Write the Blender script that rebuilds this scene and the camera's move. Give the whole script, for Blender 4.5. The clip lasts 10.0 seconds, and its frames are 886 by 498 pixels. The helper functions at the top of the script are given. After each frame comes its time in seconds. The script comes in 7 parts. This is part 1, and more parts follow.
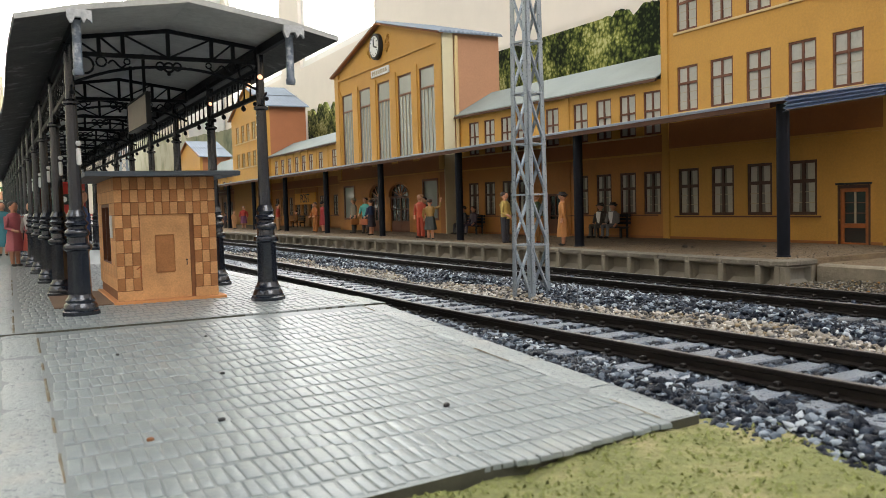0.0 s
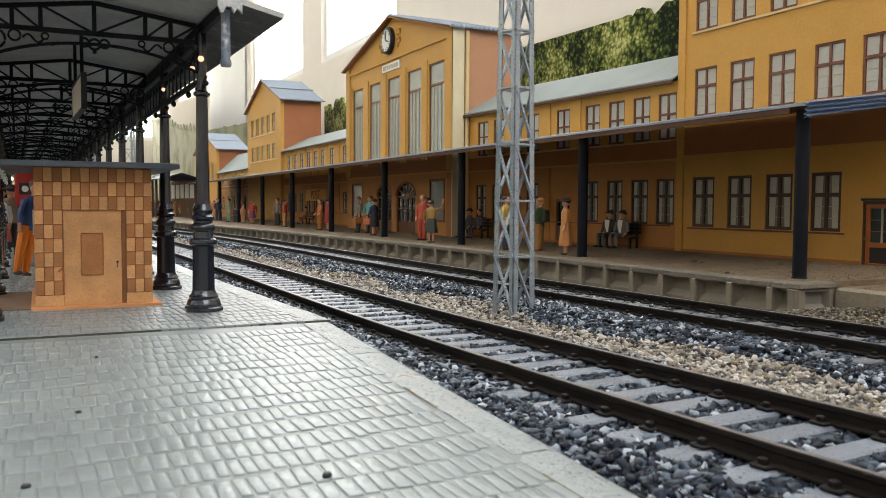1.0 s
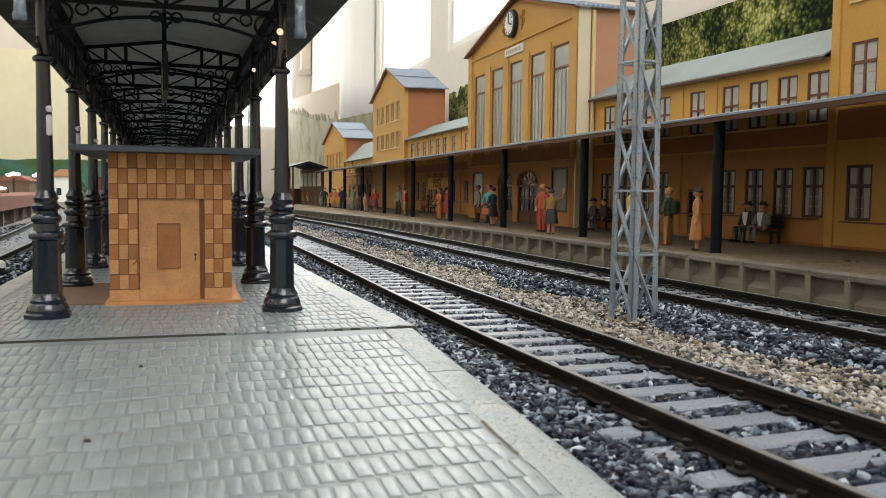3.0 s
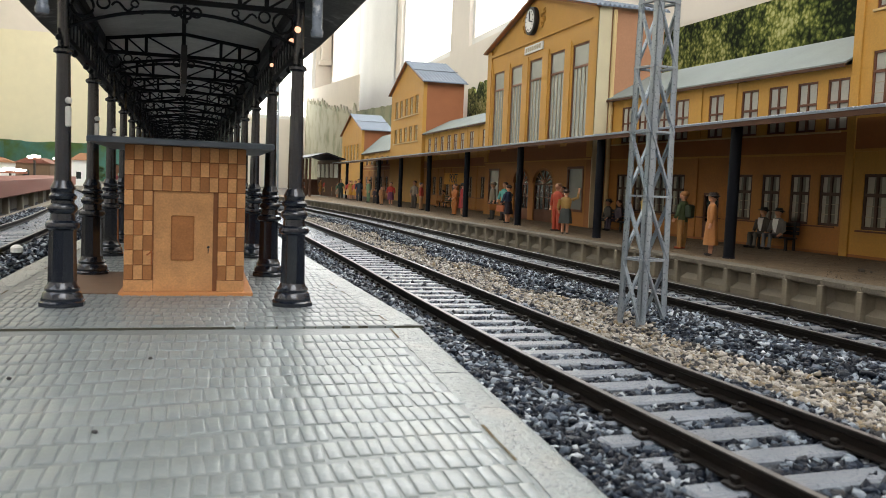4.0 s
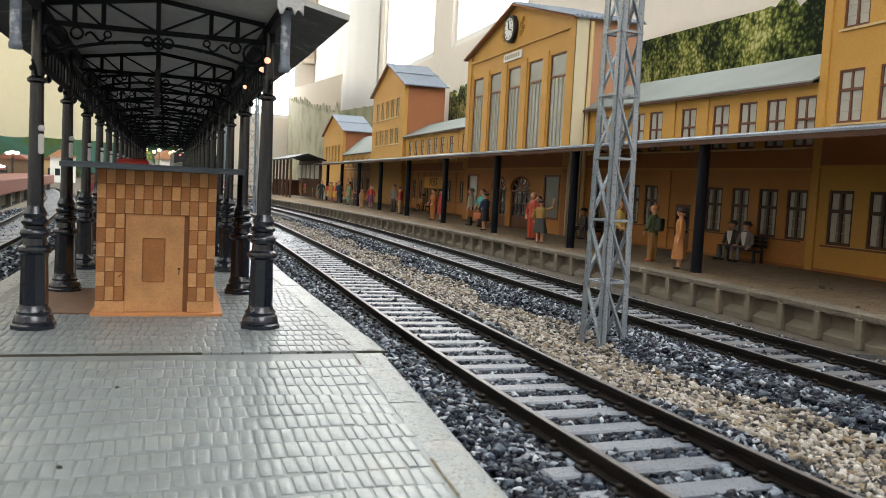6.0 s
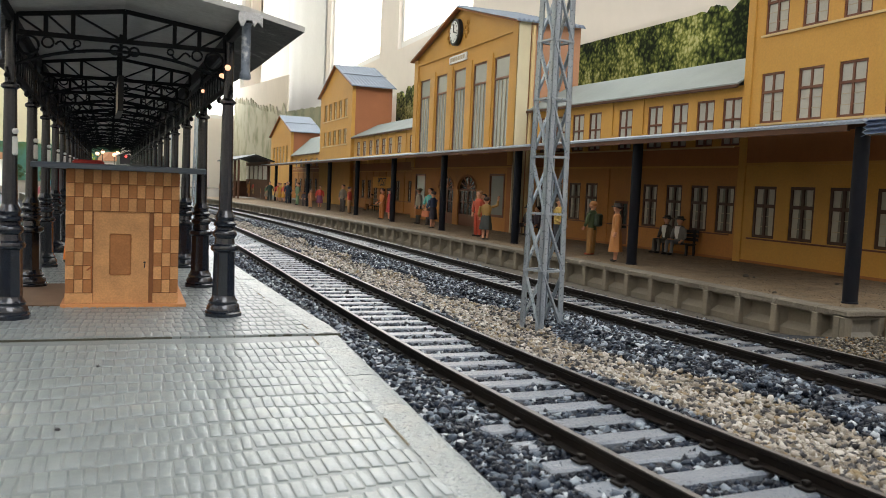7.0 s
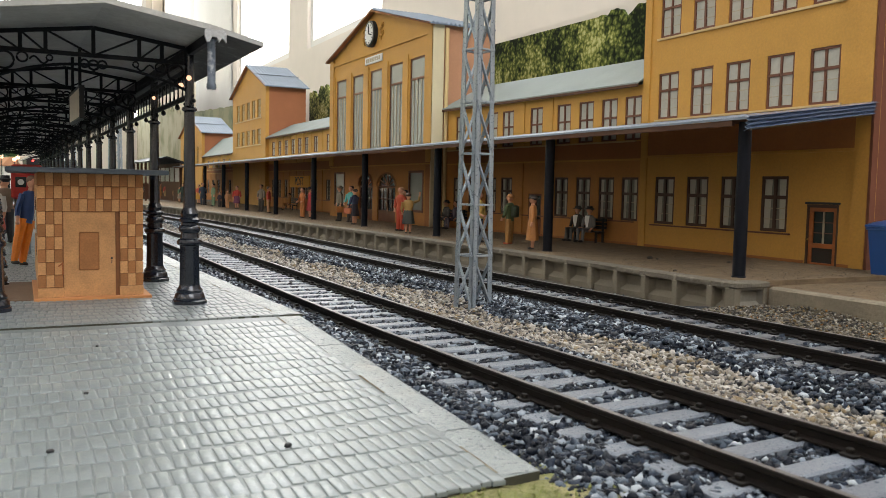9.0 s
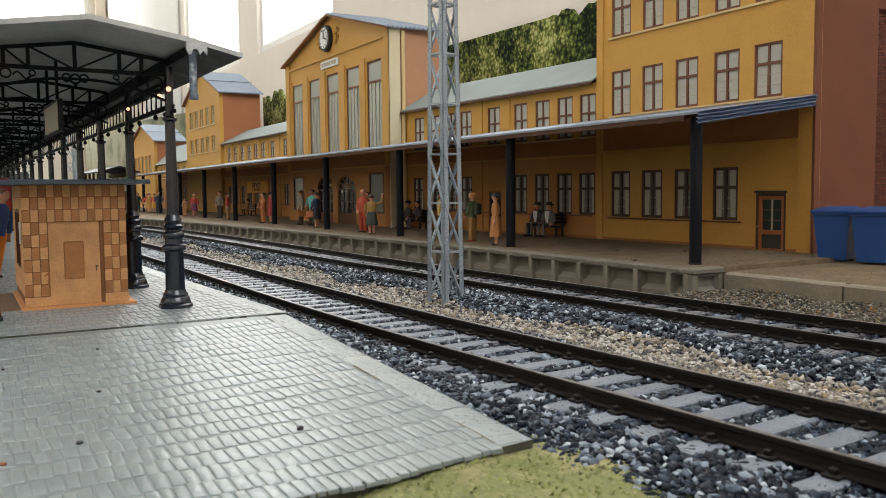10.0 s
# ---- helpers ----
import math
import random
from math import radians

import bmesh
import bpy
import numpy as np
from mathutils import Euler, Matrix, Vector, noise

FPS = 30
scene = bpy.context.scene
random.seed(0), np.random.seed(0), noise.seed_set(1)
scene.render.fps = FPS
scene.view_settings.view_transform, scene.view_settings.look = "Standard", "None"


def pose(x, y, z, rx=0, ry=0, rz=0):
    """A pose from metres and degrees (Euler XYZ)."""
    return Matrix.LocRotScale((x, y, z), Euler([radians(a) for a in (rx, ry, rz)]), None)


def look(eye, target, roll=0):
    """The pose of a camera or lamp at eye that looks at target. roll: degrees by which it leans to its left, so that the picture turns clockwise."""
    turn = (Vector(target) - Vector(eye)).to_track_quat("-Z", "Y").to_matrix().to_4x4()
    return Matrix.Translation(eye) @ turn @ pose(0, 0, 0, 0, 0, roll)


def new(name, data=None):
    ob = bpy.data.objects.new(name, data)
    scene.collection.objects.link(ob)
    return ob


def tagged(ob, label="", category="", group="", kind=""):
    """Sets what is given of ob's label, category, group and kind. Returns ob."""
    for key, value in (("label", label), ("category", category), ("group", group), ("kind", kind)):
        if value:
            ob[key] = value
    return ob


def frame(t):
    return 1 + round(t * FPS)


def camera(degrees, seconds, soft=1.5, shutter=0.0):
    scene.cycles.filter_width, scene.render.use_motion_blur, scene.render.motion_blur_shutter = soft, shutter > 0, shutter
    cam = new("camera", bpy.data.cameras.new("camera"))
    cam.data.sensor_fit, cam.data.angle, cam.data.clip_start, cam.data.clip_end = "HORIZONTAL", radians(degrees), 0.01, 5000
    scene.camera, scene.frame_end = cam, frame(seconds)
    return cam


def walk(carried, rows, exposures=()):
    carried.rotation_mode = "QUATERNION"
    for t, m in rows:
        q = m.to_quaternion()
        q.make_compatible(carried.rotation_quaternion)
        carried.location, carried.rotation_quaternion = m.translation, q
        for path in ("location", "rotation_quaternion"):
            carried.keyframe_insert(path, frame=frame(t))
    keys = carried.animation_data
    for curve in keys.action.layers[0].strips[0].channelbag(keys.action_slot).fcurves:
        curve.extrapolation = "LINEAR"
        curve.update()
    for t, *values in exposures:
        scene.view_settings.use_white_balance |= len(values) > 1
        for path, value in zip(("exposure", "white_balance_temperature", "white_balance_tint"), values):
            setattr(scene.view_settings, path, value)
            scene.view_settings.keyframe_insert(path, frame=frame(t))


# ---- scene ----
# A model railway station in 1:87. The plan is laid out in units of 9.6 mm; S turns them into metres.
S = 0.0096
cam = camera(55.9, 10.0, soft=0.3)
# the lens is close to its subject: the foreground falls out of focus
cam.data.dof.use_dof = True
cam.data.dof.focus_distance = 0.25
cam.data.dof.aperture_fstop = 150
PATH = [
    (0, (-0.287, -0.891, 1.755), (0.631, 0.883, 1.649), -1.6),
    (0.5, (0.968, -0.294, 1.913), (1.881, 1.482, 1.804), -0.7),
    (1, (1.592, 0.376, 1.848), (2.461, 2.175, 1.742), 0.3),
    (1.5, (2.335, 1.064, 2.063), (3.118, 2.901, 1.961), 0.8),
    (2, (2.705, 1.467, 2.135), (3.403, 3.338, 2.014), 0.7),
    (2.5, (2.95, 1.739, 2.006), (3.59, 3.63, 1.89), -0.5),
    (3, (2.702, 1.893, 1.87), (3.288, 3.801, 1.735), 0.6),
    (4.5, (2.878, 1.656, 2.089), (3.432, 3.571, 1.939), 2.5),
    (5, (3.123, 1.494, 2.212), (3.679, 3.409, 2.062), 2.6),
    (6.3, (2.857, 1.18, 2.479), (3.475, 3.076, 2.329), 2.8),
    (6.5, (2.834, 0.893, 2.462), (3.479, 2.781, 2.318), 2.5),
    (7, (2.532, 0.138, 2.394), (3.239, 2.003, 2.249), 2.5),
    (7.5, (2.276, -0.19, 2.359), (3.032, 1.655, 2.213), 2.4),
    (8, (2.06, -0.417, 2.309), (2.858, 1.412, 2.164), 2.2),
    (8.5, (1.621, -0.866, 2.332), (2.47, 0.939, 2.188), 1.7),
    (9, (1.252, -1.389, 2.308), (2.151, 0.391, 2.164), 1.2),
    (9.5, (0.877, -1.598, 2.282), (1.823, 0.158, 2.139), 0.4),
    (10, (0.526, -1.902, 2.28), (1.518, -0.172, 2.138), -0.6),
]


def true_size(m):
    """A pose with its place in plan units, brought to metres."""
    m = m.copy()
    m.translation = m.translation * S
    return m


walk(cam, [(t, true_size(look(eye, target, roll))) for t, eye, target, roll in PATH], [(0.0, -0.18), (1.5, -0.26), (2.5, -0.34), (5.0, -0.33), (7.0, -0.32), (8.5, -0.31), (9.5, -0.33), (10.0, -0.38)])

# ---------------------------------------------------------------- light
world = bpy.data.worlds.new("world")
scene.world = world
world.use_nodes = True
_n = world.node_tree.nodes
_sky = _n.new("ShaderNodeTexSky")
_sky.sky_type, _sky.sun_disc = "NISHITA", False
_sky.sun_elevation, _sky.sun_rotation = radians(32), radians(60)
world.node_tree.links.new(_sky.outputs[0], _n["Background"].inputs[0])
_n["Background"].inputs[1].default_value = 0.12


def window_light(name, place, target, width, height, radiance, colour=(1, 1, 1)):
    """Sky light at a room window, seen or added unseen (sizes in plan units)."""
    lamp = bpy.data.lights.new(name, "AREA")
    lamp.shape, lamp.size, lamp.size_y = "RECTANGLE", width * S, height * S
    lamp.energy = radiance * math.pi * width * height * S * S
    lamp.color = colour
    ob = new(name, lamp)
    ob.matrix_world = look(Vector(place) * S, Vector(target) * S)
    return ob


window_light("daylight_east_a", (44.0, 121.5, 76), (0, 121.5, 66), 100, 33, 7.0, (0.90, 0.96, 1.0))
window_light("daylight_east_b", (44.0, 169.5, 76), (0, 169.5, 66), 100, 41, 7.0, (0.90, 0.96, 1.0))
window_light("daylight_east_c", (44.0, 40, 81), (0, 40, 70), 92, 46, 1.9, (0.86, 0.94, 1.0))
window_light("daylight_north", (15.7, 298, 72.5), (0, 100, 20), 47, 97, 6.0, (0.92, 0.97, 1.0))
# west and south lamps: openings out of view, added to light the fronts
window_light("unseen_daylight_west", (-70, 5, 92), (20, 20, 0), 66, 110, 2.6, (0.96, 0.98, 1.0))
# fill lamp at an invented second west window, brightens the left under the canopy
window_light("fill_light_west_b", (-70, 112, 92), (10, 70, 0), 66, 70, 1.4, (0.96, 0.98, 1.0))
# unseen as well, added behind the camera for the south-facing sides
window_light("unseen_daylight_south", (16, -58, 84), (16, 20, 0), 54, 78, 7.3, (0.97, 0.98, 1.0))

# ---------------------------------------------------------------- materials


def nd(tree, kind, **inputs):
    node = tree.nodes.new(kind)
    for key, value in inputs.items():
        node.inputs[key.replace("_", " ")].default_value = value
    return node


def material(name, colour, rough=0.6, metal=0.0, vary=0.15, scale=3.0, fine=18.0, bump=0.2, depth=0.03, island=0.0, per_object=0.0, coat=0.0, second=None, second_at=0.62, spec=0.5):
    """A surface with stains at a large scale, grain at a fine scale, and relief; colours vary by island or by object where asked."""
    m = bpy.data.materials.new(name)
    m.use_nodes = True
    t = m.node_tree
    bsdf = t.nodes["Principled BSDF"]
    co = nd(t, "ShaderNodeTexCoord")
    big = nd(t, "ShaderNodeTexNoise", Scale=scale, Detail=5.0, Roughness=0.6)
    small = nd(t, "ShaderNodeTexNoise", Scale=fine, Detail=4.0, Roughness=0.65)
    for q in (big, small):
        t.links.new(co.outputs["Object"], q.inputs["Vector"])
    add = nd(t, "ShaderNodeMath")
    add.operation = "ADD"
    t.links.new(big.outputs["Fac"], add.inputs[0])
    t.links.new(small.outputs["Fac"], add.inputs[1])
    rng = nd(t, "ShaderNodeMapRange")
    rng.inputs["From Min"].default_value, rng.inputs["From Max"].default_value = 0.6, 1.4
    rng.inputs["To Min"].default_value, rng.inputs["To Max"].default_value = 1 - vary, 1 + vary
    t.links.new(add.outputs[0], rng.inputs["Value"])
    value = rng.outputs[0]
    for source, amount in (("island", island), ("object", per_object)):
        if amount:
            if source == "island":
                r = nd(t, "ShaderNodeNewGeometry").outputs["Random Per Island"]
            else:
                r = nd(t, "ShaderNodeObjectInfo").outputs["Random"]
            r2 = nd(t, "ShaderNodeMapRange")
            r2.inputs["To Min"].default_value, r2.inputs["To Max"].default_value = 1 - amount, 1 + amount
            t.links.new(r, r2.inputs["Value"])
            mul = nd(t, "ShaderNodeMath")
            mul.operation = "MULTIPLY"
            t.links.new(value, mul.inputs[0])
            t.links.new(r2.outputs[0], mul.inputs[1])
            value = mul.outputs[0]
    base = nd(t, "ShaderNodeRGB")
    base.outputs[0].default_value = (*colour, 1)
    tint = base.outputs[0]
    if second:
        mix = nd(t, "ShaderNodeMix")
        mix.data_type = "RGBA"
        ramp = nd(t, "ShaderNodeMapRange")
        ramp.inputs["From Min"].default_value, ramp.inputs["From Max"].default_value = second_at - 0.08, second_at + 0.08
        t.links.new(big.outputs["Fac"], ramp.inputs["Value"])
        t.links.new(ramp.outputs[0], mix.inputs[0])
        t.links.new(tint, mix.inputs[6])
        mix.inputs[7].default_value = (*second, 1)
        tint = mix.outputs[2]
    scale_colour = nd(t, "ShaderNodeVectorMath")
    scale_colour.operation = "SCALE"
    t.links.new(tint, scale_colour.inputs[0])
    t.links.new(value, scale_colour.inputs["Scale"])
    t.links.new(scale_colour.outputs[0], bsdf.inputs["Base Color"])
    rr = nd(t, "ShaderNodeMapRange")
    rr.inputs["To Min"].default_value, rr.inputs["To Max"].default_value = max(0.03, rough - 0.12), min(1, rough + 0.12)
    t.links.new(small.outputs["Fac"], rr.inputs["Value"])
    t.links.new(rr.outputs[0], bsdf.inputs["Roughness"])
    bsdf.inputs["Metallic"].default_value = metal
    bsdf.inputs["Coat Weight"].default_value = coat
    bsdf.inputs["Specular IOR Level"].default_value = spec
    if bump:
        b = nd(t, "ShaderNodeBump", Strength=bump, Distance=depth * S)
        t.links.new(small.outputs["Fac"], b.inputs["Height"])
        t.links.new(b.outputs[0], bsdf.inputs["Normal"])
    return m


def stones_material(name, stops, rough=0.7):
    """Loose stones: each one picks its colour from a row of real stone colours."""
    m = material(name, (0.3, 0.3, 0.3), rough, vary=0.2, scale=6, fine=40, bump=0.3, spec=0.2)
    t = m.node_tree
    bsdf = t.nodes["Principled BSDF"]
    r = nd(t, "ShaderNodeNewGeometry").outputs["Random Per Island"]
    ramp = nd(t, "ShaderNodeValToRGB")
    ramp.color_ramp.interpolation = "CONSTANT"
    e = ramp.color_ramp.elements
    while len(e) < len(stops):
        e.new(0.5)
    for k, (at, c) in enumerate(stops):
        e[k].position, e[k].color = at, (*c, 1)
    t.links.new(r, ramp.inputs[0])
    t.links.new(ramp.outputs[0], bsdf.inputs["Base Color"])
    return m


def glow(name, colour, strength):
    m = bpy.data.materials.new(name)
    m.use_nodes = True
    b = m.node_tree.nodes["Principled BSDF"]
    b.inputs["Base Color"].default_value = (*colour, 1)
    b.inputs["Emission Color"].default_value = (*colour, 1)
    b.inputs["Emission Strength"].default_value = strength
    return m


M = dict(
    cobble=material("grey_cobble_plastic", (0.190, 0.217, 0.222), 0.34, vary=0.10, scale=0.8, fine=14, bump=0.25, island=0.06, per_object=0.05, second=(0.245, 0.258, 0.245), second_at=0.66),
    joint=material("grey_joint_plastic", (0.158, 0.180, 0.182), 0.45, vary=0.15, scale=0.9, fine=16, bump=0.3),
    coping=material("pale_grey_coping", (0.24, 0.268, 0.272), 0.30, vary=0.14, scale=1.0, fine=16, bump=0.6, depth=0.05, per_object=0.03, second=(0.29, 0.29, 0.27), second_at=0.64),
    joint_dirt=material("brown_joint_dirt", (0.13, 0.095, 0.05), 0.85, vary=0.35, scale=3, fine=20, second=(0.16, 0.155, 0.12), second_at=0.55),
    plate_side=material("dirty_olive_edge", (0.055, 0.055, 0.038), 0.8, vary=0.3, scale=2),
    rail=material("dark_rusty_rail_side", (0.009, 0.0065, 0.005), 0.6, vary=0.3, scale=4, fine=25, spec=0.2),
    railhead=material("worn_steel_railhead", (0.17, 0.16, 0.155), 0.40, metal=0.8, vary=0.2, scale=2),
    sleeper=material("weathered_grey_sleeper", (0.165, 0.187, 0.222), 0.30, vary=0.22, scale=3, fine=20, per_object=0.14, bump=0.4),
    sleeper_brown=material("dirty_grey_sleeper", (0.098, 0.102, 0.112), 0.5, vary=0.25, scale=3, fine=20, per_object=0.15, bump=0.4),
    kerb=material("earthy_stone_kerb", (0.20, 0.168, 0.120), 0.9, vary=0.3, scale=1.2, fine=12, bump=0.5, depth=0.06, per_object=0.08),
    bed=material("grey_ballast_bed", (0.018, 0.020, 0.025), 0.9, vary=0.5, scale=6, fine=22, bump=0.8, depth=0.08),
    ballast=stones_material("crushed_grey_ballast", [(0, (0.006, 0.009, 0.017)), (0.56, (0.022, 0.032, 0.052)), (0.72, (0.085, 0.108, 0.140)), (0.84, (0.24, 0.28, 0.325)), (0.95, (0.42, 0.46, 0.50))], 0.42),
    gravel=stones_material("pale_tan_gravel", [(0, (0.20, 0.172, 0.135)), (0.24, (0.32, 0.292, 0.25)), (0.48, (0.46, 0.435, 0.395)), (0.64, (0.050, 0.048, 0.050)), (0.90, (0.24, 0.185, 0.11))], 0.5),
    moss=material("mossy_scatter_ground", (0.205, 0.215, 0.075), 0.95, vary=0.35, scale=1.2, fine=14, bump=0.9, depth=0.1, second=(0.28, 0.25, 0.12), second_at=0.58),
    tuft=material("olive_scatter_fibres", (0.21, 0.228, 0.075), 0.9, vary=0.2, scale=1.5, island=0.2),
    earth=material("brown_baseboard_scatter", (0.10, 0.085, 0.065), 0.95, vary=0.4, scale=0.6, fine=9, bump=0.8, depth=0.1),
    pave2=material("brown_grit_paving", (0.178, 0.124, 0.070), 0.9, vary=0.55, scale=1.6, fine=26, bump=0.9, depth=0.06),
    concrete=material("weathered_concrete", (0.185, 0.160, 0.118), 0.8, vary=0.22, scale=1.2, fine=14, bump=0.4, per_object=0.08),
    coping_worn=material("weathered_concrete_edge", (0.165, 0.145, 0.110), 0.8, vary=0.3, scale=1.6, fine=14, bump=0.7, depth=0.08, per_object=0.12, second=(0.30, 0.28, 0.235), second_at=0.68),
    litter=stones_material("brown_gravel_and_leaf_litter", [(0, (0.135, 0.115, 0.085)), (0.28, (0.20, 0.175, 0.135)), (0.50, (0.06, 0.055, 0.048)), (0.76, (0.30, 0.28, 0.24)), (0.90, (0.17, 0.115, 0.05)), (0.985, (0.26, 0.12, 0.03))], 0.85),
    concrete_in=material("recessed_concrete", (0.19, 0.176, 0.146), 0.86, vary=0.2, scale=1.5, fine=12, bump=0.3),
    ochre=material("ochre_plaster", (0.555, 0.292, 0.052), 0.62, vary=0.17, scale=0.45, fine=11, bump=0.4, depth=0.04, second=(0.485, 0.252, 0.045), second_at=0.6),
    ochre_pale=material("pale_ochre_trim", (0.62, 0.46, 0.22), 0.6, vary=0.08, scale=1),
    strip_pale=material("pale_cream_corner_strip", (0.62, 0.55, 0.36), 0.6, vary=0.08, scale=1),
    # browner and darker than the ochre of the upper storeys
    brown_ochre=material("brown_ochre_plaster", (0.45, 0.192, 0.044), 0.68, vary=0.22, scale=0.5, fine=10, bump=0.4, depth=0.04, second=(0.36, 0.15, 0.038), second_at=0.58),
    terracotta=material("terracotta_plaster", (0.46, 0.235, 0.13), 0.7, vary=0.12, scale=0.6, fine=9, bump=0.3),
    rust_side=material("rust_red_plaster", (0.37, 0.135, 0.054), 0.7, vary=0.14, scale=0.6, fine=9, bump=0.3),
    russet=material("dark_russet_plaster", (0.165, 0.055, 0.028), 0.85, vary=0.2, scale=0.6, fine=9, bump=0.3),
    blue_sheet=material("glossy_dark_blue_sheet_edge", (0.28, 0.36, 0.50), 0.18, metal=0.55, vary=0.08, scale=2, bump=0.0),
    # umber: canopy shade on the wall bands; also plinths, verges and door surrounds
    umber=material("umber_shade_band_and_trim", (0.33, 0.125, 0.034), 0.7, vary=0.15, scale=0.7, fine=9, bump=0.25),
    brick=material("dark_red_brick", (0.12, 0.036, 0.020), 0.85, vary=0.25, scale=2, fine=15, per_object=0.3, island=0.3),
    mortar=material("sooty_mortar", (0.06, 0.04, 0.032), 0.9),
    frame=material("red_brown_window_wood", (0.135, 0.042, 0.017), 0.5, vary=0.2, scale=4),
    # ground-floor frames: canopy shade put into a darker brown; also the door frame
    frame_low=material("shade_darkened_window_wood", (0.055, 0.019, 0.009), 0.5, vary=0.2, scale=4),
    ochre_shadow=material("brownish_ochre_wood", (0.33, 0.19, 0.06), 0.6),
    bar=material("cream_glazing_bar", (0.42, 0.36, 0.25), 0.6),
    pane=material("milky_window_film", (0.21, 0.20, 0.17), 0.2, vary=0.10, scale=2, fine=6, bump=0.0, coat=0.3),
    pane_pale=material("pale_cream_window_film", (0.46, 0.40, 0.24), 0.3, vary=0.10, scale=1, bump=0.0, coat=0.2),
    pane_grey=material("grey_tinted_window_film", (0.27, 0.29, 0.28), 0.22, vary=0.12, scale=1, bump=0.0, coat=0.3),
    curtain=material("white_net_curtain", (0.45, 0.435, 0.375), 0.85, vary=0.12, scale=4, fine=14),
    # near-black for unlit rooms behind windows; also a door panel and posts
    dark=material("unlit_room_and_post_black", (0.025, 0.022, 0.02), 0.7),
    darkglass=material("dark_door_glass", (0.018, 0.026, 0.027), 0.12, vary=0.2, coat=0.2),
    tin=material("pale_green_grey_sheet_roof", (0.22, 0.25, 0.24), 0.75, vary=0.14, scale=0.5, fine=7, bump=0.1, spec=0.3),
    roof_sheet=material("weathered_blue_grey_roof_metal", (0.19, 0.225, 0.275), 0.75, vary=0.18, scale=1.2, spec=0.25),
    corrugated=material("blue_grey_corrugated_metal", (0.20, 0.24, 0.30), 0.42, metal=0.1, vary=0.15, scale=1.2),
    soffit=material("brown_boarded_soffit", (0.085, 0.034, 0.015), 0.75, vary=0.2, scale=1),
    iron=material("blue_black_cast_iron", (0.007, 0.011, 0.021), 0.2, vary=0.25, scale=6, fine=14, bump=0.05, spec=0.8, second=(0.03, 0.04, 0.055), second_at=0.86),
    post_blue=material("satin_navy_black_post", (0.006, 0.007, 0.011), 0.5, vary=0.2, scale=3, fine=10, bump=0.05, spec=0.15),
    iron_dry=material("matt_black_iron", (0.009, 0.010, 0.013), 0.55, vary=0.25, scale=5, spec=0.18),
    chipped_grey=material("chipped_grey_white_paint", (0.50, 0.51, 0.52), 0.55, vary=0.3, scale=5, fine=20, bump=0.4, second=(0.20, 0.22, 0.25), second_at=0.6),
    # plain white, for the column patches and the engine's bars
    chipped=material("off_white_paint", (0.72, 0.72, 0.70), 0.5, vary=0.1),
    eave_dark=material("mottled_dark_eave", (0.10, 0.10, 0.095), 0.75, vary=0.45, scale=2.2, fine=9, bump=0.5, depth=0.06, second=(0.30, 0.30, 0.29), second_at=0.66),
    pipe=material("worn_blue_grey_pipe", (0.13, 0.16, 0.205), 0.3, vary=0.35, scale=6, fine=14, bump=0.2, second=(0.45, 0.47, 0.50), second_at=0.62),
    ceiling_grey=material("grey_painted_roof_boards", (0.47, 0.47, 0.455), 0.7, vary=0.24, scale=1.4, fine=8, bump=0.3),
    steel=material("grey_painted_mast_steel", (0.34, 0.39, 0.44), 0.3, metal=0.4, vary=0.12, scale=3, bump=0.03),
    mdf=material("laser_cut_tan_board", (0.62, 0.325, 0.135), 0.75, vary=0.32, scale=3, fine=30, bump=0.2, per_object=0.10),
    mdf_dark=material("scorched_brown_board", (0.40, 0.168, 0.056), 0.75, vary=0.32, scale=3, fine=30, bump=0.15, per_object=0.14),
    # burnt cut edges, and the shadow strip beside the kiosk door
    scorch=material("burnt_edge_and_door_shadow", (0.22, 0.085, 0.03), 0.8, vary=0.2),
    plinth=material("orange_board_edge", (0.60, 0.27, 0.10), 0.7, vary=0.1),
    slate=material("slate_grey_flat_roof", (0.072, 0.092, 0.118), 0.45, vary=0.15, scale=2),
    paper=material("off_white_paper", (0.62, 0.62, 0.58), 0.8, vary=0.06),
    board_cream=material("cream_sign_board", (0.74, 0.66, 0.55), 0.6, vary=0.1),
    black=material("matt_black_paint", (0.012, 0.012, 0.014), 0.5, vary=0.2),
    blackgloss=material("black_loco_paint", (0.012, 0.013, 0.016), 0.32, vary=0.25, scale=2, fine=14),
    red=material("signal_red_paint", (0.42, 0.022, 0.015), 0.45, vary=0.2, scale=2),
    white=material("white_paint", (0.74, 0.74, 0.72), 0.45, vary=0.06),
    yellow=material("post_yellow_board", (0.72, 0.34, 0.03), 0.6, vary=0.08),
    blue=material("blue_plastic", (0.010, 0.055, 0.20), 0.35, vary=0.08, scale=2),
    brass=material("dull_brass", (0.35, 0.22, 0.07), 0.4, metal=0.8),
    doorwood=material("orange_brown_door_wood", (0.36, 0.105, 0.022), 0.42, vary=0.3, scale=2, fine=14),
    bench=material("black_bench_wood", (0.02, 0.018, 0.016), 0.5),
    roomwall=material("cream_room_wall", (0.76, 0.70, 0.63), 0.85, vary=0.04, scale=0.05, fine=0.4, bump=0.05),
    roomwhite=material("white_room_paint", (0.80, 0.79, 0.76), 0.7, vary=0.03, scale=0.05, fine=0.4, bump=0.05),
    beige_box=material("beige_painted_box", (0.60, 0.53, 0.45), 0.7, vary=0.05, scale=0.1, fine=0.8, bump=0.05),
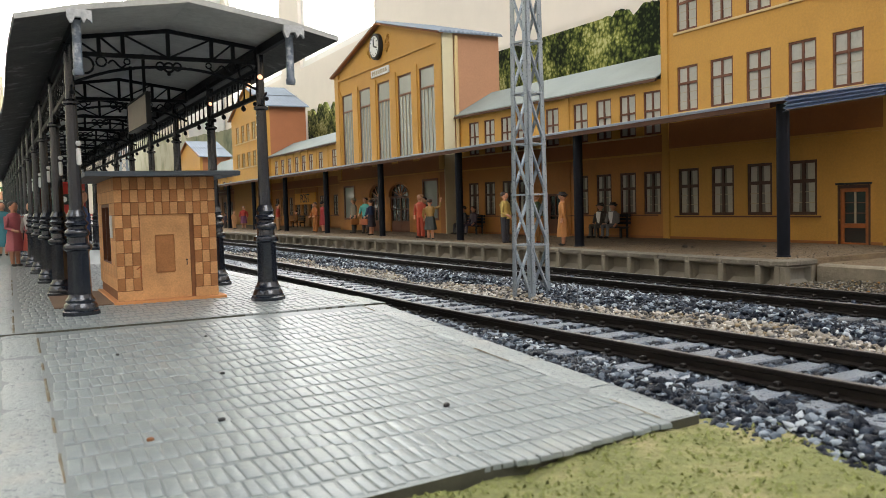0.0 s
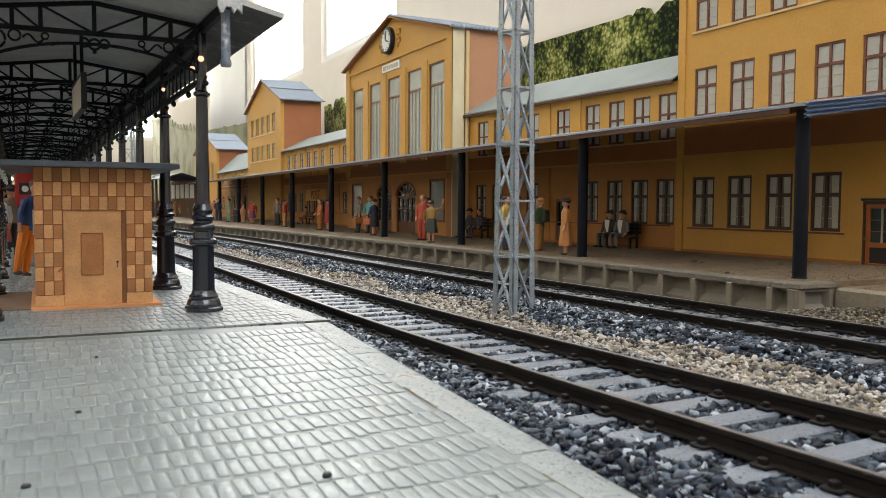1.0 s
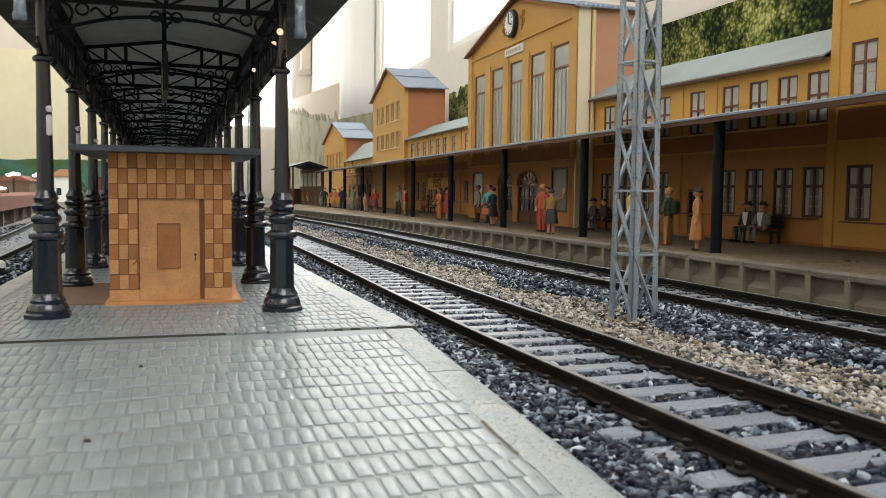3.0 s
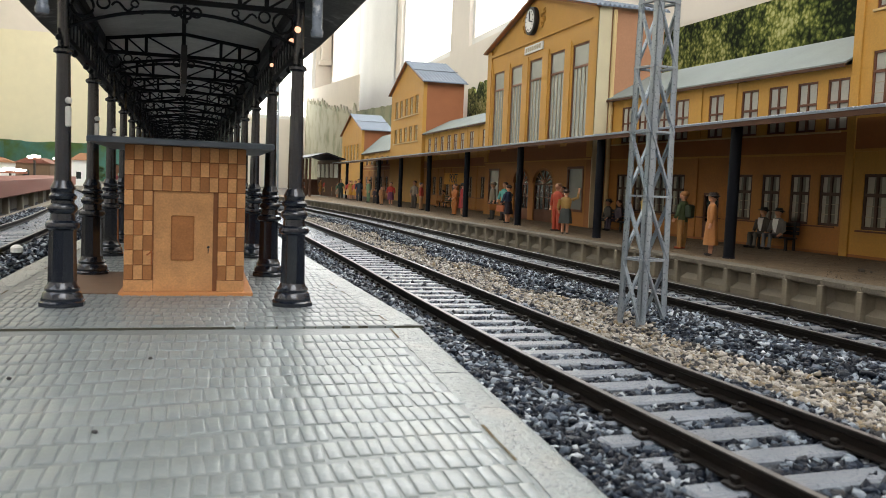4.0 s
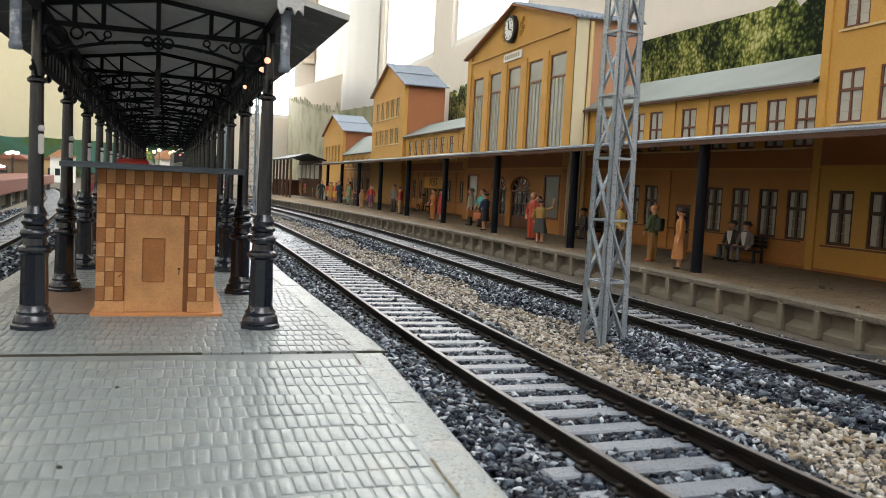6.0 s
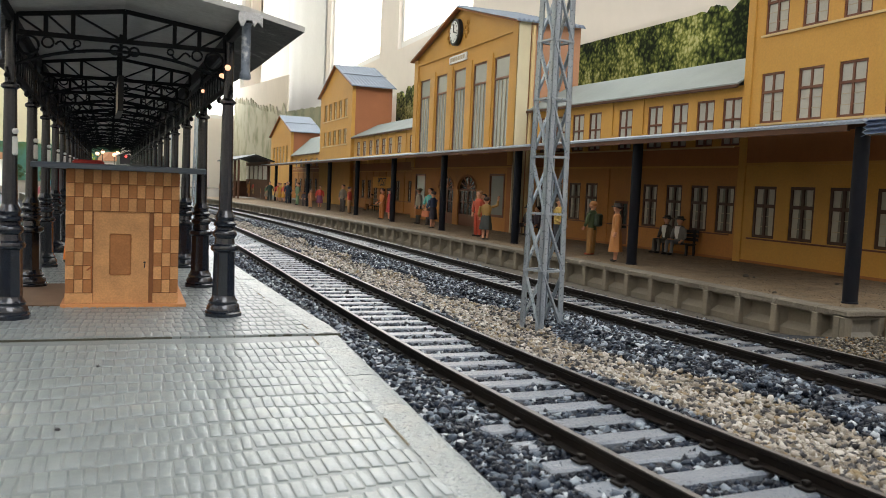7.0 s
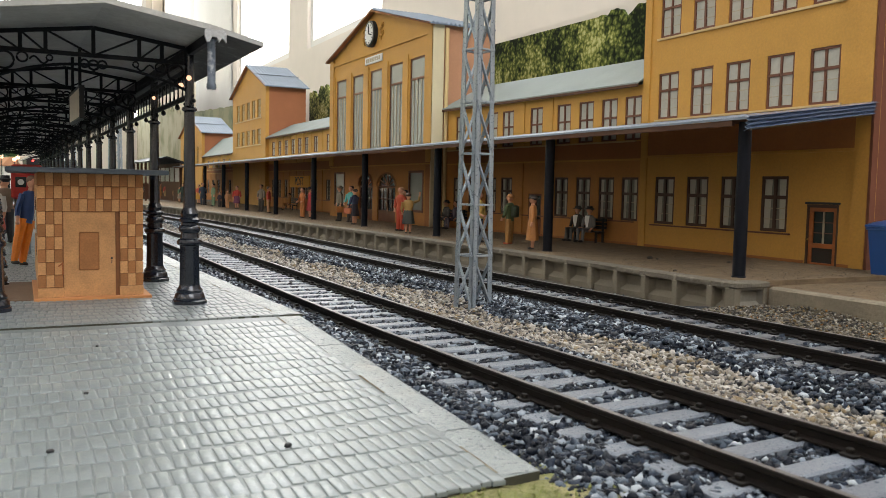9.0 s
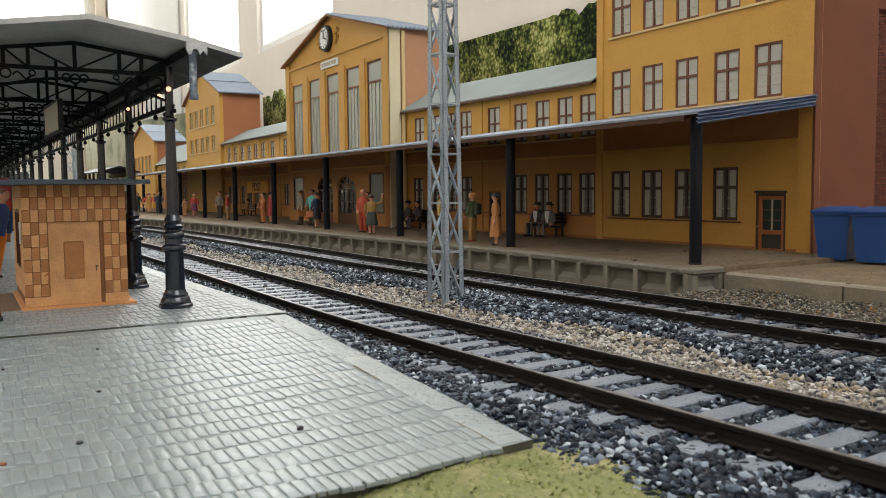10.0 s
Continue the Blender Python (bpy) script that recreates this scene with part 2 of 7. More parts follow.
    roomfloor=material("oak_room_floor", (0.24, 0.15, 0.08), 0.5, vary=0.2, scale=0.05, fine=0.5),
    sheet=material("white_cloth", (0.80, 0.80, 0.79), 0.9, vary=0.04, scale=0.1, fine=1.0),
    brownbin=material("rust_brown_shed", (0.20, 0.07, 0.045), 0.7, vary=0.15),
    skin=material("painted_flesh", (0.55, 0.27, 0.16), 0.6),
)
M["grit"] = stones_material("brown_platform_grit", [(0, (0.10, 0.078, 0.055)), (0.4, (0.17, 0.14, 0.10)), (0.75, (0.24, 0.21, 0.165)), (0.93, (0.06, 0.05, 0.04))], 0.85)
M["sky"] = glow("bright_overcast_sky", (1.0, 0.99, 0.96), 3.0)
M["warm"] = glow("warm_lit_bulb", (1.0, 0.52, 0.32), 1.9)
M["coolspot"] = glow("cool_lit_lamp", (1.0, 0.97, 0.85), 6.0)
M["peach"] = glow("peach_lit_globe", (1.0, 0.62, 0.40), 2.2)
M["redlamp"] = glow("red_lit_lamp", (1.0, 0.05, 0.04), 5.0)


CLOTH = {}


def cloth(r, g, b):
    key = (r, g, b)
    if key not in CLOTH:
        CLOTH[key] = material("painted_clothes", key, 0.55, vary=0.15, scale=5)
    return CLOTH[key]


# ---------------------------------------------------------------- mesh tools (plan units)


class Build:
    """Collects faces of one mesh; the current material is chosen with use()."""

    def __init__(self):
        self.v, self.f, self.m, self.mats, self.cur = [], [], [], [], 0

    def use(self, mat):
        if mat not in self.mats:
            self.mats.append(mat)
        self.cur = self.mats.index(mat)
        return self

    def face(self, pts):
        k = len(self.v)
        self.v += [tuple(p) for p in pts]
        self.f.append(tuple(range(k, k + len(pts))))
        self.m.append(self.cur)

    def add(self, verts, faces):
        k = len(self.v)
        self.v += [tuple(p) for p in verts]
        self.f += [tuple(i + k for i in f) for f in faces]
        self.m += [self.cur] * len(faces)

    def box(self, x0, x1, y0, y1, z0, z1, c=0.0):
        """A box; c chamfers its upright and upper edges."""
        if c <= 0:
            v = [(x, y, z) for z in (z0, z1) for y in (y0, y1) for x in (x0, x1)]
            self.add(v, [(0, 2, 3, 1), (4, 5, 7, 6), (0, 1, 5, 4), (2, 6, 7, 3), (0, 4, 6, 2), (1, 3, 7, 5)])
            return self
        ring = lambda i, z: [(x0 + i + c, y0 + i, z), (x1 - i - c, y0 + i, z), (x1 - i, y0 + i + c, z), (x1 - i, y1 - i - c, z), (x1 - i - c, y1 - i, z), (x0 + i + c, y1 - i, z), (x0 + i, y1 - i - c, z), (x0 + i, y0 + i + c, z)]
        self.loft([ring(c, z0), ring(0, z0 + c), ring(0, z1 - c), ring(c, z1)])
        return self

    def loft(self, rings, caps=True):
        n = len(rings[0])
        v = [p for r in rings for p in r]
        f = []
        for k in range(len(rings) - 1):
            for i in range(n):
                j = (i + 1) % n
                f.append((k * n + i, k * n + j, (k + 1) * n + j, (k + 1) * n + i))
        if caps:
            f.append(tuple(reversed(range(n))))
            f.append(tuple(range((len(rings) - 1) * n, len(rings) * n)))
        self.add(v, f)
        return self

    def lathe(self, profile, seg=16, at=(0, 0, 0), axis="z", turn=0.0, flute=0.0):
        rings = []
        for r, h in profile:
            ring = []
            for i in range(seg):
                a = 2 * math.pi * i / seg + turn
                q = r * (1 - flute * (i % 2))
                c, s = q * math.cos(a), q * math.sin(a)
                p = (c, s, h) if axis == "z" else (h, c, s) if axis == "x" else (s, h, c)
                ring.append((p[0] + at[0], p[1] + at[1], p[2] + at[2]))
            rings.append(ring)
        return self.loft(rings)

    def tube(self, pts, radius, seg=6, taper=None):
        pts = [Vector(p) for p in pts]
        rings = []
        for i, p in enumerate(pts):
            d = (pts[min(i + 1, len(pts) - 1)] - pts[max(i - 1, 0)]).normalized()
            up = Vector((0, 0, 1)) if abs(d.z) < 0.95 else Vector((1, 0, 0))
            a = d.cross(up).normalized()
            b = d.cross(a)
            r = radius if taper is None else radius + (taper - radius) * i / (len(pts) - 1)
            rings.append([p + r * (math.cos(2 * math.pi * k / seg) * a + math.sin(2 * math.pi * k / seg) * b) for k in range(seg)])
        return self.loft(rings)

    def ball(self, at, r, seg=10, rows=7, squash=(1, 1, 1)):
        rings = []
        for k in range(1, rows):
            a = math.pi * k / rows
            rings.append([(at[0] + squash[0] * r * math.sin(a) * math.cos(2 * math.pi * i / seg), at[1] + squash[1] * r * math.sin(a) * math.sin(2 * math.pi * i / seg), at[2] - squash[2] * r * math.cos(a)) for i in range(seg)])
        return self.loft(rings)

    def prism(self, poly, axis, a, b):
        """A flat outline (two coordinates) pulled along an axis from a to b."""
        put3 = {"x": lambda p, h: (h, p[0], p[1]), "y": lambda p, h: (p[0], h, p[1]), "z": lambda p, h: (p[0], p[1], h)}[axis]
        return self.loft([[put3(p, a) for p in poly], [put3(p, b) for p in poly]])

    def beam(self, p, q, w, h=None):
        """A square bar between two points."""
        p, q = Vector(p), Vector(q)
        d = (q - p).normalized()
        up = Vector((0, 0, 1)) if abs(d.z) < 0.99 else Vector((0, 1, 0))
        a = d.cross(up).normalized() * w / 2
        b = d.cross(a).normalized() * (h or w) / 2
        return self.loft([[p - a - b, p + a - b, p + a + b, p - a + b], [q - a - b, q + a - b, q + a + b, q - a + b]])

    def ring(self, at, r, thick, normal="y", seg=14, sides=5):
        """A round hoop, such as a scroll of ironwork."""
        pts = []
        for i in range(seg + 1):
            a = 2 * math.pi * i / seg
            c, s = r * math.cos(a), r * math.sin(a)
            pts.append((at[0] + c, at[1], at[2] + s) if normal == "y" else (at[0], at[1] + c, at[2] + s))
        return self.tube(pts, thick, sides)

    def mesh(self, name, smooth=True, angle=35):
        me = bpy.data.meshes.new(name)
        me.from_pydata(self.v, [], self.f)
        for m in self.mats:
            me.materials.append(m)
        if len(self.mats) > 1:
            me.polygons.foreach_set("material_index", self.m)
        bm = bmesh.new()
        bm.from_mesh(me)
        bmesh.ops.recalc_face_normals(bm, faces=bm.faces)
        bm.to_mesh(me)
        bm.free()
        if smooth:
            me.polygons.foreach_set("use_smooth", [True] * len(me.polygons))
            me.set_sharp_from_angle(angle=radians(angle))
        me.update()
        return me


def thing(name, x=0, y=0, z=0, turn=0, label="", category="", group="", kind="", build=None):
    """A top-level thing at its place in the plan: an Empty that carries parts, or one mesh."""
    ob = new(name, build.mesh(name) if build else None)
    ob.matrix_basis = pose(x * S, y * S, z * S, 0, 0, turn) @ Matrix.Diagonal((S, S, S, 1))
    if not build:
        ob.empty_display_size = 0.1
    return tagged(ob, label, category, group, kind)


def part(name, build, parent, label="", at=(0, 0, 0), turn=(0, 0, 0), kind=""):
    """One mesh under a thing or a part; build is a Build, or a mesh that alike parts share."""
    me = build.mesh(name) if isinstance(build, Build) else build
    ob = new(name, me)
    ob.parent = parent
    ob.matrix_basis = pose(*at, *turn)
    return tagged(ob, label, kind=kind)


def place(x, y, z=0, turn=0):
    return pose(x * S, y * S, z * S, 0, 0, turn)


def curve_at(stops, y):
    """Smooth value along the line between the plan's stops (y, x)."""
    if y <= stops[0][0]:
        return stops[0][1] + (y - stops[0][0]) * (stops[1][1] - stops[0][1]) / (stops[1][0] - stops[0][0])
    for k in range(len(stops) - 1):
        (y0, x0), (y1, x1) = stops[k], stops[k + 1]
        if y <= y1:
            m0 = (x1 - x0) / (y1 - y0) if k == 0 else (x1 - stops[k - 1][1]) / (y1 - stops[k - 1][0])
            m1 = (x1 - x0) / (y1 - y0) if k + 2 >= len(stops) else (stops[k + 2][1] - x0) / (stops[k + 2][0] - y0)
            u, w = (y - y0) / (y1 - y0), y1 - y0
            return (2 * u**3 - 3 * u**2 + 1) * x0 + (u**3 - 2 * u**2 + u) * w * m0 + (3 * u**2 - 2 * u**3) * x1 + (u**3 - u**2) * w * m1
    return stops[-1][1]


TRACK_1 = [(-30, 11.0), (-10, 9.3), (0, 8.5), (5, 8.12), (9, 7.86), (13, 7.68), (18, 7.6), (26, 7.55), (36, 7.42), (49, 7.1), (62, 6.4), (80, 4.8), (105, 1.2), (140, -6.0)]
TRACK_2 = [(-30, 16.4), (-5, 14.5), (8, 13.65), (14, 13.35), (20, 13.1), (26, 12.9), (40, 12.7), (52, 12.3), (66, 11.4), (84, 9.7), (110, 5.6), (145, -2.0)]
TRACK_3 = [(-30, -2.6), (0, -2.9), (20, -3.25), (28, -3.5), (36, -3.8), (43, -4.15), (53, -4.95), (68, -6.25), (85, -8.4), (110, -12.6), (140, -19)]
RAIL_TOP, GAUGE = -0.18, 1.70

# ---------------------------------------------------------------- room round the layout


def holed_wall(b, along, at, thick, a0, a1, z0, z1, holes):
    """An upright wall with openings cut through. along: the axis it runs on; at..at+thick is its depth; holes: (a0, a1, z0, z1)."""
    aa = sorted({a0, a1, *[h[0] for h in holes], *[h[1] for h in holes]})
    zz = sorted({z0, z1, *[h[2] for h in holes], *[h[3] for h in holes]})
    aa = [a for a in aa if a0 <= a <= a1]
    zz = [z for z in zz if z0 <= z <= z1]

    def solid(i, k):
        if not (0 <= i < len(aa) - 1 and 0 <= k < len(zz) - 1):
            return False
        ca, cz = (aa[i] + aa[i + 1]) / 2, (zz[k] + zz[k + 1]) / 2
        return not any(h[0] < ca < h[1] and h[2] < cz < h[3] for h in holes)

    def p(a, d, z):
        return (d, a, z) if along == "y" else (a, d, z)

    d0, d1 = at, at + thick
    for i in range(len(aa) - 1):
        for k in range(len(zz) - 1):
            if not solid(i, k):
                continue
            A0, A1, Z0, Z1 = aa[i], aa[i + 1], zz[k], zz[k + 1]
            b.face([p(A0, d0, Z0), p(A1, d0, Z0), p(A1, d0, Z1), p(A0, d0, Z1)])
            b.face([p(A0, d1, Z0), p(A0, d1, Z1), p(A1, d1, Z1), p(A1, d1, Z0)])
            if not solid(i - 1, k):
                b.face([p(A0, d0, Z0), p(A0, d0, Z1), p(A0, d1, Z1), p(A0, d1, Z0)])
            if not solid(i + 1, k):
                b.face([p(A1, d0, Z0), p(A1, d1, Z0), p(A1, d1, Z1), p(A1, d0, Z1)])
            if not solid(i, k - 1):
                b.face([p(A0, d0, Z0), p(A0, d1, Z0), p(A1, d1, Z0), p(A1, d0, Z0)])
            if not solid(i, k + 1):
                b.face([p(A0, d0, Z1), p(A1, d0, Z1), p(A1, d1, Z1), p(A0, d1, Z1)])
    return b


RX0, RX1, RY0, RY1, RZ0, RZ1 = -72, 45, -60, 300, -24, 132
EAST_WINDOWS = [(16, 64, 34, 128), (105, 138, 25.5, 128), (149, 190, 25.5, 128)]
b = Build().use(M["roomwall"])
holed_wall(b, "y", RX1, 2.5, RY0, RY1, RZ0, RZ1, EAST_WINDOWS)
thing("wall_east", kind="structure", label="cream painted room wall with tall bright windows", build=b)
b = Build().use(M["roomwall"])
# both openings are out of view, added for the west lamps
holed_wall(b, "y", RX0 - 12, 12, RY0, RY1, RZ0, RZ1, [(-50, 60, 59, 125), (77, 147, 59, 125)])
thing("wall_west", kind="structure", label="cream painted room wall", build=b)
b = Build().use(M["roomwall"])
holed_wall(b, "x", RY1, 2.5, RX0, RX1 + 12, RZ0, RZ1, [(-8, 39.5, 23, 122)])
thing("wall_north", kind="structure", label="cream painted far room wall with window", build=b)
b = Build().use(M["roomwall"])
# opening added out of view for the south lamp
holed_wall(b, "x", RY0 - 12, 12, RX0, RX1 + 12, RZ0, RZ1, [(-11, 43, 53, 123)])
thing("wall_south", kind="structure", label="cream painted room wall", build=b)
thing("ceiling", kind="structure", label="white painted room ceiling", build=Build().use(M["roomwhite"]).box(RX0, RX1, RY0, RY1, RZ1, RZ1 + 8))
thing("floor", kind="structure", label="oak room floor", build=Build().use(M["roomfloor"]).box(RX0, RX1, RY0, RY1, RZ0 - 6, RZ0))
# bright sky outside the windows
b = Build().use(M["sky"])
b.box(56, 57, -20, 280, -20, 150)
b.box(-25, 50, 312, 313, -20, 150)
thing("backdrop_sky", kind="structure", label="bright overcast sky outside the windows", build=b)


def room_window(name, along, at, a0, a1, z0, z1, bars):
    w = thing(name, kind="structure", label="white painted room window with glazing bars")
    fr = Build().use(M["roomwhite"])
    t = 1.3

    def bar(A0, A1, Z0, Z1, d0=0, d1=1.2):
        if along == "y":
            fr.box(at + d0, at + d1, A0, A1, Z0, Z1)
        else:
            fr.box(A0, A1, at + d0, at + d1, Z0, Z1)
    bar(a0, a0 + t, z0, z1)
    bar(a1 - t, a1, z0, z1)
    bar(a0 + t, a1 - t, z0, z0 + t)
    bar(a0 + t, a1 - t, z1 - t, z1)
    for k in range(1, bars):
        a = a0 + (a1 - a0) * k / bars
        bar(a - 1, a + 1, z0 + t, z1 - t, 0.3, 2.7)
    part("window_frame", fr, w)
    return w


room_window("window_1", "y", 45.6, 105, 138, 25.5, 128, 1)
room_window("window_2", "y", 45.6, 149, 190, 25.5, 128, 1)
room_window("window_4", "y", 45.6, 16, 64, 34, 128, 2)
room_window("window_3", "x", 300.6, -8, 39.5, 23, 122, 1)
thing("wall_box", label="plain beige cabinet hung on the far room wall", category="cabinet", build=Build().use(M["beige_box"]).box(41.2, 44.6, 297.6, 299.99, 44, 82, 0.2).box(40.4, 44.7, 297.0, 299.99, 42.4, 43.99, 0.2))
# white cloth that hangs beside the second window
b = Build().use(M["sheet"])
cl = []
for k in range(37):
    u = k / 36
    cl.append((44.95 - 1.5 * math.sin(math.pi * u) ** 0.7 - 0.10 * math.sin(u * 19) * math.sin(math.pi * u), 194.3 + 46.7 * u))
for (xa, ya), (xb, yb) in zip(cl, cl[1:]):
    for dx in (0, 0.3):
        b.face([(xa - dx, ya, 17), (xb - dx, yb, 17), (xb - dx, yb, 128), (xa - dx, ya, 128)])
thing("curtain", label="plain white cloth curtain beside the window", category="curtain", build=b)

# ---------------------------------------------------------------- baseboard, ground, backdrops
thing("ground", kind="structure", label="brown scatter-covered model baseboard", build=Build().use(M["earth"]).box(-70, 44, -30, 299, -2.6, -0.86))
trestle = thing("layout_trestle", label="white timber legs under the layout board", category="trestle")
for x, y in ((-66, -26), (40, -26), (-66, 296), (40, 296), (-12, 120)):
    part("leg", Build().use(M["roomwhite"]).box(x - 2, x + 2, y - 2, y + 2, RZ0, -2.6), trestle)


def forest_print(name, greens, grain, contrast=1.0):
    """A printed landscape on a board: leaf clusters in many greens over dark gaps, in larger light and dark crowns."""
    m = bpy.data.materials.new(name)
    m.use_nodes = True
    t = m.node_tree
    bsdf = t.nodes["Principled BSDF"]
    bsdf.inputs["Roughness"].default_value = 0.9
    bsdf.inputs["Specular IOR Level"].default_value = 0.15
    co = nd(t, "ShaderNodeTexCoord")

    def math2(op, a, b2):
        q = nd(t, "ShaderNodeMath")
        q.operation = op
        for i, w in enumerate((a, b2)):
            if isinstance(w, float):
                q.inputs[i].default_value = w
            else:
                t.links.new(w, q.inputs[i])
        return q.outputs[0]

    warp = nd(t, "ShaderNodeTexNoise", Scale=grain * 1.6, Detail=4.0)
    t.links.new(co.outputs["Object"], warp.inputs["Vector"])
    bent = nd(t, "ShaderNodeVectorMath")
    bent.operation = "MULTIPLY_ADD"
    t.links.new(warp.outputs["Color"], bent.inputs[0])
    bent.inputs[1].default_value = (0.7 / grain, 0.7 / grain, 0.7 / grain)
    t.links.new(co.outputs["Object"], bent.inputs[2])
    leaf = nd(t, "ShaderNodeTexVoronoi", Scale=grain * 2.6)
    t.links.new(bent.outputs[0], leaf.inputs["Vector"])
    clump = nd(t, "ShaderNodeTexVoronoi", Scale=grain * 0.8)
    t.links.new(bent.outputs[0], clump.inputs["Vector"])
    crown = nd(t, "ShaderNodeTexNoise", Scale=0.16, Detail=2.0)
    t.links.new(co.outputs["Object"], crown.inputs["Vector"])
    speck = nd(t, "ShaderNodeTexNoise", Scale=grain * 5, Detail=3.0)
    t.links.new(co.outputs["Object"], speck.inputs["Vector"])
    v = math2("MULTIPLY", leaf.outputs["Distance"], -0.62 * contrast)
    v = math2("ADD", v, math2("MULTIPLY", clump.outputs["Distance"], -0.42 * contrast))
    v = math2("ADD", v, math2("MULTIPLY", crown.outputs["Fac"], 1.5))
    v = math2("ADD", v, math2("MULTIPLY", speck.outputs["Fac"], 0.3))
    ramp = nd(t, "ShaderNodeValToRGB")
    e = ramp.color_ramp.elements
    while len(e) < len(greens):
        e.new(0.5)
    for k, c in enumerate(greens):
        e[k].position, e[k].color = 0.12 + 0.64 * k / (len(greens) - 1), (*c, 1)
    t.links.new(v, ramp.inputs[0])
    t.links.new(ramp.outputs[0], bsdf.inputs["Base Color"])
    return m


M["forest"] = forest_print("printed_forest", [(0.010, 0.015, 0.007), (0.035, 0.050, 0.014), (0.085, 0.11, 0.026), (0.19, 0.215, 0.05), (0.38, 0.39, 0.13), (0.56, 0.56, 0.26)], 1.35, 0.95)
M["forest_dim"] = forest_print("faded_printed_conifers", [(0.13, 0.15, 0.085), (0.20, 0.21, 0.13), (0.28, 0.275, 0.19), (0.38, 0.36, 0.27)], 0.16, 0.35)
M["forest_hill"] = forest_print("dim_printed_hill", [(0.06, 0.075, 0.05), (0.12, 0.14, 0.09), (0.19, 0.20, 0.13), (0.26, 0.26, 0.17)], 0.3, 0.5)
M["beige_sky"] = material("beige_painted_board", (0.55, 0.485, 0.40), 0.85, vary=0.08, scale=0.04, fine=0.4, bump=0.05)


def outlined_board(name, x, ys, base, top, mat, label):
    """A flat cut-out board of scenery that stands behind the station."""
    b = Build().use(mat)
    v, f, n = [], [], len(ys) - 1
    for y in ys:
        v += [(x, y, base), (x, y, top(y)), (x + 0.25, y, top(y)), (x + 0.25, y, base)]
    for k in range(n):
        p, q = 4 * k, 4 * k + 4
        f += [(p, p + 1, q + 1, q), (p + 1, p + 2, q + 2, q + 1), (p + 2, p + 3, q + 3, q + 2)]
    f += [(0, 3, 2, 1), (4 * n, 4 * n + 1, 4 * n + 2, 4 * n + 3)]
    b.add(v, f)
    return thing(name, kind="structure", label=label, build=b)


def treeline(y):
    q = 13.0 + 0.012 * (y - 40) + (0.6 * noise.noise(Vector((y * 0.8, 0, 0))) + 0.3 * noise.noise(Vector((y * 2.7, 0, 0))) if y < 41 else 0)
    return q


outlined_board("backdrop_forest", 33, [24 + 0.25 * k for k in range(300)], -0.86, lambda y: treeline(y) if y < 58 else treeline(y) - 0.5 * noise.noise(Vector((y * 0.6, 3, 0))) * 3, M["forest"], "printed backdrop of leafy green woodland")
outlined_board("backdrop_far_hill", 36, [120 + 0.5 * k for k in range(148)], -0.86, lambda y: 16.6 + 0.0436 * (y - 154) + 0.25 * noise.noise(Vector((y * 0.3, 2, 0))), M["forest_hill"], "faded printed backdrop of a wooded hill")
outlined_board("backdrop_far_card", 36.4, [194 + 2 * k for k in range(53)], -0.86, lambda y: 26.7 + 0.061 * (y - 193), M["beige_sky"], "beige painted backdrop board")


def conifers(y):
    """Outline of a row of far conifers: slim pointed crowns of uneven height."""
    base = 17.5 + 0.115 * (y - 205) if y > 205 else 17.5
    crown = max((2.6 + 2.2 * noise.noise(Vector((k * 1.7, 4, 0)))) * max(0.0, 1 - abs(y - 5.2 * k) / 3.4) for k in (int(y / 5.2), int(y / 5.2) + 1))
    return base + crown + 0.5 * noise.noise(Vector((y * 1.3, 8, 0)))


outlined_board("backdrop_far_woods", 36, [194.5 + 0.4 * k for k in range(255)], -0.86, conifers, M["forest_dim"], "faded printed backdrop of distant conifers")
# pale card strip above the woods, whose lower edge shows as a white line
b = Build().use(M["roomwall"])
b.box(34.0, 34.3, 15, 140, -0.8, 13.7)
thing("backdrop_card", kind="structure", label="plain cream backing card behind the printed woods", build=b)

# painted sky and hills on the other side of the layout
M["hills"] = material("painted_far_hills", (0.07, 0.20, 0.17), 0.8, vary=0.3, scale=0.08, fine=0.6, second=(0.07, 0.13, 0.035), second_at=0.5)
M["cream_sky"] = material("painted_cream_sky", (0.80, 0.74, 0.55), 0.85, vary=0.06, scale=0.03, fine=0.3)
b = Build().use(M["cream_sky"])
b.box(-62, -61, 60, 299, -0.86, 60)
b.box(-61, 0, 298, 299, -0.86, 46)
thing("backdrop_painted_sky", kind="structure", label="backdrop board painted with pale evening sky", build=b)
b = Build().use(M["hills"])
for k in range(61):
    x0, x1 = -61 + k, -60 + k
    t0, t1 = [11.2 + 0.9 * noise.noise(Vector((x * 0.11, 2, 0))) + 0.25 * noise.noise(Vector((x * 0.6, 4, 0))) for x in (x0, x1)]
    b.add([(x0, 297, -0.86), (x1, 297, -0.86), (x1, 297, t1), (x0, 297, t0), (x0, 297.3, -0.86), (x1, 297.3, -0.86), (x1, 297.3, t1), (x0, 297.3, t0)], [(0, 1, 2, 3), (5, 4, 7, 6), (3, 2, 6, 7)])
thing("backdrop_hills_north", kind="structure", label="painted backdrop of blue-green hills and dark woods", build=b)
outlined_board("backdrop_hills", -58.5, [60 + 2 * k for k in range(118)], -0.86, lambda y: 10.5 + 1.5 * noise.noise(Vector((y * 0.03, 1, 0))) + 0.4 * noise.noise(Vector((y * 0.4, 5, 0))), M["hills"], "painted backdrop of blue-green hills")


# ---------------------------------------------------------------- ballast, tracks
BED = -0.66


def strip_bed(name, left, right, y0, y1, step, z, mat, label, thick=0.3):
    b = Build().use(mat)
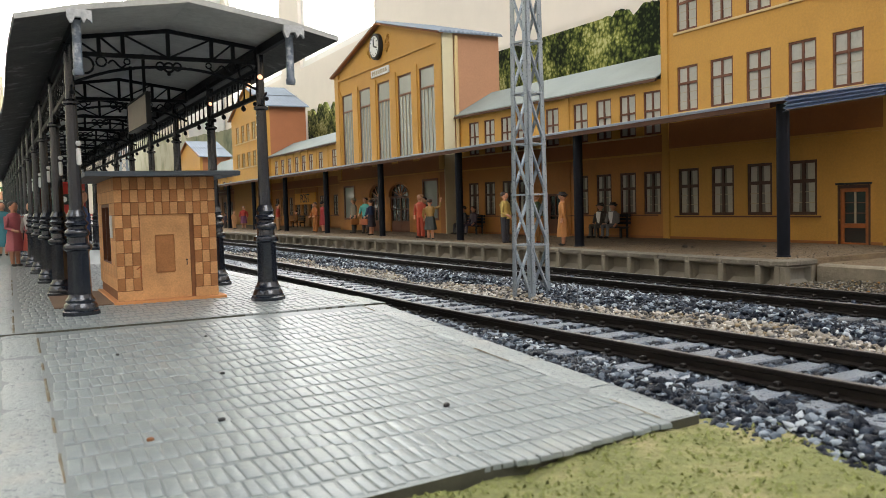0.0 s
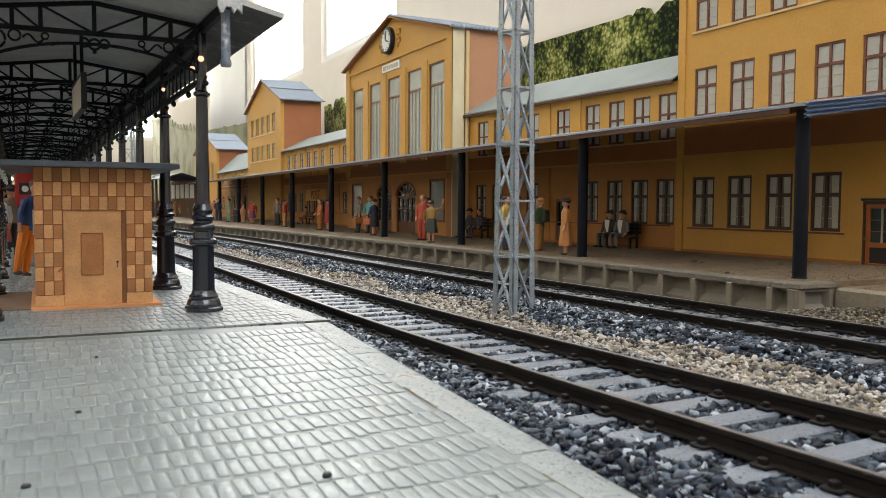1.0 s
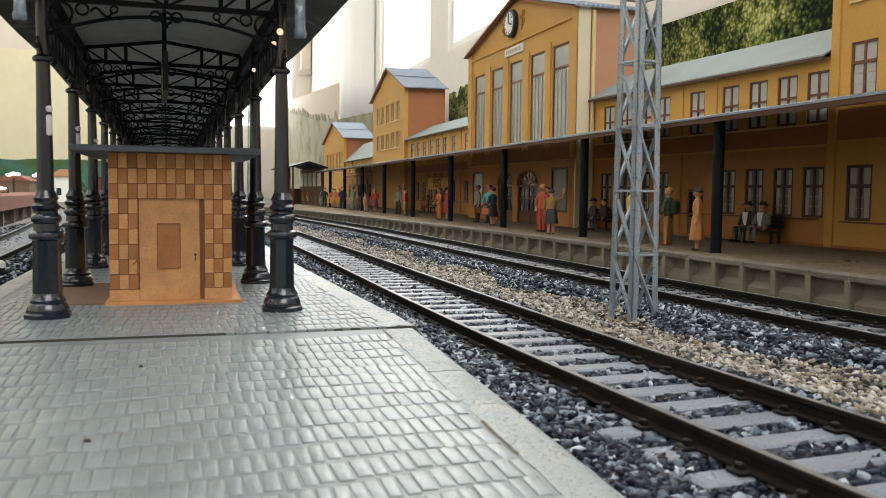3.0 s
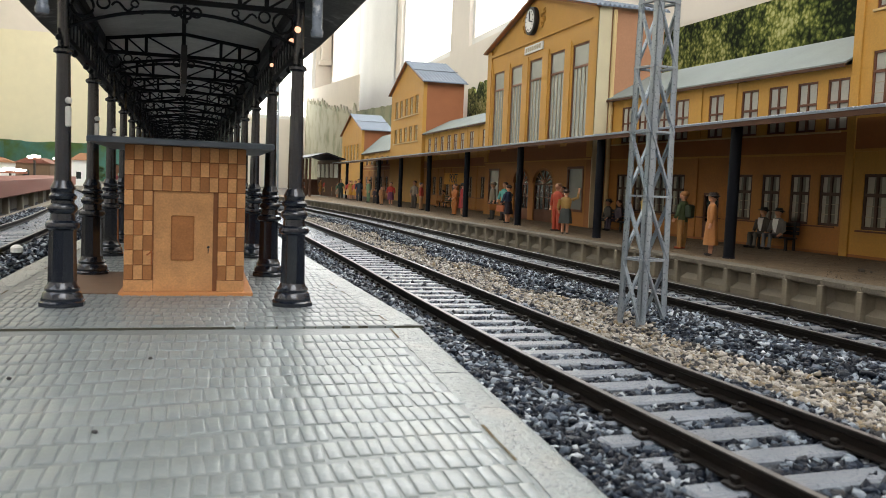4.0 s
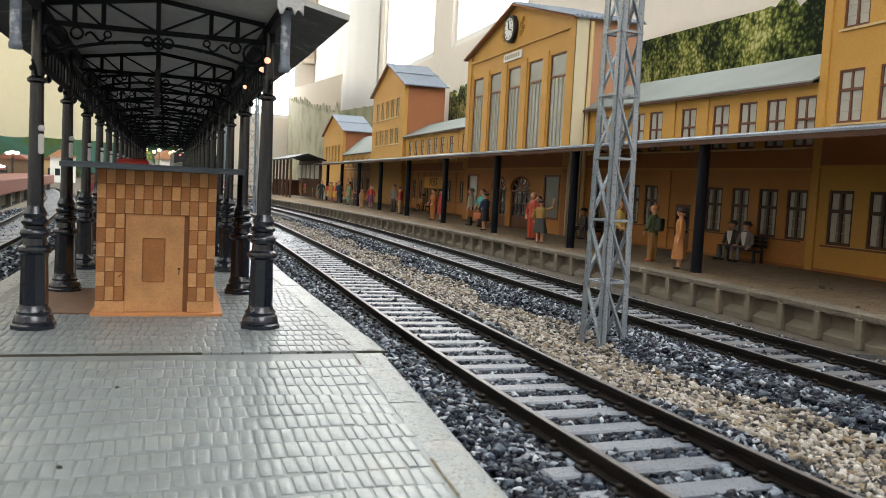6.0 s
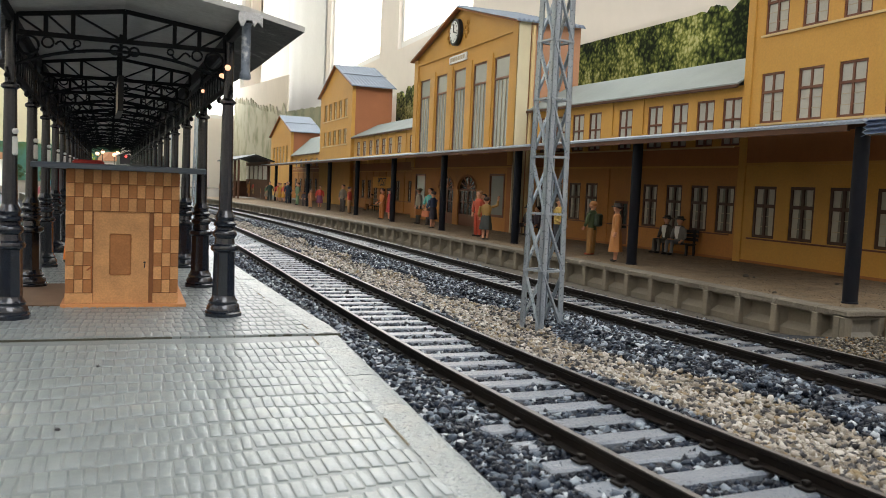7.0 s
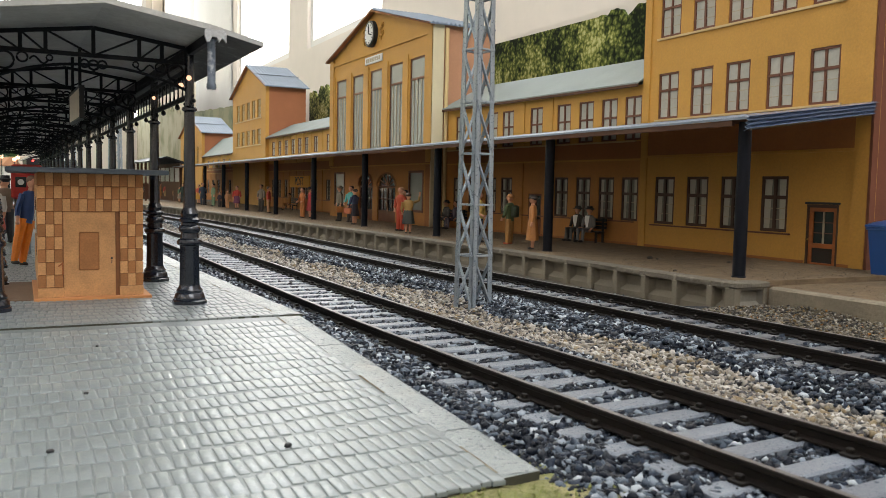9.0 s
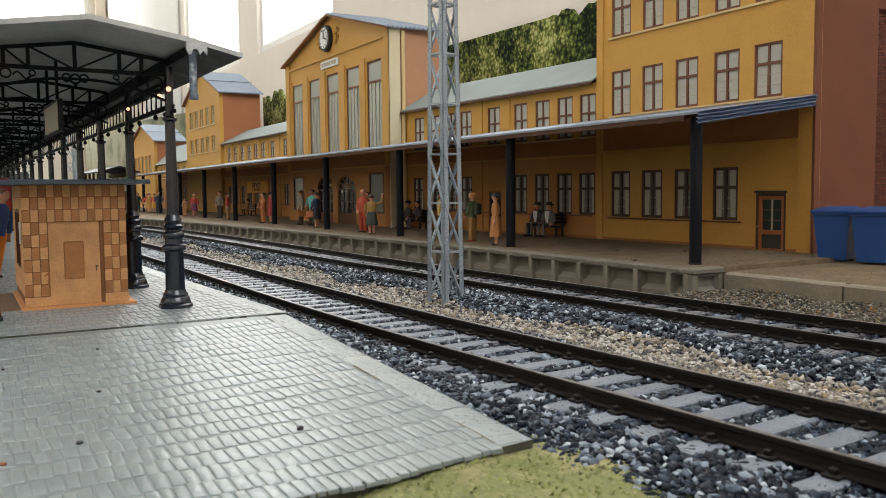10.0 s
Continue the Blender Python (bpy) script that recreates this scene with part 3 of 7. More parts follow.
    n = int((y1 - y0) / step)
    rows = []
    for k in range(n + 1):
        y = y0 + (y1 - y0) * k / n
        rows.append((left(y), right(y), y))
    v, f = [], []
    for l, r, y in rows:
        v += [(l, y, z), (r, y, z), (r, y, z - thick), (l, y, z - thick)]
    for k in range(n):
        a, c = 4 * k, 4 * k + 4
        f += [(a, a + 1, c + 1, c), (a + 1, a + 2, c + 2, c + 1), (a + 3, a, c, c + 3)]
    f += [(0, 3, 2, 1), (4 * n, 4 * n + 1, 4 * n + 2, 4 * n + 3)]
    b.add(v, f)
    return thing(name, kind="structure", label=label, build=b)


X1 = lambda y: curve_at(TRACK_1, y)
X2 = lambda y: curve_at(TRACK_2, y)
X3 = lambda y: curve_at(TRACK_3, y)
strip_bed("ballast_bed", lambda y: X1(y) - 3.2, lambda y: max(X2(y) + 2.3, 19.6 if y < 15 else 0), -30, 140, 2.0, BED, M["bed"], "grey track ballast bed")
strip_bed("ballast_bed_west", lambda y: X3(y) - 4.0, lambda y: X3(y) + 2.5, -30, 138, 2.0, BED - 0.02, M["bed"], "grey track ballast bed beyond the platform")

for line, nm in ((X1, "near"), (X2, "station")):
    strip_bed("ballast_crest_" + nm, lambda y, f=line: f(y) - 2.0, lambda y, f=line: f(y) + 2.0, -30, 138, 2.0, BED + 0.19, M["bed"], "raised grey ballast under the track", thick=0.19)

ICO = []
_g = (1 + 5**0.5) / 2
for a, c in ((-1, _g), (1, _g), (-1, -_g), (1, -_g)):
    ICO += [(a, c, 0)]
for a, c in ((-1, _g), (1, _g), (-1, -_g), (1, -_g)):
    ICO += [(0, a, c)]
for a, c in ((_g, -1), (_g, 1), (-_g, -1), (-_g, 1)):
    ICO += [(a, 0, c)]
ICO = np.array(ICO, float) / 1.9
ICO_F = np.array([(0, 11, 5), (0, 5, 1), (0, 1, 7), (0, 7, 10), (0, 10, 11), (1, 5, 9), (5, 11, 4), (11, 10, 2), (10, 7, 6), (7, 1, 8), (3, 9, 4), (3, 4, 2), (3, 2, 6), (3, 6, 8), (3, 8, 9), (4, 9, 5), (2, 4, 11), (6, 2, 10), (8, 6, 7), (9, 8, 1)])
OCT = np.array([(1, 0, 0), (0, 1, 0), (-1, 0, 0), (0, -1, 0), (0, 0, 1), (0, 0, -0.6)], float)
OCT_F = np.array([(0, 1, 4), (1, 2, 4), (2, 3, 4), (3, 0, 4), (1, 0, 5), (2, 1, 5), (3, 2, 5), (0, 3, 5)])


def stone_field(name, places, sizes, mat, label, shape=(ICO, ICO_F), jitter=0.36, flat=0.75, seed=1):
    """Loose stones, each with its own shape and turn, in one mesh."""
    rng = np.random.default_rng(seed)
    n = len(places)
    base, faces = shape
    k = len(base)
    v = base[None] * (1 + jitter * rng.standard_normal((n, k, 1)))
    v = v + 0.16 * rng.standard_normal((n, k, 3))
    v[:, :, 2] *= flat
    ang = rng.uniform(0, 2 * np.pi, n)
    c, s = np.cos(ang)[:, None], np.sin(ang)[:, None]
    til = rng.normal(0, 0.5, n)[:, None]
    x, y, z = v[:, :, 0], v[:, :, 1], v[:, :, 2]
    y, z = y * np.cos(til) - z * np.sin(til), y * np.sin(til) + z * np.cos(til)
    v = np.stack((x * c - y * s, x * s + y * c, z), 2) * np.asarray(sizes)[:, None, None] + np.asarray(places)[:, None]
    f = (faces[None] + (np.arange(n) * k)[:, None, None]).reshape(-1, 3)
    me = bpy.data.meshes.new(name)
    me.vertices.add(n * k)
    me.vertices.foreach_set("co", v.reshape(-1).astype(np.float32))
    me.loops.add(len(f) * 3)
    me.loops.foreach_set("vertex_index", f.reshape(-1).astype(np.int32))
    me.polygons.add(len(f))
    me.polygons.foreach_set("loop_start", np.arange(0, len(f) * 3, 3, dtype=np.int32))
    me.update(calc_edges=True)
    me.materials.append(mat)
    ob = new(name, me)
    ob.matrix_basis = Matrix.Diagonal((S, S, S, 1))
    return tagged(ob, label, category="gravel", kind="stuff")


def sleeper_rows(line, y0, y1, spacing=0.676):
    """Where the sleepers lie along a track."""
    rows, y = [], y0 + 0.4
    while y < y1:
        a = math.atan2(-(line(y + 0.1) - line(y - 0.1)), 0.2)
        rows.append((y, math.degrees(a)))
        y += spacing * math.cos(a)
    return rows


SLEEPERS = {1: sleeper_rows(X1, -13.7, 112), 2: sleeper_rows(X2, -14, 112), 3: sleeper_rows(X3, 8, 112)}
SLEEPER_Y = {k: np.array([r[0] for r in v]) for k, v in SLEEPERS.items()}


def on_sleeper(x, y):
    for k, line in ((1, X1), (2, X2), (3, X3)):
        d = x - line(y)
        if abs(d) < 0.98:
            slope = (line(y + 0.1) - line(y - 0.1)) / 0.2
            yy = y + d * slope
            if np.abs(SLEEPER_Y[k] - yy).min() < 0.185:
                return True
    return False


def scatter(n, y0, y1, left, right, seed, keep=None, z=BED, power=1.0):
    rng = np.random.default_rng(seed)
    out = []
    while len(out) < n:
        y = y0 + (y1 - y0) * rng.random() ** power
        l, r = left(y), right(y)
        x = l + (r - l) * rng.random()
        if keep and not keep(x, y):
            continue
        if on_sleeper(x, y) and rng.random() > 0.05:
            continue
        near = min(abs(x - X1(y)), abs(x - X2(y)), abs(x - X3(y)))
        lift = 0.19 if near < 1.9 else max(0.02, 0.19 - (near - 1.9) * 0.2)
        lift -= 0.14 * max(0.0, min(1.0, (x - X2(y) - 1.6) / 0.6))
        if 0.98 < near < 1.9:
            lift += (0.045 if y > 9.5 else 0.005) + 0.03 * noise.noise(Vector((x * 1.7, y * 1.7, 3)))
        out.append((x, y, z + lift + 0.05 * rng.random()))
    return out


def stony(x, y):
    """Where grey ballast lies: along the tracks, not on the pale strip between them."""
    m = (X1(y) + X2(y)) / 2 - 0.45 + 0.2 * math.sin(y * 0.8)
    return abs(x - m) > 1.0 + 0.25 * noise.noise(Vector((x, y * 0.7, 0)))


rs = np.random.default_rng(5)
pl = scatter(34000, 1.5, 15, lambda y: max(X1(y) - 2.9, 5.76), lambda y: X2(y) + 2.6, 11, stony)
stone_field("track_ballast", pl, rs.uniform(0.030, 0.068, len(pl)), M["ballast"], "crushed grey and black stone track ballast", seed=1)
pl = scatter(44000, 15, 60, lambda y: X1(y) - 2.4, lambda y: X2(y) + 2.6, 12, stony, power=1.6)
stone_field("track_ballast", pl, rs.uniform(0.05, 0.085, len(pl)), M["ballast"], "crushed grey stone track ballast further along", (OCT, OCT_F), seed=2)
pl = scatter(16000, 1.5, 24, lambda y: (X1(y) + X2(y)) / 2 - 1.9, lambda y: (X1(y) + X2(y)) / 2 + 0.8, 13, lambda x, y: not stony(x, y))
stone_field("path_gravel", pl, rs.uniform(0.032, 0.062, len(pl)), M["gravel"], "pale tan and white gravel between the tracks", seed=3)
pl = scatter(7000, 24, 70, lambda y: (X1(y) + X2(y)) / 2 - 1.9, lambda y: (X1(y) + X2(y)) / 2 + 0.8, 14, lambda x, y: not stony(x, y), power=1.4)
stone_field("path_gravel", pl, rs.uniform(0.05, 0.085, len(pl)), M["gravel"], "pale gravel between the tracks further along", (OCT, OCT_F), seed=4)
pl = scatter(5000, 16, 60, lambda y: X3(y) - 2.4, lambda y: X3(y) + 2.2, 15)
stone_field("track_ballast", pl, rs.uniform(0.06, 0.10, len(pl)), M["ballast"], "crushed grey stone track ballast beyond the platform", (OCT, OCT_F), seed=6)

# rails and sleepers


def sleeper_mesh(kind, mat):
    b = Build().use(M[mat])
    b.box(-1.42, 1.42, -0.155, 0.155, -0.26, 0.0, 0.025)
    return b.mesh(kind)


def chair_mesh():
    b = Build().use(M["rail"])
    b.box(-0.20, 0.20, -0.09, 0.09, 0.0, 0.04, 0.01)
    for d in (-0.125, 0.125):
        b.box(d - 0.035, d + 0.035, -0.04, 0.04, 0.035, 0.095, 0.012)
    return b.mesh("rail_chair")


def rail_build(line, side, y0, y1, step):
    """A flat-bottomed rail: foot, web and head, swept along the line."""
    foot = [(-0.10, 0.0), (0.10, 0.0), (0.10, 0.022), (0.022, 0.04), (0.022, 0.12), (0.046, 0.135), (0.046, 0.18), (0.036, 0.19), (-0.036, 0.19), (-0.046, 0.18), (-0.046, 0.135), (-0.022, 0.12), (-0.022, 0.04), (-0.10, 0.022)]
    rings = []
    n = int((y1 - y0) / step)
    z0 = RAIL_TOP - 0.19
    for k in range(n + 1):
        y = y0 + (y1 - y0) * k / n
        d = Vector((line(y + 0.05) - line(y - 0.05), 0.1)).normalized()
        nx, ny = d[1], -d[0]
        off = side * GAUGE / 2
        rings.append([(line(y) + nx * (off + u), y + ny * (off + u), z0 + w) for u, w in foot])
    b = Build().use(M["rail"])
    b.loft(rings)
    b.use(M["railhead"])
    head = b.cur
    m = len(foot)
    for k in range(n):
        for i in (7,):
            b.m[k * m + i] = head
    return b


def build_track(label, line, rows, y0, y1, near0, near1, mat="sleeper"):
    tr = thing("railway_track", label=label, category="railway track")
    for s in (-1, 1):
        part("rail", rail_build(line, s, y0, y1, 1.0), tr, "dark rusty rail with worn steel head")
    sl, ch = sleeper_mesh("sleeper", mat), chair_mesh()
    for y, a in rows:
        o = part("sleeper", sl, tr, at=(line(y), y, RAIL_TOP - 0.20), turn=(0, 0, a))
        if near0 < y < near1:
            for sx in (-1, 1):
                part("rail_chair", ch, o, at=(sx * GAUGE / 2, 0, 0))
    return tr


build_track("grey-sleepered railway track beside the cobbled platform", X1, SLEEPERS[1], -14, 112, 1, 30)
build_track("grey-sleepered railway track beside the station platform", X2, SLEEPERS[2], -14, 112, 4, 26, "sleeper_brown")
build_track("railway track on the far side of the cobbled platform", X3, SLEEPERS[3], 8, 112, 10, 30)

# ---------------------------------------------------------------- island platform
SEAM, FRONT, DROOP = 13.15, 5.27, 2.69
E1 = lambda y: X1(y) - 1.9 - 0.03 * max(0.0, min(y - 14, 10))          # edge beside the near track
W1 = lambda y: max(-0.75, X3(y) + 2.35) if y < 34 else X3(y) + 2.35 if X3(y) + 2.35 < -0.75 else -0.75


def platform_slab(y0, y1, step, left, right, z0, z1, top, slant=0.0):
    b = Build().use(top)
    n = max(1, int((y1 - y0) / step))
    v, f = [], []
    for k in range(n + 1):
        y = y0 + (y1 - y0) * k / n
        l, r = left(y), right(y)
        yl = y - slant if k == 0 else y
        v += [(l, yl, z1), (r, y, z1), (r, y, z0), (l, yl, z0)]
    for k in range(n):
        a, c = 4 * k, 4 * k + 4
        f += [(a, a + 1, c + 1, c), (a + 1, a + 2, c + 2, c + 1), (a + 3, a, c, c + 3), (a + 2, a + 3, c + 3, c + 2)]
    f += [(0, 3, 2, 1), (4 * n, 4 * n + 1, 4 * n + 2, 4 * n + 3)]
    b.add(v, f)
    b.use(M["plate_side"])
    for i in range(len(b.f)):
        if b.f[i] and i >= 0 and (i % 4 != 0 or i >= 4 * n):
            b.m[i] = b.cur
    return b


# the near plate sags a little towards its free end
plate = thing("platform_near", 0, SEAM - 0.03, 0, label="grey cobbled platform plate with a pale coping edge", kind="structure")
plate.matrix_basis = pose(0, (SEAM - 0.03) * S, -0.022 * S, DROOP, 0, 0) @ Matrix.Diagonal((S, S, S, 1))
PY0 = FRONT - SEAM
front_at = lambda x: PY0 + 0.105 * (x - 5.71)      # the free end runs slightly askew
part("slab", platform_slab(PY0, 0, 2, lambda y: -0.49, lambda y: 5.71, -0.32, -0.010, M["joint"], 0.65), plate, "grey slab under the cobbles")
far_plate = thing("platform_far", 0, SEAM, 0, label="long grey cobbled island platform under the canopy", kind="structure")
part("slab", platform_slab(0.03, 86, 2, lambda y: W1(y + SEAM), lambda y: E1(y + SEAM), -0.9, -0.010, M["joint"]), far_plate, "grey slab under the cobbles")


def cobble_stone(rng, w, l):
    """One moulded sett: flat worn top, rounded shoulders; its foot stands in the slab."""
    h = rng.uniform(-0.003, 0.004)
    rings = []
    for ix, z in ((0.0, -0.05), (0.0, h - 0.018), (0.004, h - 0.008), (0.010, h - 0.002), (0.017, h)):
        iy = 0.8 * ix
        rings.append([(-w / 2 + ix, -l / 2 + iy, z), (w / 2 - ix, -l / 2 + iy, z), (w / 2 - ix, l / 2 - iy, z), (-w / 2 + ix, l / 2 - iy, z)])
    return rings


def cobbles(parent, y0, y1, left, right, seed, single, askew=False):
    """Courses of small setts across the platform; those of one stretch are stones of their own, the rest one mesh."""
    rng = random.Random(seed)
    rest = Build().use(M["cobble"])
    shapes = []
    for k in range(8):
        q = Build().use(M["cobble"])
        q.loft(cobble_stone(rng, 0.100 + 0.011 * (k % 4), 0.365))
        shapes.append(q.mesh("cobble"))
    y, row, made = y0 + 0.20, 0, 0
    while y < y1 - 0.15:
        x = left(y) + 0.10 + rng.uniform(0, 0.1)
        depth = rng.uniform(0.36, 0.405)
        while x < right(y) - 0.05:
            w = rng.choice((0.098, 0.108, 0.115, 0.122, 0.138))
            jx, jy, tz = rng.uniform(-0.004, 0.004), rng.uniform(-0.018, 0.018) + 0.07 * math.sin(x * 1.1 + row * 0.35) + 0.03 * math.sin(x * 3.1 + row), rng.uniform(-3.0, 3.0)
            px, py = x + w / 2 + jx, y + jy
            if askew:
                py += 0.105 * (px - 5.71) * y / PY0
            if single(px, py) and made < 300:
                k = min(range(8), key=lambda q: abs(0.100 + 0.011 * (q % 4) - w) + 0.002 * rng.random())
                part("cobble", shapes[k], parent, at=(px, py, 0), turn=(rng.uniform(-0.5, 0.5), rng.uniform(-1.2, 1.2), tz))
                made += 1
            else:
                c, s = math.cos(math.radians(tz)), math.sin(math.radians(tz))
                tx, ty = rng.uniform(-0.022, 0.022), rng.uniform(-0.008, 0.008)
                rest.loft([[(px + u * c - v * s, py + u * s + v * c, z + u * tx + v * ty) for u, v, z in r] for r in cobble_stone(rng, w, depth + rng.uniform(-0.02, 0.008))])
            x += w + 0.013
        y += depth + 0.014
        row += 1
    part("cobbles", rest, parent, "worn grey cobbles", kind="stuff")


COPE = 0.44                                        # width of the coping


def copings(parent, y0, y1, edge, seed, width=COPE, inner=1):
    """Moulded edge stones: a lumpy top, a ragged outer edge, each one slightly apart from the next."""
    rng = random.Random(seed)
    y = y0
    while y < y1 - 0.2:
        l = min(rng.uniform(1.25, 1.6), y1 - y)
        b = Build().use(M["coping"])
        g, nu, nv = 0.007, 8, max(4, int(l / 0.14)) if y < 16 else 4
        verts, faces = [], []
        lift = rng.uniform(-0.004, 0.006)
        for j in range(nv + 1):
            q = y + g + (l - 2 * g) * j / nv
            ragged = 0.022 * noise.noise(Vector((q * 2.3, seed, 0))) + 0.012 * noise.noise(Vector((q * 7.0, seed, 1)))
            e = edge(q) + inner * ragged
            for i in range(nu + 1):
                u = i / nu
                rim = max(0.0, u - 0.8) / 0.2
                z = lift + 0.008 + 0.016 * noise.noise(Vector((u * 1.3, q * 2.1, seed))) + 0.007 * noise.noise(Vector((u * 5, q * 9, seed))) - 0.035 * rim * rim
                if i == 0 or j in (0, nv):
                    z -= 0.014
                verts.append((e - inner * width * (1 - u), q, z))
        m = nu + 1
        for j in range(nv):
            for i in range(nu):
                a = j * m + i
                faces.append((a, a + 1, a + m + 1, a + m))
        # skirt down into the slab
        loop = [i for i in range(m)] + [j * m + nu for j in range(1, nv + 1)] + [nv * m + i for i in range(nu - 1, -1, -1)] + [j * m for j in range(nv - 1, 0, -1)]
        base = len(verts)
        verts += [(verts[k][0], verts[k][1], -0.10) for k in loop]
        n = len(loop)
        for k in range(n):
            faces.append((loop[k], base + k, base + (k + 1) % n, loop[(k + 1) % n]))
        b.add(verts, faces)
        part("coping_stone", b, parent)
        # dirt that has gathered in the joint
        if y < 12 and rng.random() < 0.75:
            d = Build().use(M["joint_dirt"])
            q0, q1 = y + rng.uniform(0, 0.3) * l, y + rng.uniform(0.6, 1.0) * l
            steps = 12
            for j in range(steps):
                qa, qb = q0 + (q1 - q0) * j / steps, q0 + (q1 - q0) * (j + 1) / steps
                wa, wb = [0.012 + 0.012 * abs(noise.noise(Vector((q * 4, seed, 5)))) + 0.002 for q in (qa, qb)]
                xa, xb = edge(qa) - inner * (width + 0.004), edge(qb) - inner * (width + 0.004)
                d.add([(xa - wa, qa, -0.002), (xa + wa, qa, -0.002), (xb + wb, qb, -0.002), (xb - wb, qb, -0.002), (xa, qa, 0.004), (xb, qb, 0.004)], [(0, 4, 5, 3), (4, 1, 2, 5)])
            part("joint_dirt", d, parent, "brown dirt in the joint")
        y += l


cobbles(plate, PY0 - 0.01, -0.02, lambda y: -0.09, lambda y: 5.72 - COPE - 0.02, 3, lambda x, y: -6.6 < y < -4.2 and 2.2 < x < 4.7, True)
copings(plate, PY0 + 0.01, -0.01, lambda y: 5.72, 4)
copings(plate, front_at(-0.4) + 0.03, -0.01, lambda y: -0.50, 8, 0.49, -1)
cobbles(far_plate, 0.05, 18, lambda y: W1(y + SEAM) + COPE, lambda y: E1(y + SEAM) - COPE - 0.02, 5, lambda x, y: y < 1.9 and x > 3.0)
copings(far_plate, 0.05, 40, lambda y: E1(y + SEAM) + 0.01, 6)
copings(far_plate, 0.05, 40, lambda y: W1(y + SEAM) - 0.01, 7, COPE, -1)
# thin coat over the far courses, too small to tell apart
b = Build().use(M["cobble"])
for k in range(33):
    y = 18 + 2 * k
    b.face([(W1(y + SEAM) + 0.5, y, -0.004), (E1(y + SEAM) - COPE, y, -0.004), (E1(y + 2 + SEAM) - COPE, y + 2, -0.004), (W1(y + 2 + SEAM) + 0.5, y + 2, -0.004)])
part("paving", b, far_plate)

# mossy scatter in front of the plate
b = Build().use(M["moss"])
nx, ny = 60, 40
for j in range(ny + 1):
    for i in range(nx + 1):
        x, y = -3 + 13.0 * i / nx, -9 + 15.5 * j / ny
        b.v.append((x, y, -0.50 + 0.07 * noise.noise(Vector((x * 0.9, y * 0.9, 0))) + 0.05 * noise.noise(Vector((x * 3, y * 3, 2))) - 0.25 * max(0, (x - 6.3) / 2)))
for j in range(ny):
    for i in range(nx):
        a = j * (nx + 1) + i
        b.f.append((a, a + 1, a + nx + 2, a + nx + 1))
        b.m.append(0)
b.cur = 0
thing("ground_moss", kind="structure", label="mossy yellow-green scatter ground", build=b)
rng = random.Random(8)
b = Build().use(M["tuft"])
for k in range(5200):
    x, y = rng.uniform(0.5, 7.2), rng.uniform(2.2, 5.9)
    if x > 6.0 + 0.4 * noise.noise(Vector((x, y, 4))) and rng.random() < 0.6:
        continue
    h, a, w = rng.uniform(0.012, 0.05), rng.uniform(0, 6.3), rng.uniform(0.012, 0.03)
    dx, dy = math.cos(a), math.sin(a)
    z = -0.51 + 0.07 * noise.noise(Vector((x * 0.9, y * 0.9, 0))) + 0.05 * noise.noise(Vector((x * 3, y * 3, 2)))
    b.add([(x - dy * w, y + dx * w, z), (x + dy * w, y - dx * w, z), (x + dx * h * 0.6, y + dy * h * 0.6, z + h), (x - dx * w, y - dy * w, z + h * 0.4)], [(0, 1, 2), (1, 3, 2), (3, 0, 2)])
thing("grass_scatter", label="short olive and straw fibre scatter", category="grass", kind="stuff", build=b)
# dark crumbs lying on the plate
for k, (x, y, r) in enumerate(((1.46, 7.3, 0.034), (3.62, 6.68, 0.042), (2.2, 11.6, 0.03), (0.9, 10.9, 0.03), (1.9, 9.2, 0.028), (0.75, 7.0, 0.032))):
    c = Build().use(M["scorch"] if k == 5 else M["black"]).ball((0, 0, r * 0.5), r, 7, 5, (1.2, 0.8, 0.7))
    thing("crumb", x, y, (y - SEAM) * math.tan(math.radians(DROOP)) - 0.026, 37 * k, "small dark crumb of scatter on the cobbles", "crumb", "crumbs on the platform", build=c)

# ---------------------------------------------------------------- kiosk


# brown for the shadowy ground by the kiosk; also a distant house wall
M["mdf_brown"] = material("dull_brown_shade_and_wall", (0.16, 0.10, 0.06), 0.8, vary=0.2, scale=3)


def build_kiosk():
    x0, x1, y0, y1, h = 1.50, 3.42, 16.24, 19.55, 2.46
    k = thing("kiosk", 1.43, 16.2, 0, label="small tan laser-cut kiosk with checkered tiles and flat grey roof", category="kiosk")
    ox, oy = 1.43, 16.2
    part("plinth", Build().use(M["plinth"]).box(0.0, 2.14, -0.03, 3.4, -0.03, 0.055, 0.012), k, "orange-tan board plinth")
    b = Build().use(M["scorch"])
    holed_wall(b, "x", y0 - oy + 0.03, 0.10, x0 - ox + 0.02, x1 - ox - 0.02, 0.055, h, [(0.53, 1.54, 0.055, 1.715)])
    holed_wall(b, "y", x0 - ox + 0.03, 0.10, y0 - oy + 0.13, y1 - oy, 0.055, h, [(1.0, 2.6, 0.7, 1.95)])
    b.box(x1 - ox - 0.12, x1 - ox - 0.02, y0 - oy + 0.13, y1 - oy, 0.055, h)
    b.box(x0 - ox + 0.13, x1 - ox - 0.12, y1 - oy - 0.1, y1 - oy, 0.055, h)
    body = part("body", b, k, "burnt brown board walls")
    # added sheet whose brown stands in for shadow on the ground
    part("base_card", Build().use(M["mdf_brown"]).box(-1.05, 0.0, 0.15, 3.3, -0.01, 0.022), k, "thin brown sheet as shadowy ground beside the kiosk")
    # checkered tiles, front and side
    tw, th = 1.92 / 13, 0.245
    def tile(mat, w, d, name="tile", g=0.005):
        q = Build().use(mat)
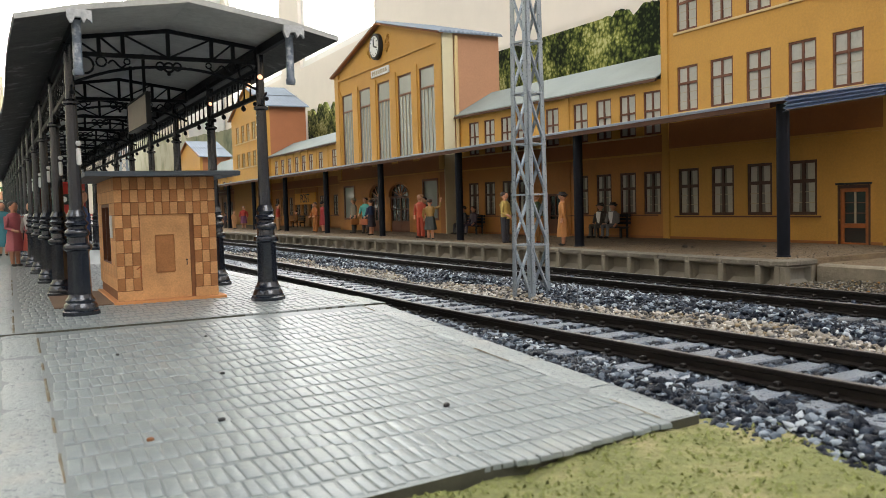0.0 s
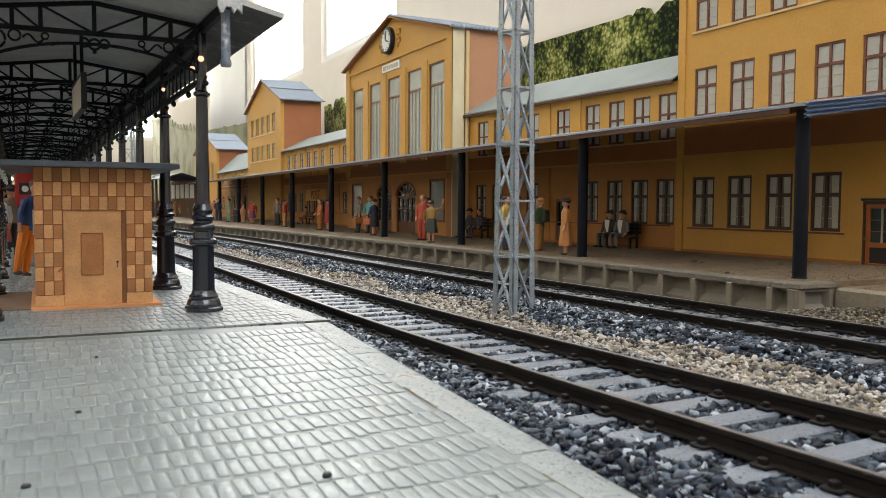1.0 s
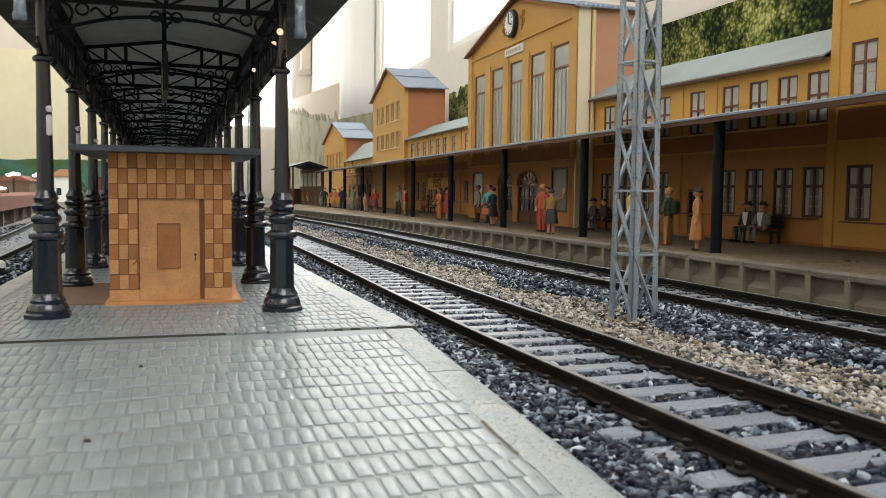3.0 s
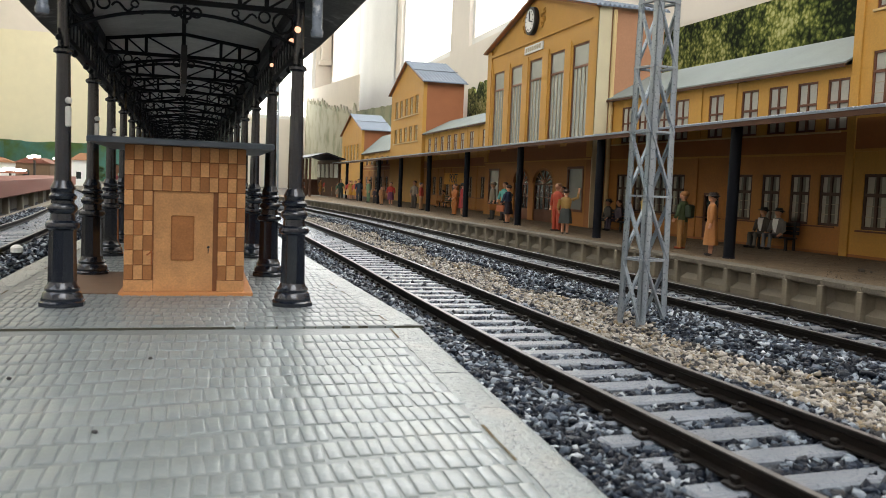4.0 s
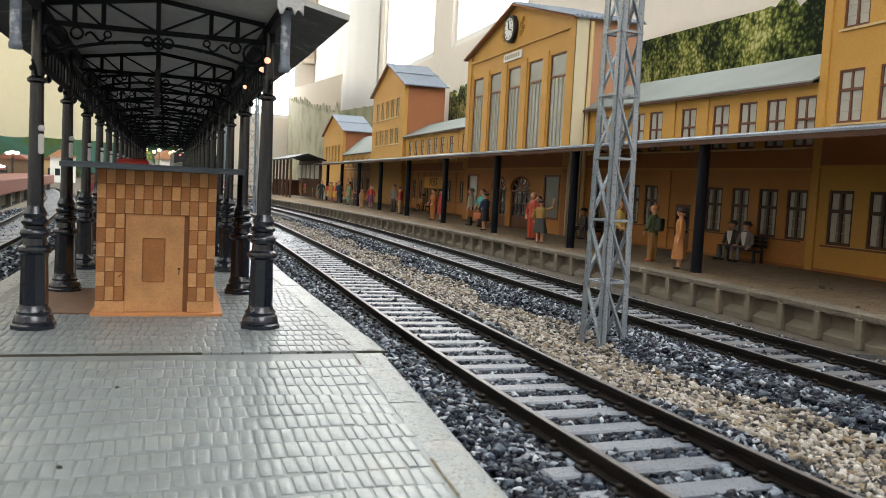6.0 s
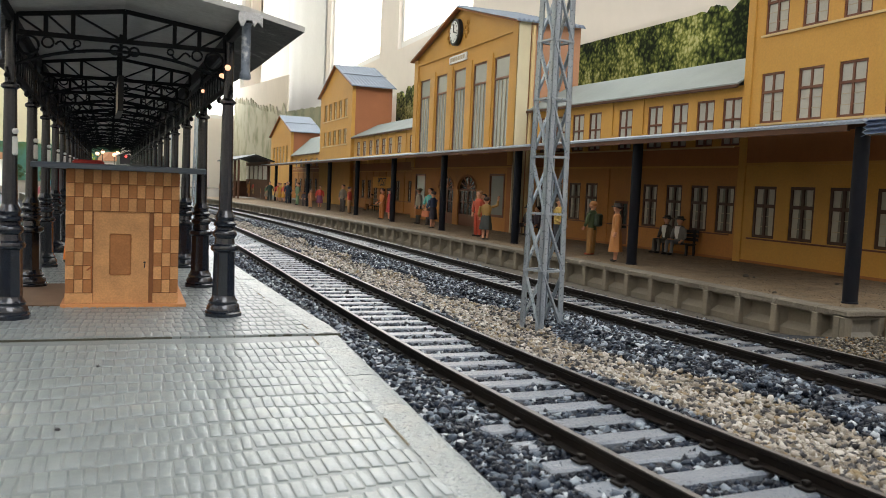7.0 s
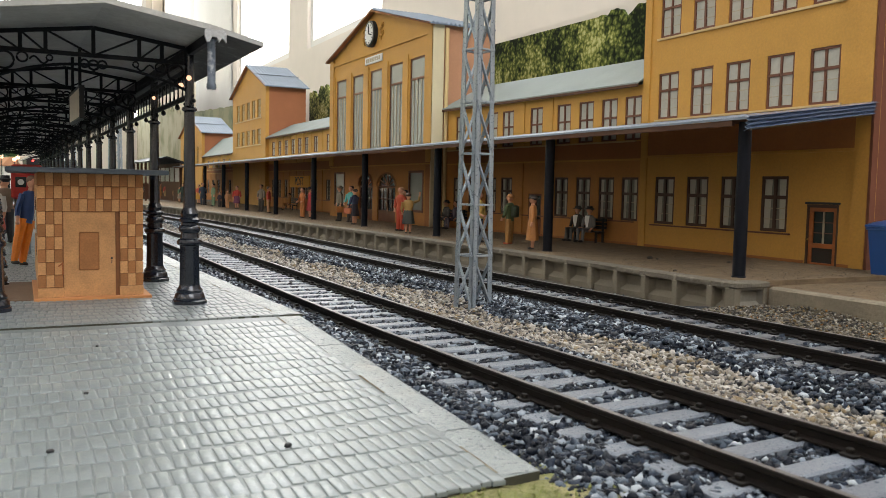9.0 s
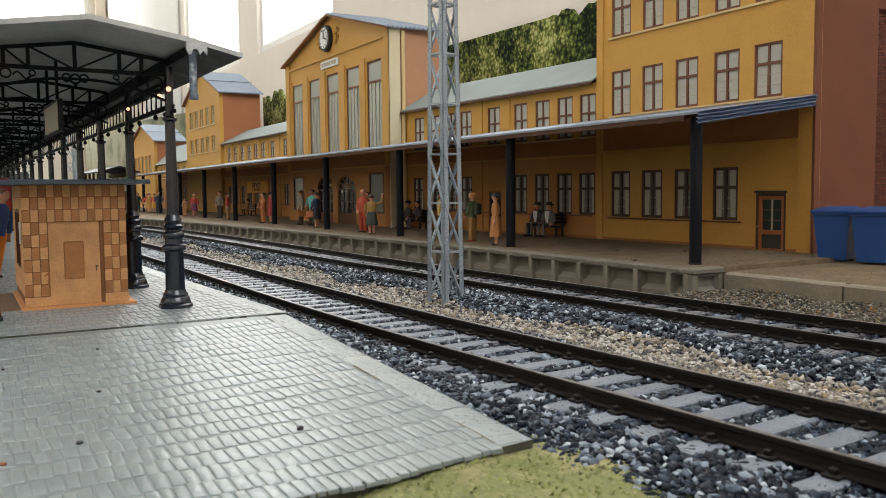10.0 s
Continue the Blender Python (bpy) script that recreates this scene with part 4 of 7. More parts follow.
        q.loft([[(g, 0, g), (w - g, 0, g), (w - g, 0, d - g), (g, 0, d - g)], [(g, -0.022, g), (w - g, -0.022, g), (w - g, -0.022, d - g), (g, -0.022, d - g)], [(g + 0.003, -0.027, g + 0.003), (w - g - 0.003, -0.027, g + 0.003), (w - g - 0.003, -0.027, d - g - 0.003), (g + 0.003, -0.027, d - g - 0.003)]])
        return q.mesh(name)
    light, dark = tile(M["mdf"], tw, th), tile(M["mdf_dark"], tw, th)
    for i in range(13):
        for j in range(9):
            z = h - 0.005 - (j + 1) * th
            x = x0 - ox + i * tw
            if 0.53 < x + tw / 2 < 1.54 and z < 1.65:
                continue
            part("tile", dark if (i + j) % 2 == 0 else light, body, at=(x, y0 - oy + 0.03, z))
    # plain skirting under the tiles
    part("skirting_board", Build().use(M["mdf"]).box(x0 - ox, 0.525, 0.048, 0.07, 0.06, h - 9 * th - 0.012), k)
    part("skirting_board", Build().use(M["mdf"]).box(1.545, x1 - ox, 0.048, 0.07, 0.06, h - 9 * th - 0.012), k)
    for i in range(22):
        for j in range(9):
            z = h - 0.005 - (j + 1) * th
            y = y0 - oy + 0.05 + i * tw
            if 0.95 < y + tw / 2 < 2.65 and 0.66 < z + th / 2 < 2.0:
                continue
            part("tile", light, body, at=(x0 - ox + 0.03, y + tw, z), turn=(0, 0, -90))
    # door
    d = Build().use(M["mdf"]).box(0.53, 1.47, 0.10, 0.16, 0.06, 1.715)
    door = part("door", d, k, "plain tan board door with a darker panel")
    part("door_panel", Build().use(M["mdf_dark"]).box(0.80, 1.17, 0.088, 0.10, 0.57, 1.32, 0.02), door, "darker engraved panel")
    part("keyhole", Build().use(M["black"]).ball((1.40, 0.098, 0.80), 0.022, 8, 6).box(1.392, 1.408, 0.09, 0.1, 0.70, 0.77), door, "small black keyhole")
    # shadow line right of the door, modelled as a dark strip
    part("door_post", Build().use(M["scorch"]).box(1.475, 1.538, 0.085, 0.2, 0.06, 1.715), k, "dark strip as the shadow line beside the door")
    part("lintel", Build().use(M["scorch"]).box(0.53, 1.54, 0.075, 0.129, 1.716, 1.728), k, "burnt lintel edge")
    part("hook", Build().use(M["doorwood"]).box(0.495, 0.52, 0.0, 0.05, 0.50, 0.72).tube([(0.43, 0.0, 0.66), (0.48, -0.01, 0.70), (0.51, 0.0, 0.74)], 0.014), k, "small brown wooden hook")
    # side window and notice
    w = Build().use(M["frame"])
    for (a0, a1, c0, c1) in ((1.0, 1.06, 0.7, 1.95), (2.54, 2.6, 0.7, 1.95), (1.77, 1.83, 0.76, 1.89), (1.06, 2.54, 0.7, 0.76), (1.06, 2.54, 1.89, 1.95)):
        w.box(0.08, 0.14, a0, a1, c0, c1)
    win = part("window", w, k, "dark framed side window")
    part("pane", Build().use(M["darkglass"]).box(0.15, 0.16, 1.0, 2.6, 0.7, 1.95), win)
    part("notice", Build().use(M["paper"]).box(0.050, 0.066, 0.42, 0.78, 1.28, 1.72), k, "small off-white paper notice")
    r = Build().use(M["slate"])
    r.loft([[(-0.45, -0.38, h), (2.42, -0.38, h), (2.42, 3.75, h), (-0.45, 3.75, h)], [(-0.45, -0.38, h + 0.075), (2.42, -0.38, h + 0.075), (2.42, 3.75, h + 0.075), (-0.45, 3.75, h + 0.075)], [(-0.42, -0.35, h + 0.095), (2.39, -0.35, h + 0.095), (2.39, 3.72, h + 0.095), (-0.42, 3.72, h + 0.095)]])
    part("roof", r, k, "flat slate-grey roof slab")
    return k


build_kiosk()

# ---------------------------------------------------------------- platform canopy
CX = lambda y: 2.44 - 0.021 * (y - 15.1)         # its centre line
COLS = [15.1 + 4.08 * k for k in range(17)]
HALF = 1.68


def column_mesh():
    b = Build().use(M["iron"])
    b.lathe([(0.33, 0.0), (0.33, 0.06), (0.30, 0.085), (0.30, 0.12)], 8, turn=math.pi / 8)
    b.lathe([(0.29, 0.12), (0.27, 0.19), (0.24, 0.22), (0.25, 0.26), (0.21, 0.31), (0.195, 0.36)], 16)
    b.lathe([(0.20, 0.36), (0.187, 1.08), (0.195, 1.12)], 16, turn=math.pi / 16, flute=0.12)
    b.lathe([(0.19, 1.12), (0.232, 1.15), (0.24, 1.19), (0.225, 1.23), (0.175, 1.26), (0.165, 1.36), (0.20, 1.40), (0.21, 1.44), (0.195, 1.48), (0.16, 1.51), (0.16, 1.55), (0.19, 1.58), (0.195, 1.62), (0.155, 1.66), (0.155, 1.70), (0.175, 1.73), (0.15, 1.78), (0.122, 1.84)], 16)
    b.lathe([(0.116, 1.84), (0.096, 3.66)], 16)
    b.lathe([(0.096, 3.66), (0.14, 3.69), (0.14, 3.73), (0.082, 3.77), (0.080, 4.75)], 14)
    return b.mesh("shaft")


def bracket_mesh():
    """Scrolled brackets that spring from the column head to both sides."""
    b = Build().use(M["iron_dry"])
    for s in (-1, 1):
        b.tube([(0, s * 0.1, 3.74), (0, s * 0.15, 3.84), (0, s * 0.27, 3.90), (0, s * 0.42, 3.95)], 0.022)
        b.ring((0, s * 0.19, 3.82), 0.045, 0.013, "x")
        b.ball((0, s * 0.42, 3.84), 0.045, 8, 6)
    return b.mesh("bracket")


def valance_mesh(length):
    """Pierced iron valance between two columns: two rails, upright pickets with gaps, drop knobs."""
    b = Build().use(M["iron_dry"])
    b.box(-0.028, 0.028, 0, length, 3.91, 4.00)
    b.box(-0.03, 0.03, 0, length, 4.42, 4.50)
    n = 9
    for k in range(n):
        y = length * (k + 0.5) / n
        b.prism([(y - 0.05, 4.0), (y + 0.05, 4.0), (y + 0.022, 4.10), (y + 0.018, 4.30), (y + 0.07, 4.44), (y - 0.07, 4.44), (y - 0.018, 4.30), (y - 0.022, 4.10)], "x", -0.011, 0.011)
        b.ring((0, y + length / n / 2, 4.36), 0.055, 0.010, "x", 10, 4)
    for y in (length * 0.3, length * 0.7):
        b.lathe([(0.015, 3.78), (0.05, 3.81), (0.05, 3.85), (0.02, 3.9)], 8, (0, y, 0))
    b.box(-0.03, 0.03, 0, length, 4.62, 4.72)
    return b.mesh("valance")


def truss_mesh():
    """Roof truss: top chords to the ridge, straight lower chord, posts, braces, and an arched scroll band below."""
    b = Build().use(M["iron_dry"])
    w = HALF - 0.08
    top = lambda x: 5.06 - 0.135 * abs(x)
    low = 4.57
    b.beam((-w, 0, top(w)), (0, 0, top(0)), 0.06, 0.07)
    b.beam((0, 0, top(0)), (w, 0, top(w)), 0.06, 0.07)
    b.beam((-w, 0, low), (w, 0, low), 0.06, 0.075)
    xs = [-w, -1.18, -0.78, 0, 0.78, 1.18, w]
    for k, x in enumerate(xs):
        b.beam((x, 0, low), (x, 0, top(x)), 0.065)
    for a, c in ((0, 1), (1, 2), (2, 3)):
        b.beam((xs[a], 0, top(xs[a])), (xs[c], 0, low), 0.035)
        b.beam((-xs[a], 0, top(xs[a])), (-xs[c], 0, low), 0.035)
    arch = [(x, 0, 4.40 - 0.33 * (abs(x) / w) ** 2.2) for x in [w * (k / 12 - 1) for k in range(25)]]
    b.tube(arch, 0.028, 5)
    for s in (-1, 1):
        b.ring((s * (w - 0.17), 0, 4.38), 0.15, 0.022, seg=16)
        b.ring((s * (w - 0.45), 0, 4.45), 0.085, 0.018)
        pts = [(s * (w - 0.56 - 0.30 * t), 0, 4.42 + 0.06 * math.sin(6.3 * t)) for t in [q / 8 for q in range(9)]]
        b.tube(pts, 0.018, 5)
        b.ring((s * (w - 0.88), 0, 4.47), 0.05, 0.016)
        b.ball((s * 0.62, 0, 4.35), 0.03, 6, 5)
        b.ring((s * 0.15, 0, 4.42), 0.07, 0.02)
    b.ring((0, 0, 4.40), 0.085, 0.022)
    b.ball((0, 0, 4.28), 0.035, 6, 5)
    return b.mesh("truss")


def build_canopy():
    c = thing("platform_canopy", label="long dark cast-iron platform canopy with scrolled trusses and grey boarded roof", category="canopy")
    y0, y1 = 13.2, COLS[-1] + 2.0
    shaft, bracket, truss, val = column_mesh(), bracket_mesh(), truss_mesh(), valance_mesh(4.08)
    ax = math.degrees(math.atan(0.021))
    for k, y in enumerate(COLS):
        for s in (-1, 1):
            col = part("column", shaft, c, "blue-black cast-iron column with ringed foot", at=(CX(y) + s * HALF, y, 0))
            part("bracket", bracket, col)
            if s < 0 and k < 9:
                # small white patch with a round knob above it
                q = Build().use(M["chipped"])
                q.box(0.04, 0.121, -0.122, -0.06, 2.62, 2.92, 0.02)
                q.ball((0.085, -0.10, 3.0), 0.05, 8, 6)
                part("paint_chip", q, col, "small white patch on the column")
            if k < len(COLS) - 1:
                part("valance", val, c, at=(CX(y) + s * HALF, y, 0), turn=(0, 0, ax))
        if k != 1:
            part("truss", truss, c, at=(CX(y), y if k == 0 else y - 2.06, 0))
    # ridge and purlins
    b = Build().use(M["iron_dry"])
    for s in (-1, 1):
        b.beam((CX(y0) + s * HALF, y0 + 0.1, 4.80), (CX(y1) + s * HALF, y1, 4.80), 0.09, 0.16)
    part("purlin", b, c)
    # roof boards, slightly uneven, in two slopes
    for s in (-1, 1):
        r = Build().use(M["ceiling_grey"])
        n = 36
        v, f = [], []
        for k in range(n + 1):
            y = y0 + (y1 - y0) * k / n
            wob = 0.012 * math.sin(k * 1.7)
            ex = 2.56 + 0.03 * math.sin(k * 0.9)
            v += [(CX(y), y, 5.16 + wob), (CX(y) + s * HALF, y, 4.90 + wob), (CX(y) + s * ex, y, 4.70 + wob), (CX(y) + s * (ex + 0.01), y, 4.78 + wob), (CX(y) + s * HALF, y, 4.99 + wob), (CX(y), y, 5.25 + wob)]
        for k in range(n):
            for i in range(6):
                a, d = 6 * k + i, 6 * k + (i + 1) % 6
                f.append((a, d, d + 6, a + 6))
        f += [tuple(range(6)), tuple(6 * n + i for i in range(6))]
        r.add(v, f)
        # the overhang past the columns is darker and mottled, the outer skin blue-black
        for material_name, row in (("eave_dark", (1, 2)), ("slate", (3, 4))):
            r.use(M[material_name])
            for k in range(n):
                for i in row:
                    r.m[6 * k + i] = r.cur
        part("roof", r, c, "grey painted boarded roof slope with dark mottled eaves")
    # downpipes at the near corners with a chipped pale gutter end
    for s in (-1, 1):
        x = CX(13.3) + s * (HALF + 0.02)
        q = Build().use(M["pipe"])
        q.lathe([(0.075, 3.92), (0.085, 3.95), (0.085, 4.0), (0.07, 4.03), (0.07, 4.72), (0.09, 4.76)], 12, (x, 13.33, 0))
        part("downpipe", q, c, "worn blue-grey downpipe stub")
        q = Build().use(M["chipped_grey"])
        rng = random.Random(51)
        low = [(x - 0.14 + 0.04 * k, 4.80 - rng.choice((0.0, 0.01, 0.03, 0.05, 0.10))) for k in range(10)]
        high = [(x + 0.22 - 0.06 * k, 4.92 - rng.uniform(0, 0.025)) for k in range(7)]
        q.prism(low + high, "y", 13.16, 13.24)
        part("gutter_end", q, c, "chipped pale gutter end")
    # lit bulbs at the column heads beside the track
    for y, z, r in ((COLS[0] - 0.16, 4.28, 0.05), (COLS[0] + 0.62, 4.22, 0.05), (COLS[1] - 0.2, 4.25, 0.04)):
        q = Build().use(M["warm"])
        q.ball((CX(y) + HALF - 0.04, y, z), r, 10, 7)
        part("bulb", q, c, "small warm glowing bulb")
    return c


build_canopy()
# sign board that hangs from the ridge
sg = thing("hanging_sign", 2.33, 18.45, 0, 92, "long blank cream sign board hanging from two iron rods", "sign")
part("board", Build().use(M["board_cream"]).box(-1.15, 1.15, -0.04, 0.04, 3.62, 4.22, 0.015), sg)
part("frame", Build().use(M["black"]).box(-1.19, 1.19, -0.05, 0.05, 3.585, 3.618).box(-1.19, 1.19, -0.05, 0.05, 4.222, 4.255).box(-1.19, -1.152, -0.05, 0.05, 3.618, 4.222).box(1.152, 1.19, -0.05, 0.05, 3.618, 4.222), sg, "black frame")
for x in (-0.8, 0.8):
    part("rod", Build().use(M["iron_dry"]).beam((x, 0, 4.25), (x, 0, 5.07), 0.06), sg)

# ---------------------------------------------------------------- station platform
P2 = [(-30, 19.6), (0, 18.4), (14, 17.95), (26, 17.9), (40, 17.35), (52, 16.6), (66, 15.5), (84, 13.8), (112, 9.6)]
XE2 = lambda y: curve_at(P2, y)
P2END = 14.75
strip = strip_bed("platform_station", lambda y: XE2(y) + 0.24, lambda y: 33.0 if y < 24 else 30.0, P2END, 112, 1.5, 0.0, M["pave2"], "brown gritty station platform", thick=0.86)
strip_bed("pavement_south", lambda y: XE2(y) + 1.42, lambda y: 42.0, -20, P2END - 0.05, 2.0, -0.14, M["pave2"], "brown gritty yard paving beside the station", thick=0.72)


def fascia():
    """Concrete platform wall: coping, upright posts and recessed panels."""
    w = thing("platform_wall", label="weathered concrete platform wall with posts and recessed panels", kind="structure")
    y = P2END
    k = 0
    post = Build().use(M["concrete"]).box(-0.13, 0.13, -0.10, 0.10, -0.86, -0.14, 0.02).mesh("wall_post")
    while y < 100:
        step = 0.65 if k == 0 else 1.34
        a = math.degrees(math.atan2(-(XE2(y + step) - XE2(y)), step))
        part("wall_post", post, w, at=(XE2(y), y, 0), turn=(0, 0, a))
        q = Build().use(M["concrete"])
        e0, e1 = XE2(y), XE2(y + step)
        # recessed panel with a sloped sill
        m0, m1 = 0.10, 0.10 + 0.09 * min(1.0, step)
        q.add([(e0 + 0.02, y + m0, -0.86), (e1 + 0.02, y + step - m0, -0.86), (e1 + 0.02, y + step - m0, -0.70), (e0 + 0.02, y + m0, -0.70),
               (e0 + 0.20, y + m1, -0.53), (e1 + 0.20, y + step - m1, -0.53), (e1 + 0.20, y + step - m1, -0.24), (e0 + 0.20, y + m1, -0.24),
               (e0 + 0.02, y + m0, -0.20), (e1 + 0.02, y + step - m0, -0.20), (e0 + 0.02, y + m0, -0.14), (e1 + 0.02, y + step - m0, -0.14)],
              [(0, 1, 2, 3), (3, 2, 5, 4), (4, 5, 6, 7), (7, 6, 9, 8), (3, 4, 7, 8), (5, 2, 9, 6), (8, 9, 11, 10)])
        part("wall_panel", q, w)
        c = Build().use(M["coping_worn"])
        jag, jag2 = 0.03 * noise.noise(Vector((y, 1, 0))), 0.03 * noise.noise(Vector((y, 5, 0)))
        c.loft([[(e0 - 0.11, y - 0.05 + 0.01, -0.14), (e0 + 0.42, y - 0.05 + 0.01, -0.14), (e1 + 0.42, y + step - 0.06, -0.14), (e1 - 0.11, y + step - 0.06, -0.14)],
                [(e0 - 0.11 + jag, y - 0.05 + 0.01, -0.02), (e0 + 0.42, y - 0.05 + 0.01, -0.01), (e1 + 0.42, y + step - 0.06, -0.01), (e1 - 0.11 + jag2, y + step - 0.06, -0.02)],
                [(e0 - 0.05 + jag, y - 0.03, 0.012), (e0 + 0.42, y - 0.03, 0.006), (e1 + 0.42, y + step - 0.07, 0.006), (e1 - 0.05 + jag2, y + step - 0.07, 0.012)]])
        part("coping_stone", c, w)
        y += step
        k += 1
    # end wall of the platform, with one recessed panel of its own
    e, y = XE2(P2END), P2END - 0.10
    part("wall_post", Build().use(M["concrete"]).box(e - 0.13, e + 0.12, y - 0.15, y, -0.86, -0.14, 0.02), w)
    part("wall_post", Build().use(M["concrete"]).box(e + 0.93, e + 1.10, y - 0.15, y, -0.86, -0.14, 0.02), w)
    q = Build().use(M["concrete_in"])
    q.add([(e + 0.12, y - 0.12, -0.86), (e + 0.93, y - 0.12, -0.86), (e + 0.93, y - 0.12, -0.66), (e + 0.12, y - 0.12, -0.66),
           (e + 0.17, y + 0.04, -0.52), (e + 0.88, y + 0.04, -0.52), (e + 0.88, y + 0.04, -0.24), (e + 0.17, y + 0.04, -0.24),
           (e + 0.12, y - 0.12, -0.20), (e + 0.93, y - 0.12, -0.20), (e + 0.12, y - 0.12, -0.14), (e + 0.93, y - 0.12, -0.14)],
          [(0, 1, 2, 3), (3, 2, 5, 4), (4, 5, 6, 7), (7, 6, 9, 8), (3, 4, 7, 8), (5, 2, 9, 6), (8, 9, 11, 10)])
    part("wall_panel", q, w)
    part("coping_stone", Build().use(M["coping_worn"]).box(e - 0.12, e + 1.13, y - 0.20, y + 0.35, -0.14, 0.014, 0.03), w)
    # rough stone kerb of the yard
    rng = random.Random(31)
    y = P2END - 0.3
    while y > -18:
        l = rng.uniform(3.6, 5.6)
        e = XE2(y)
        q = Build().use(M["kerb"]).box(e + 1.02 + rng.uniform(0, 0.03), e + 1.44, y - l + 0.012, y, -0.86, -0.12 + rng.uniform(-0.02, 0.02), 0.05)
        part("kerb_stone", q, w)
        y -= l


fascia()
for k, (x, y, r) in enumerate(((20.9, 21.4, 0.09), (21.0, 21.15, 0.05), (22.6, 19.4, 0.06), (18.6, 17.6, 0.05), (20.4, 17.0, 0.04))):
    thing("pebble", x, y, 0.0, 50 * k, "small brown pebble lying on the station platform", "pebble", "pebbles on the station platform", build=Build().use(M["earth"]).ball((0, 0, r * 0.5), r, 7, 5, (1.3, 0.9, 0.7)))

# ---------------------------------------------------------------- station buildings
FX = 25.35                                         # street front of the wings


def window_meshes(w, h, frame_t=0.075, transom=0.62, fine=True, pane="pane", wood="frame"):
    """Meshes of one casement window, seen from -x: frame with mullion and transom, panes, curtains. Origin at its lower left outside corner."""
    f = Build().use(M[wood])
    t = frame_t
    for (a0, a1, c0, c1) in ((0, t, 0, h), (w - t, w, 0, h), (t, w - t, 0, t), (t, w - t, h - t, h), (w / 2 - t * 0.55, w / 2 + t * 0.55, t, h - t)):
        f.box(0.03, 0.12, a0, a1, c0, c1)
    zt = h * transom
    f.box(0.015, 0.11, t, w / 2 - t * 0.55, zt - t * 0.6, zt + t * 0.6)
    f.box(0.015, 0.11, w / 2 + t * 0.55, w - t, zt - t * 0.6, zt + t * 0.6)
    g = None
    if fine:
        one = Build().use(M["bar"]).box(0.06, 0.09, 0, w / 2 - t * 1.55, -0.014, 0.014).mesh("glazing_bar")
        g = [(one, (0, a, z)) for z in (zt * 0.36, zt * 0.68) for a in (t, w / 2 + t * 0.55)]
    p = Build().use(M[pane]).box(0.085, 0.10, t, w - t, t, h - t)
    return f.mesh("window"), g, p.mesh("pane")


def curtain_mesh(w, h, cover=1.0):
    """Two net curtains gathered to the sides."""
    b = Build().use(M["curtain"])
    for s in (0, 1):
        n = 10
        v, f = [], []
        for k in range(n + 1):
            u = k / n
            yt = 0.09 + (w * 0.42 * cover) * u
            yb = 0.09 + (w * 0.34 * cover) * u
            if s:
                yt, yb = w - yt, w - yb
            x = 0.078 + 0.006 * math.sin(k * 2.4)
            v += [(x, yb, 0.09), (x, yt, h - 0.09)]
        for k in range(n):
            f.append((2 * k, 2 * k + 2, 2 * k + 3, 2 * k + 1))
        b.add(v, f)
    return b.mesh("curtain")


FX0 = 0.0


def arch_fill(b, x0, x1, y0, y1, spring, top):
    """The spandrels that turn a rectangular opening into an arched one."""
    n = 14
    r, c = (y1 - y0) / 2, (y0 + y1) / 2
    rise = top - spring
    for k in range(n):
        a0, a1 = math.pi * k / n, math.pi * (k + 1) / n
        p0, p1 = (c - r * math.cos(a0), spring + rise * math.sin(a0)), (c - r * math.cos(a1), spring + rise * math.sin(a1))
        b.prism([p0, p1, (p1[0], top + 0.001), (p0[0], top + 0.001)], "x", x0, x1)


def corner_house():
    """Tall ochre corner house at the near end of the station."""
    y0, y1, top, back = 16.33, 27.36, 13.6, 28.45
    h = thing("corner_house", FX, 0, 0, label="tall ochre plastered station house with brown casement windows", category="house")
    cols = [25.82, 23.92, 22.05, 20.07, 18.22]
    holes = []
    for k, y in enumerate(cols):
        if k < 4:
            holes.append((y - 0.6, y + 0.6, 1.02, 3.0))
        holes += [(y - 0.6, y + 0.6, 5.42, 7.32), (y - 0.6, y + 0.6, 8.80, 10.70)]
    holes.append((17.38, 18.64, -0.01, 2.04))
    b = Build().use(M["ochre"])
    holed_wall(b, "y", 0.0, 0.35, y0, y1, -0.02, top, holes)
    part("wall", b, h, "ochre plaster front")
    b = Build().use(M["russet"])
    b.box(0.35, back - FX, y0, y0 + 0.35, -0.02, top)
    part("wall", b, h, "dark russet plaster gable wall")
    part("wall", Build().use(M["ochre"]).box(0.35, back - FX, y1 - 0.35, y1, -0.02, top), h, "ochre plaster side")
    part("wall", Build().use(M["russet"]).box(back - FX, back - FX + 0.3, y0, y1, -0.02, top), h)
    # added sheet behind the windows: the darkness of the rooms as its colour
    part("core", Build().use(M["dark"]).box(0.6, 0.8, y0 + 0.35, y1 - 0.35, 0.0, top - 0.1), h, "black sheet standing in for unlit rooms")
    # raised pilasters, bands, sills
    t = Build().use(M["ochre"])
    t.box(-0.07, -0.002, y1 - 0.42, y1 - 0.02, -0.02, top)
    part("pilaster", t, h)
    part("pilaster", Build().use(M["ochre"]).box(-0.07, -0.002, y0 + 0.02, y0 + 0.55, -0.02, top), h)
    part("pilaster", Build().use(M["russet"]).box(-0.07, 0.20, y0 - 0.10, y0 - 0.002, -0.02, top), h, "dark russet corner strip")
    part("cornice_band", Build().use(M["ochre"]).box(-0.09, -0.002, y0 + 0.56, y1 - 0.43, 3.80, 3.89), h)
    # wall strip darkened by colour where the canopy shades it
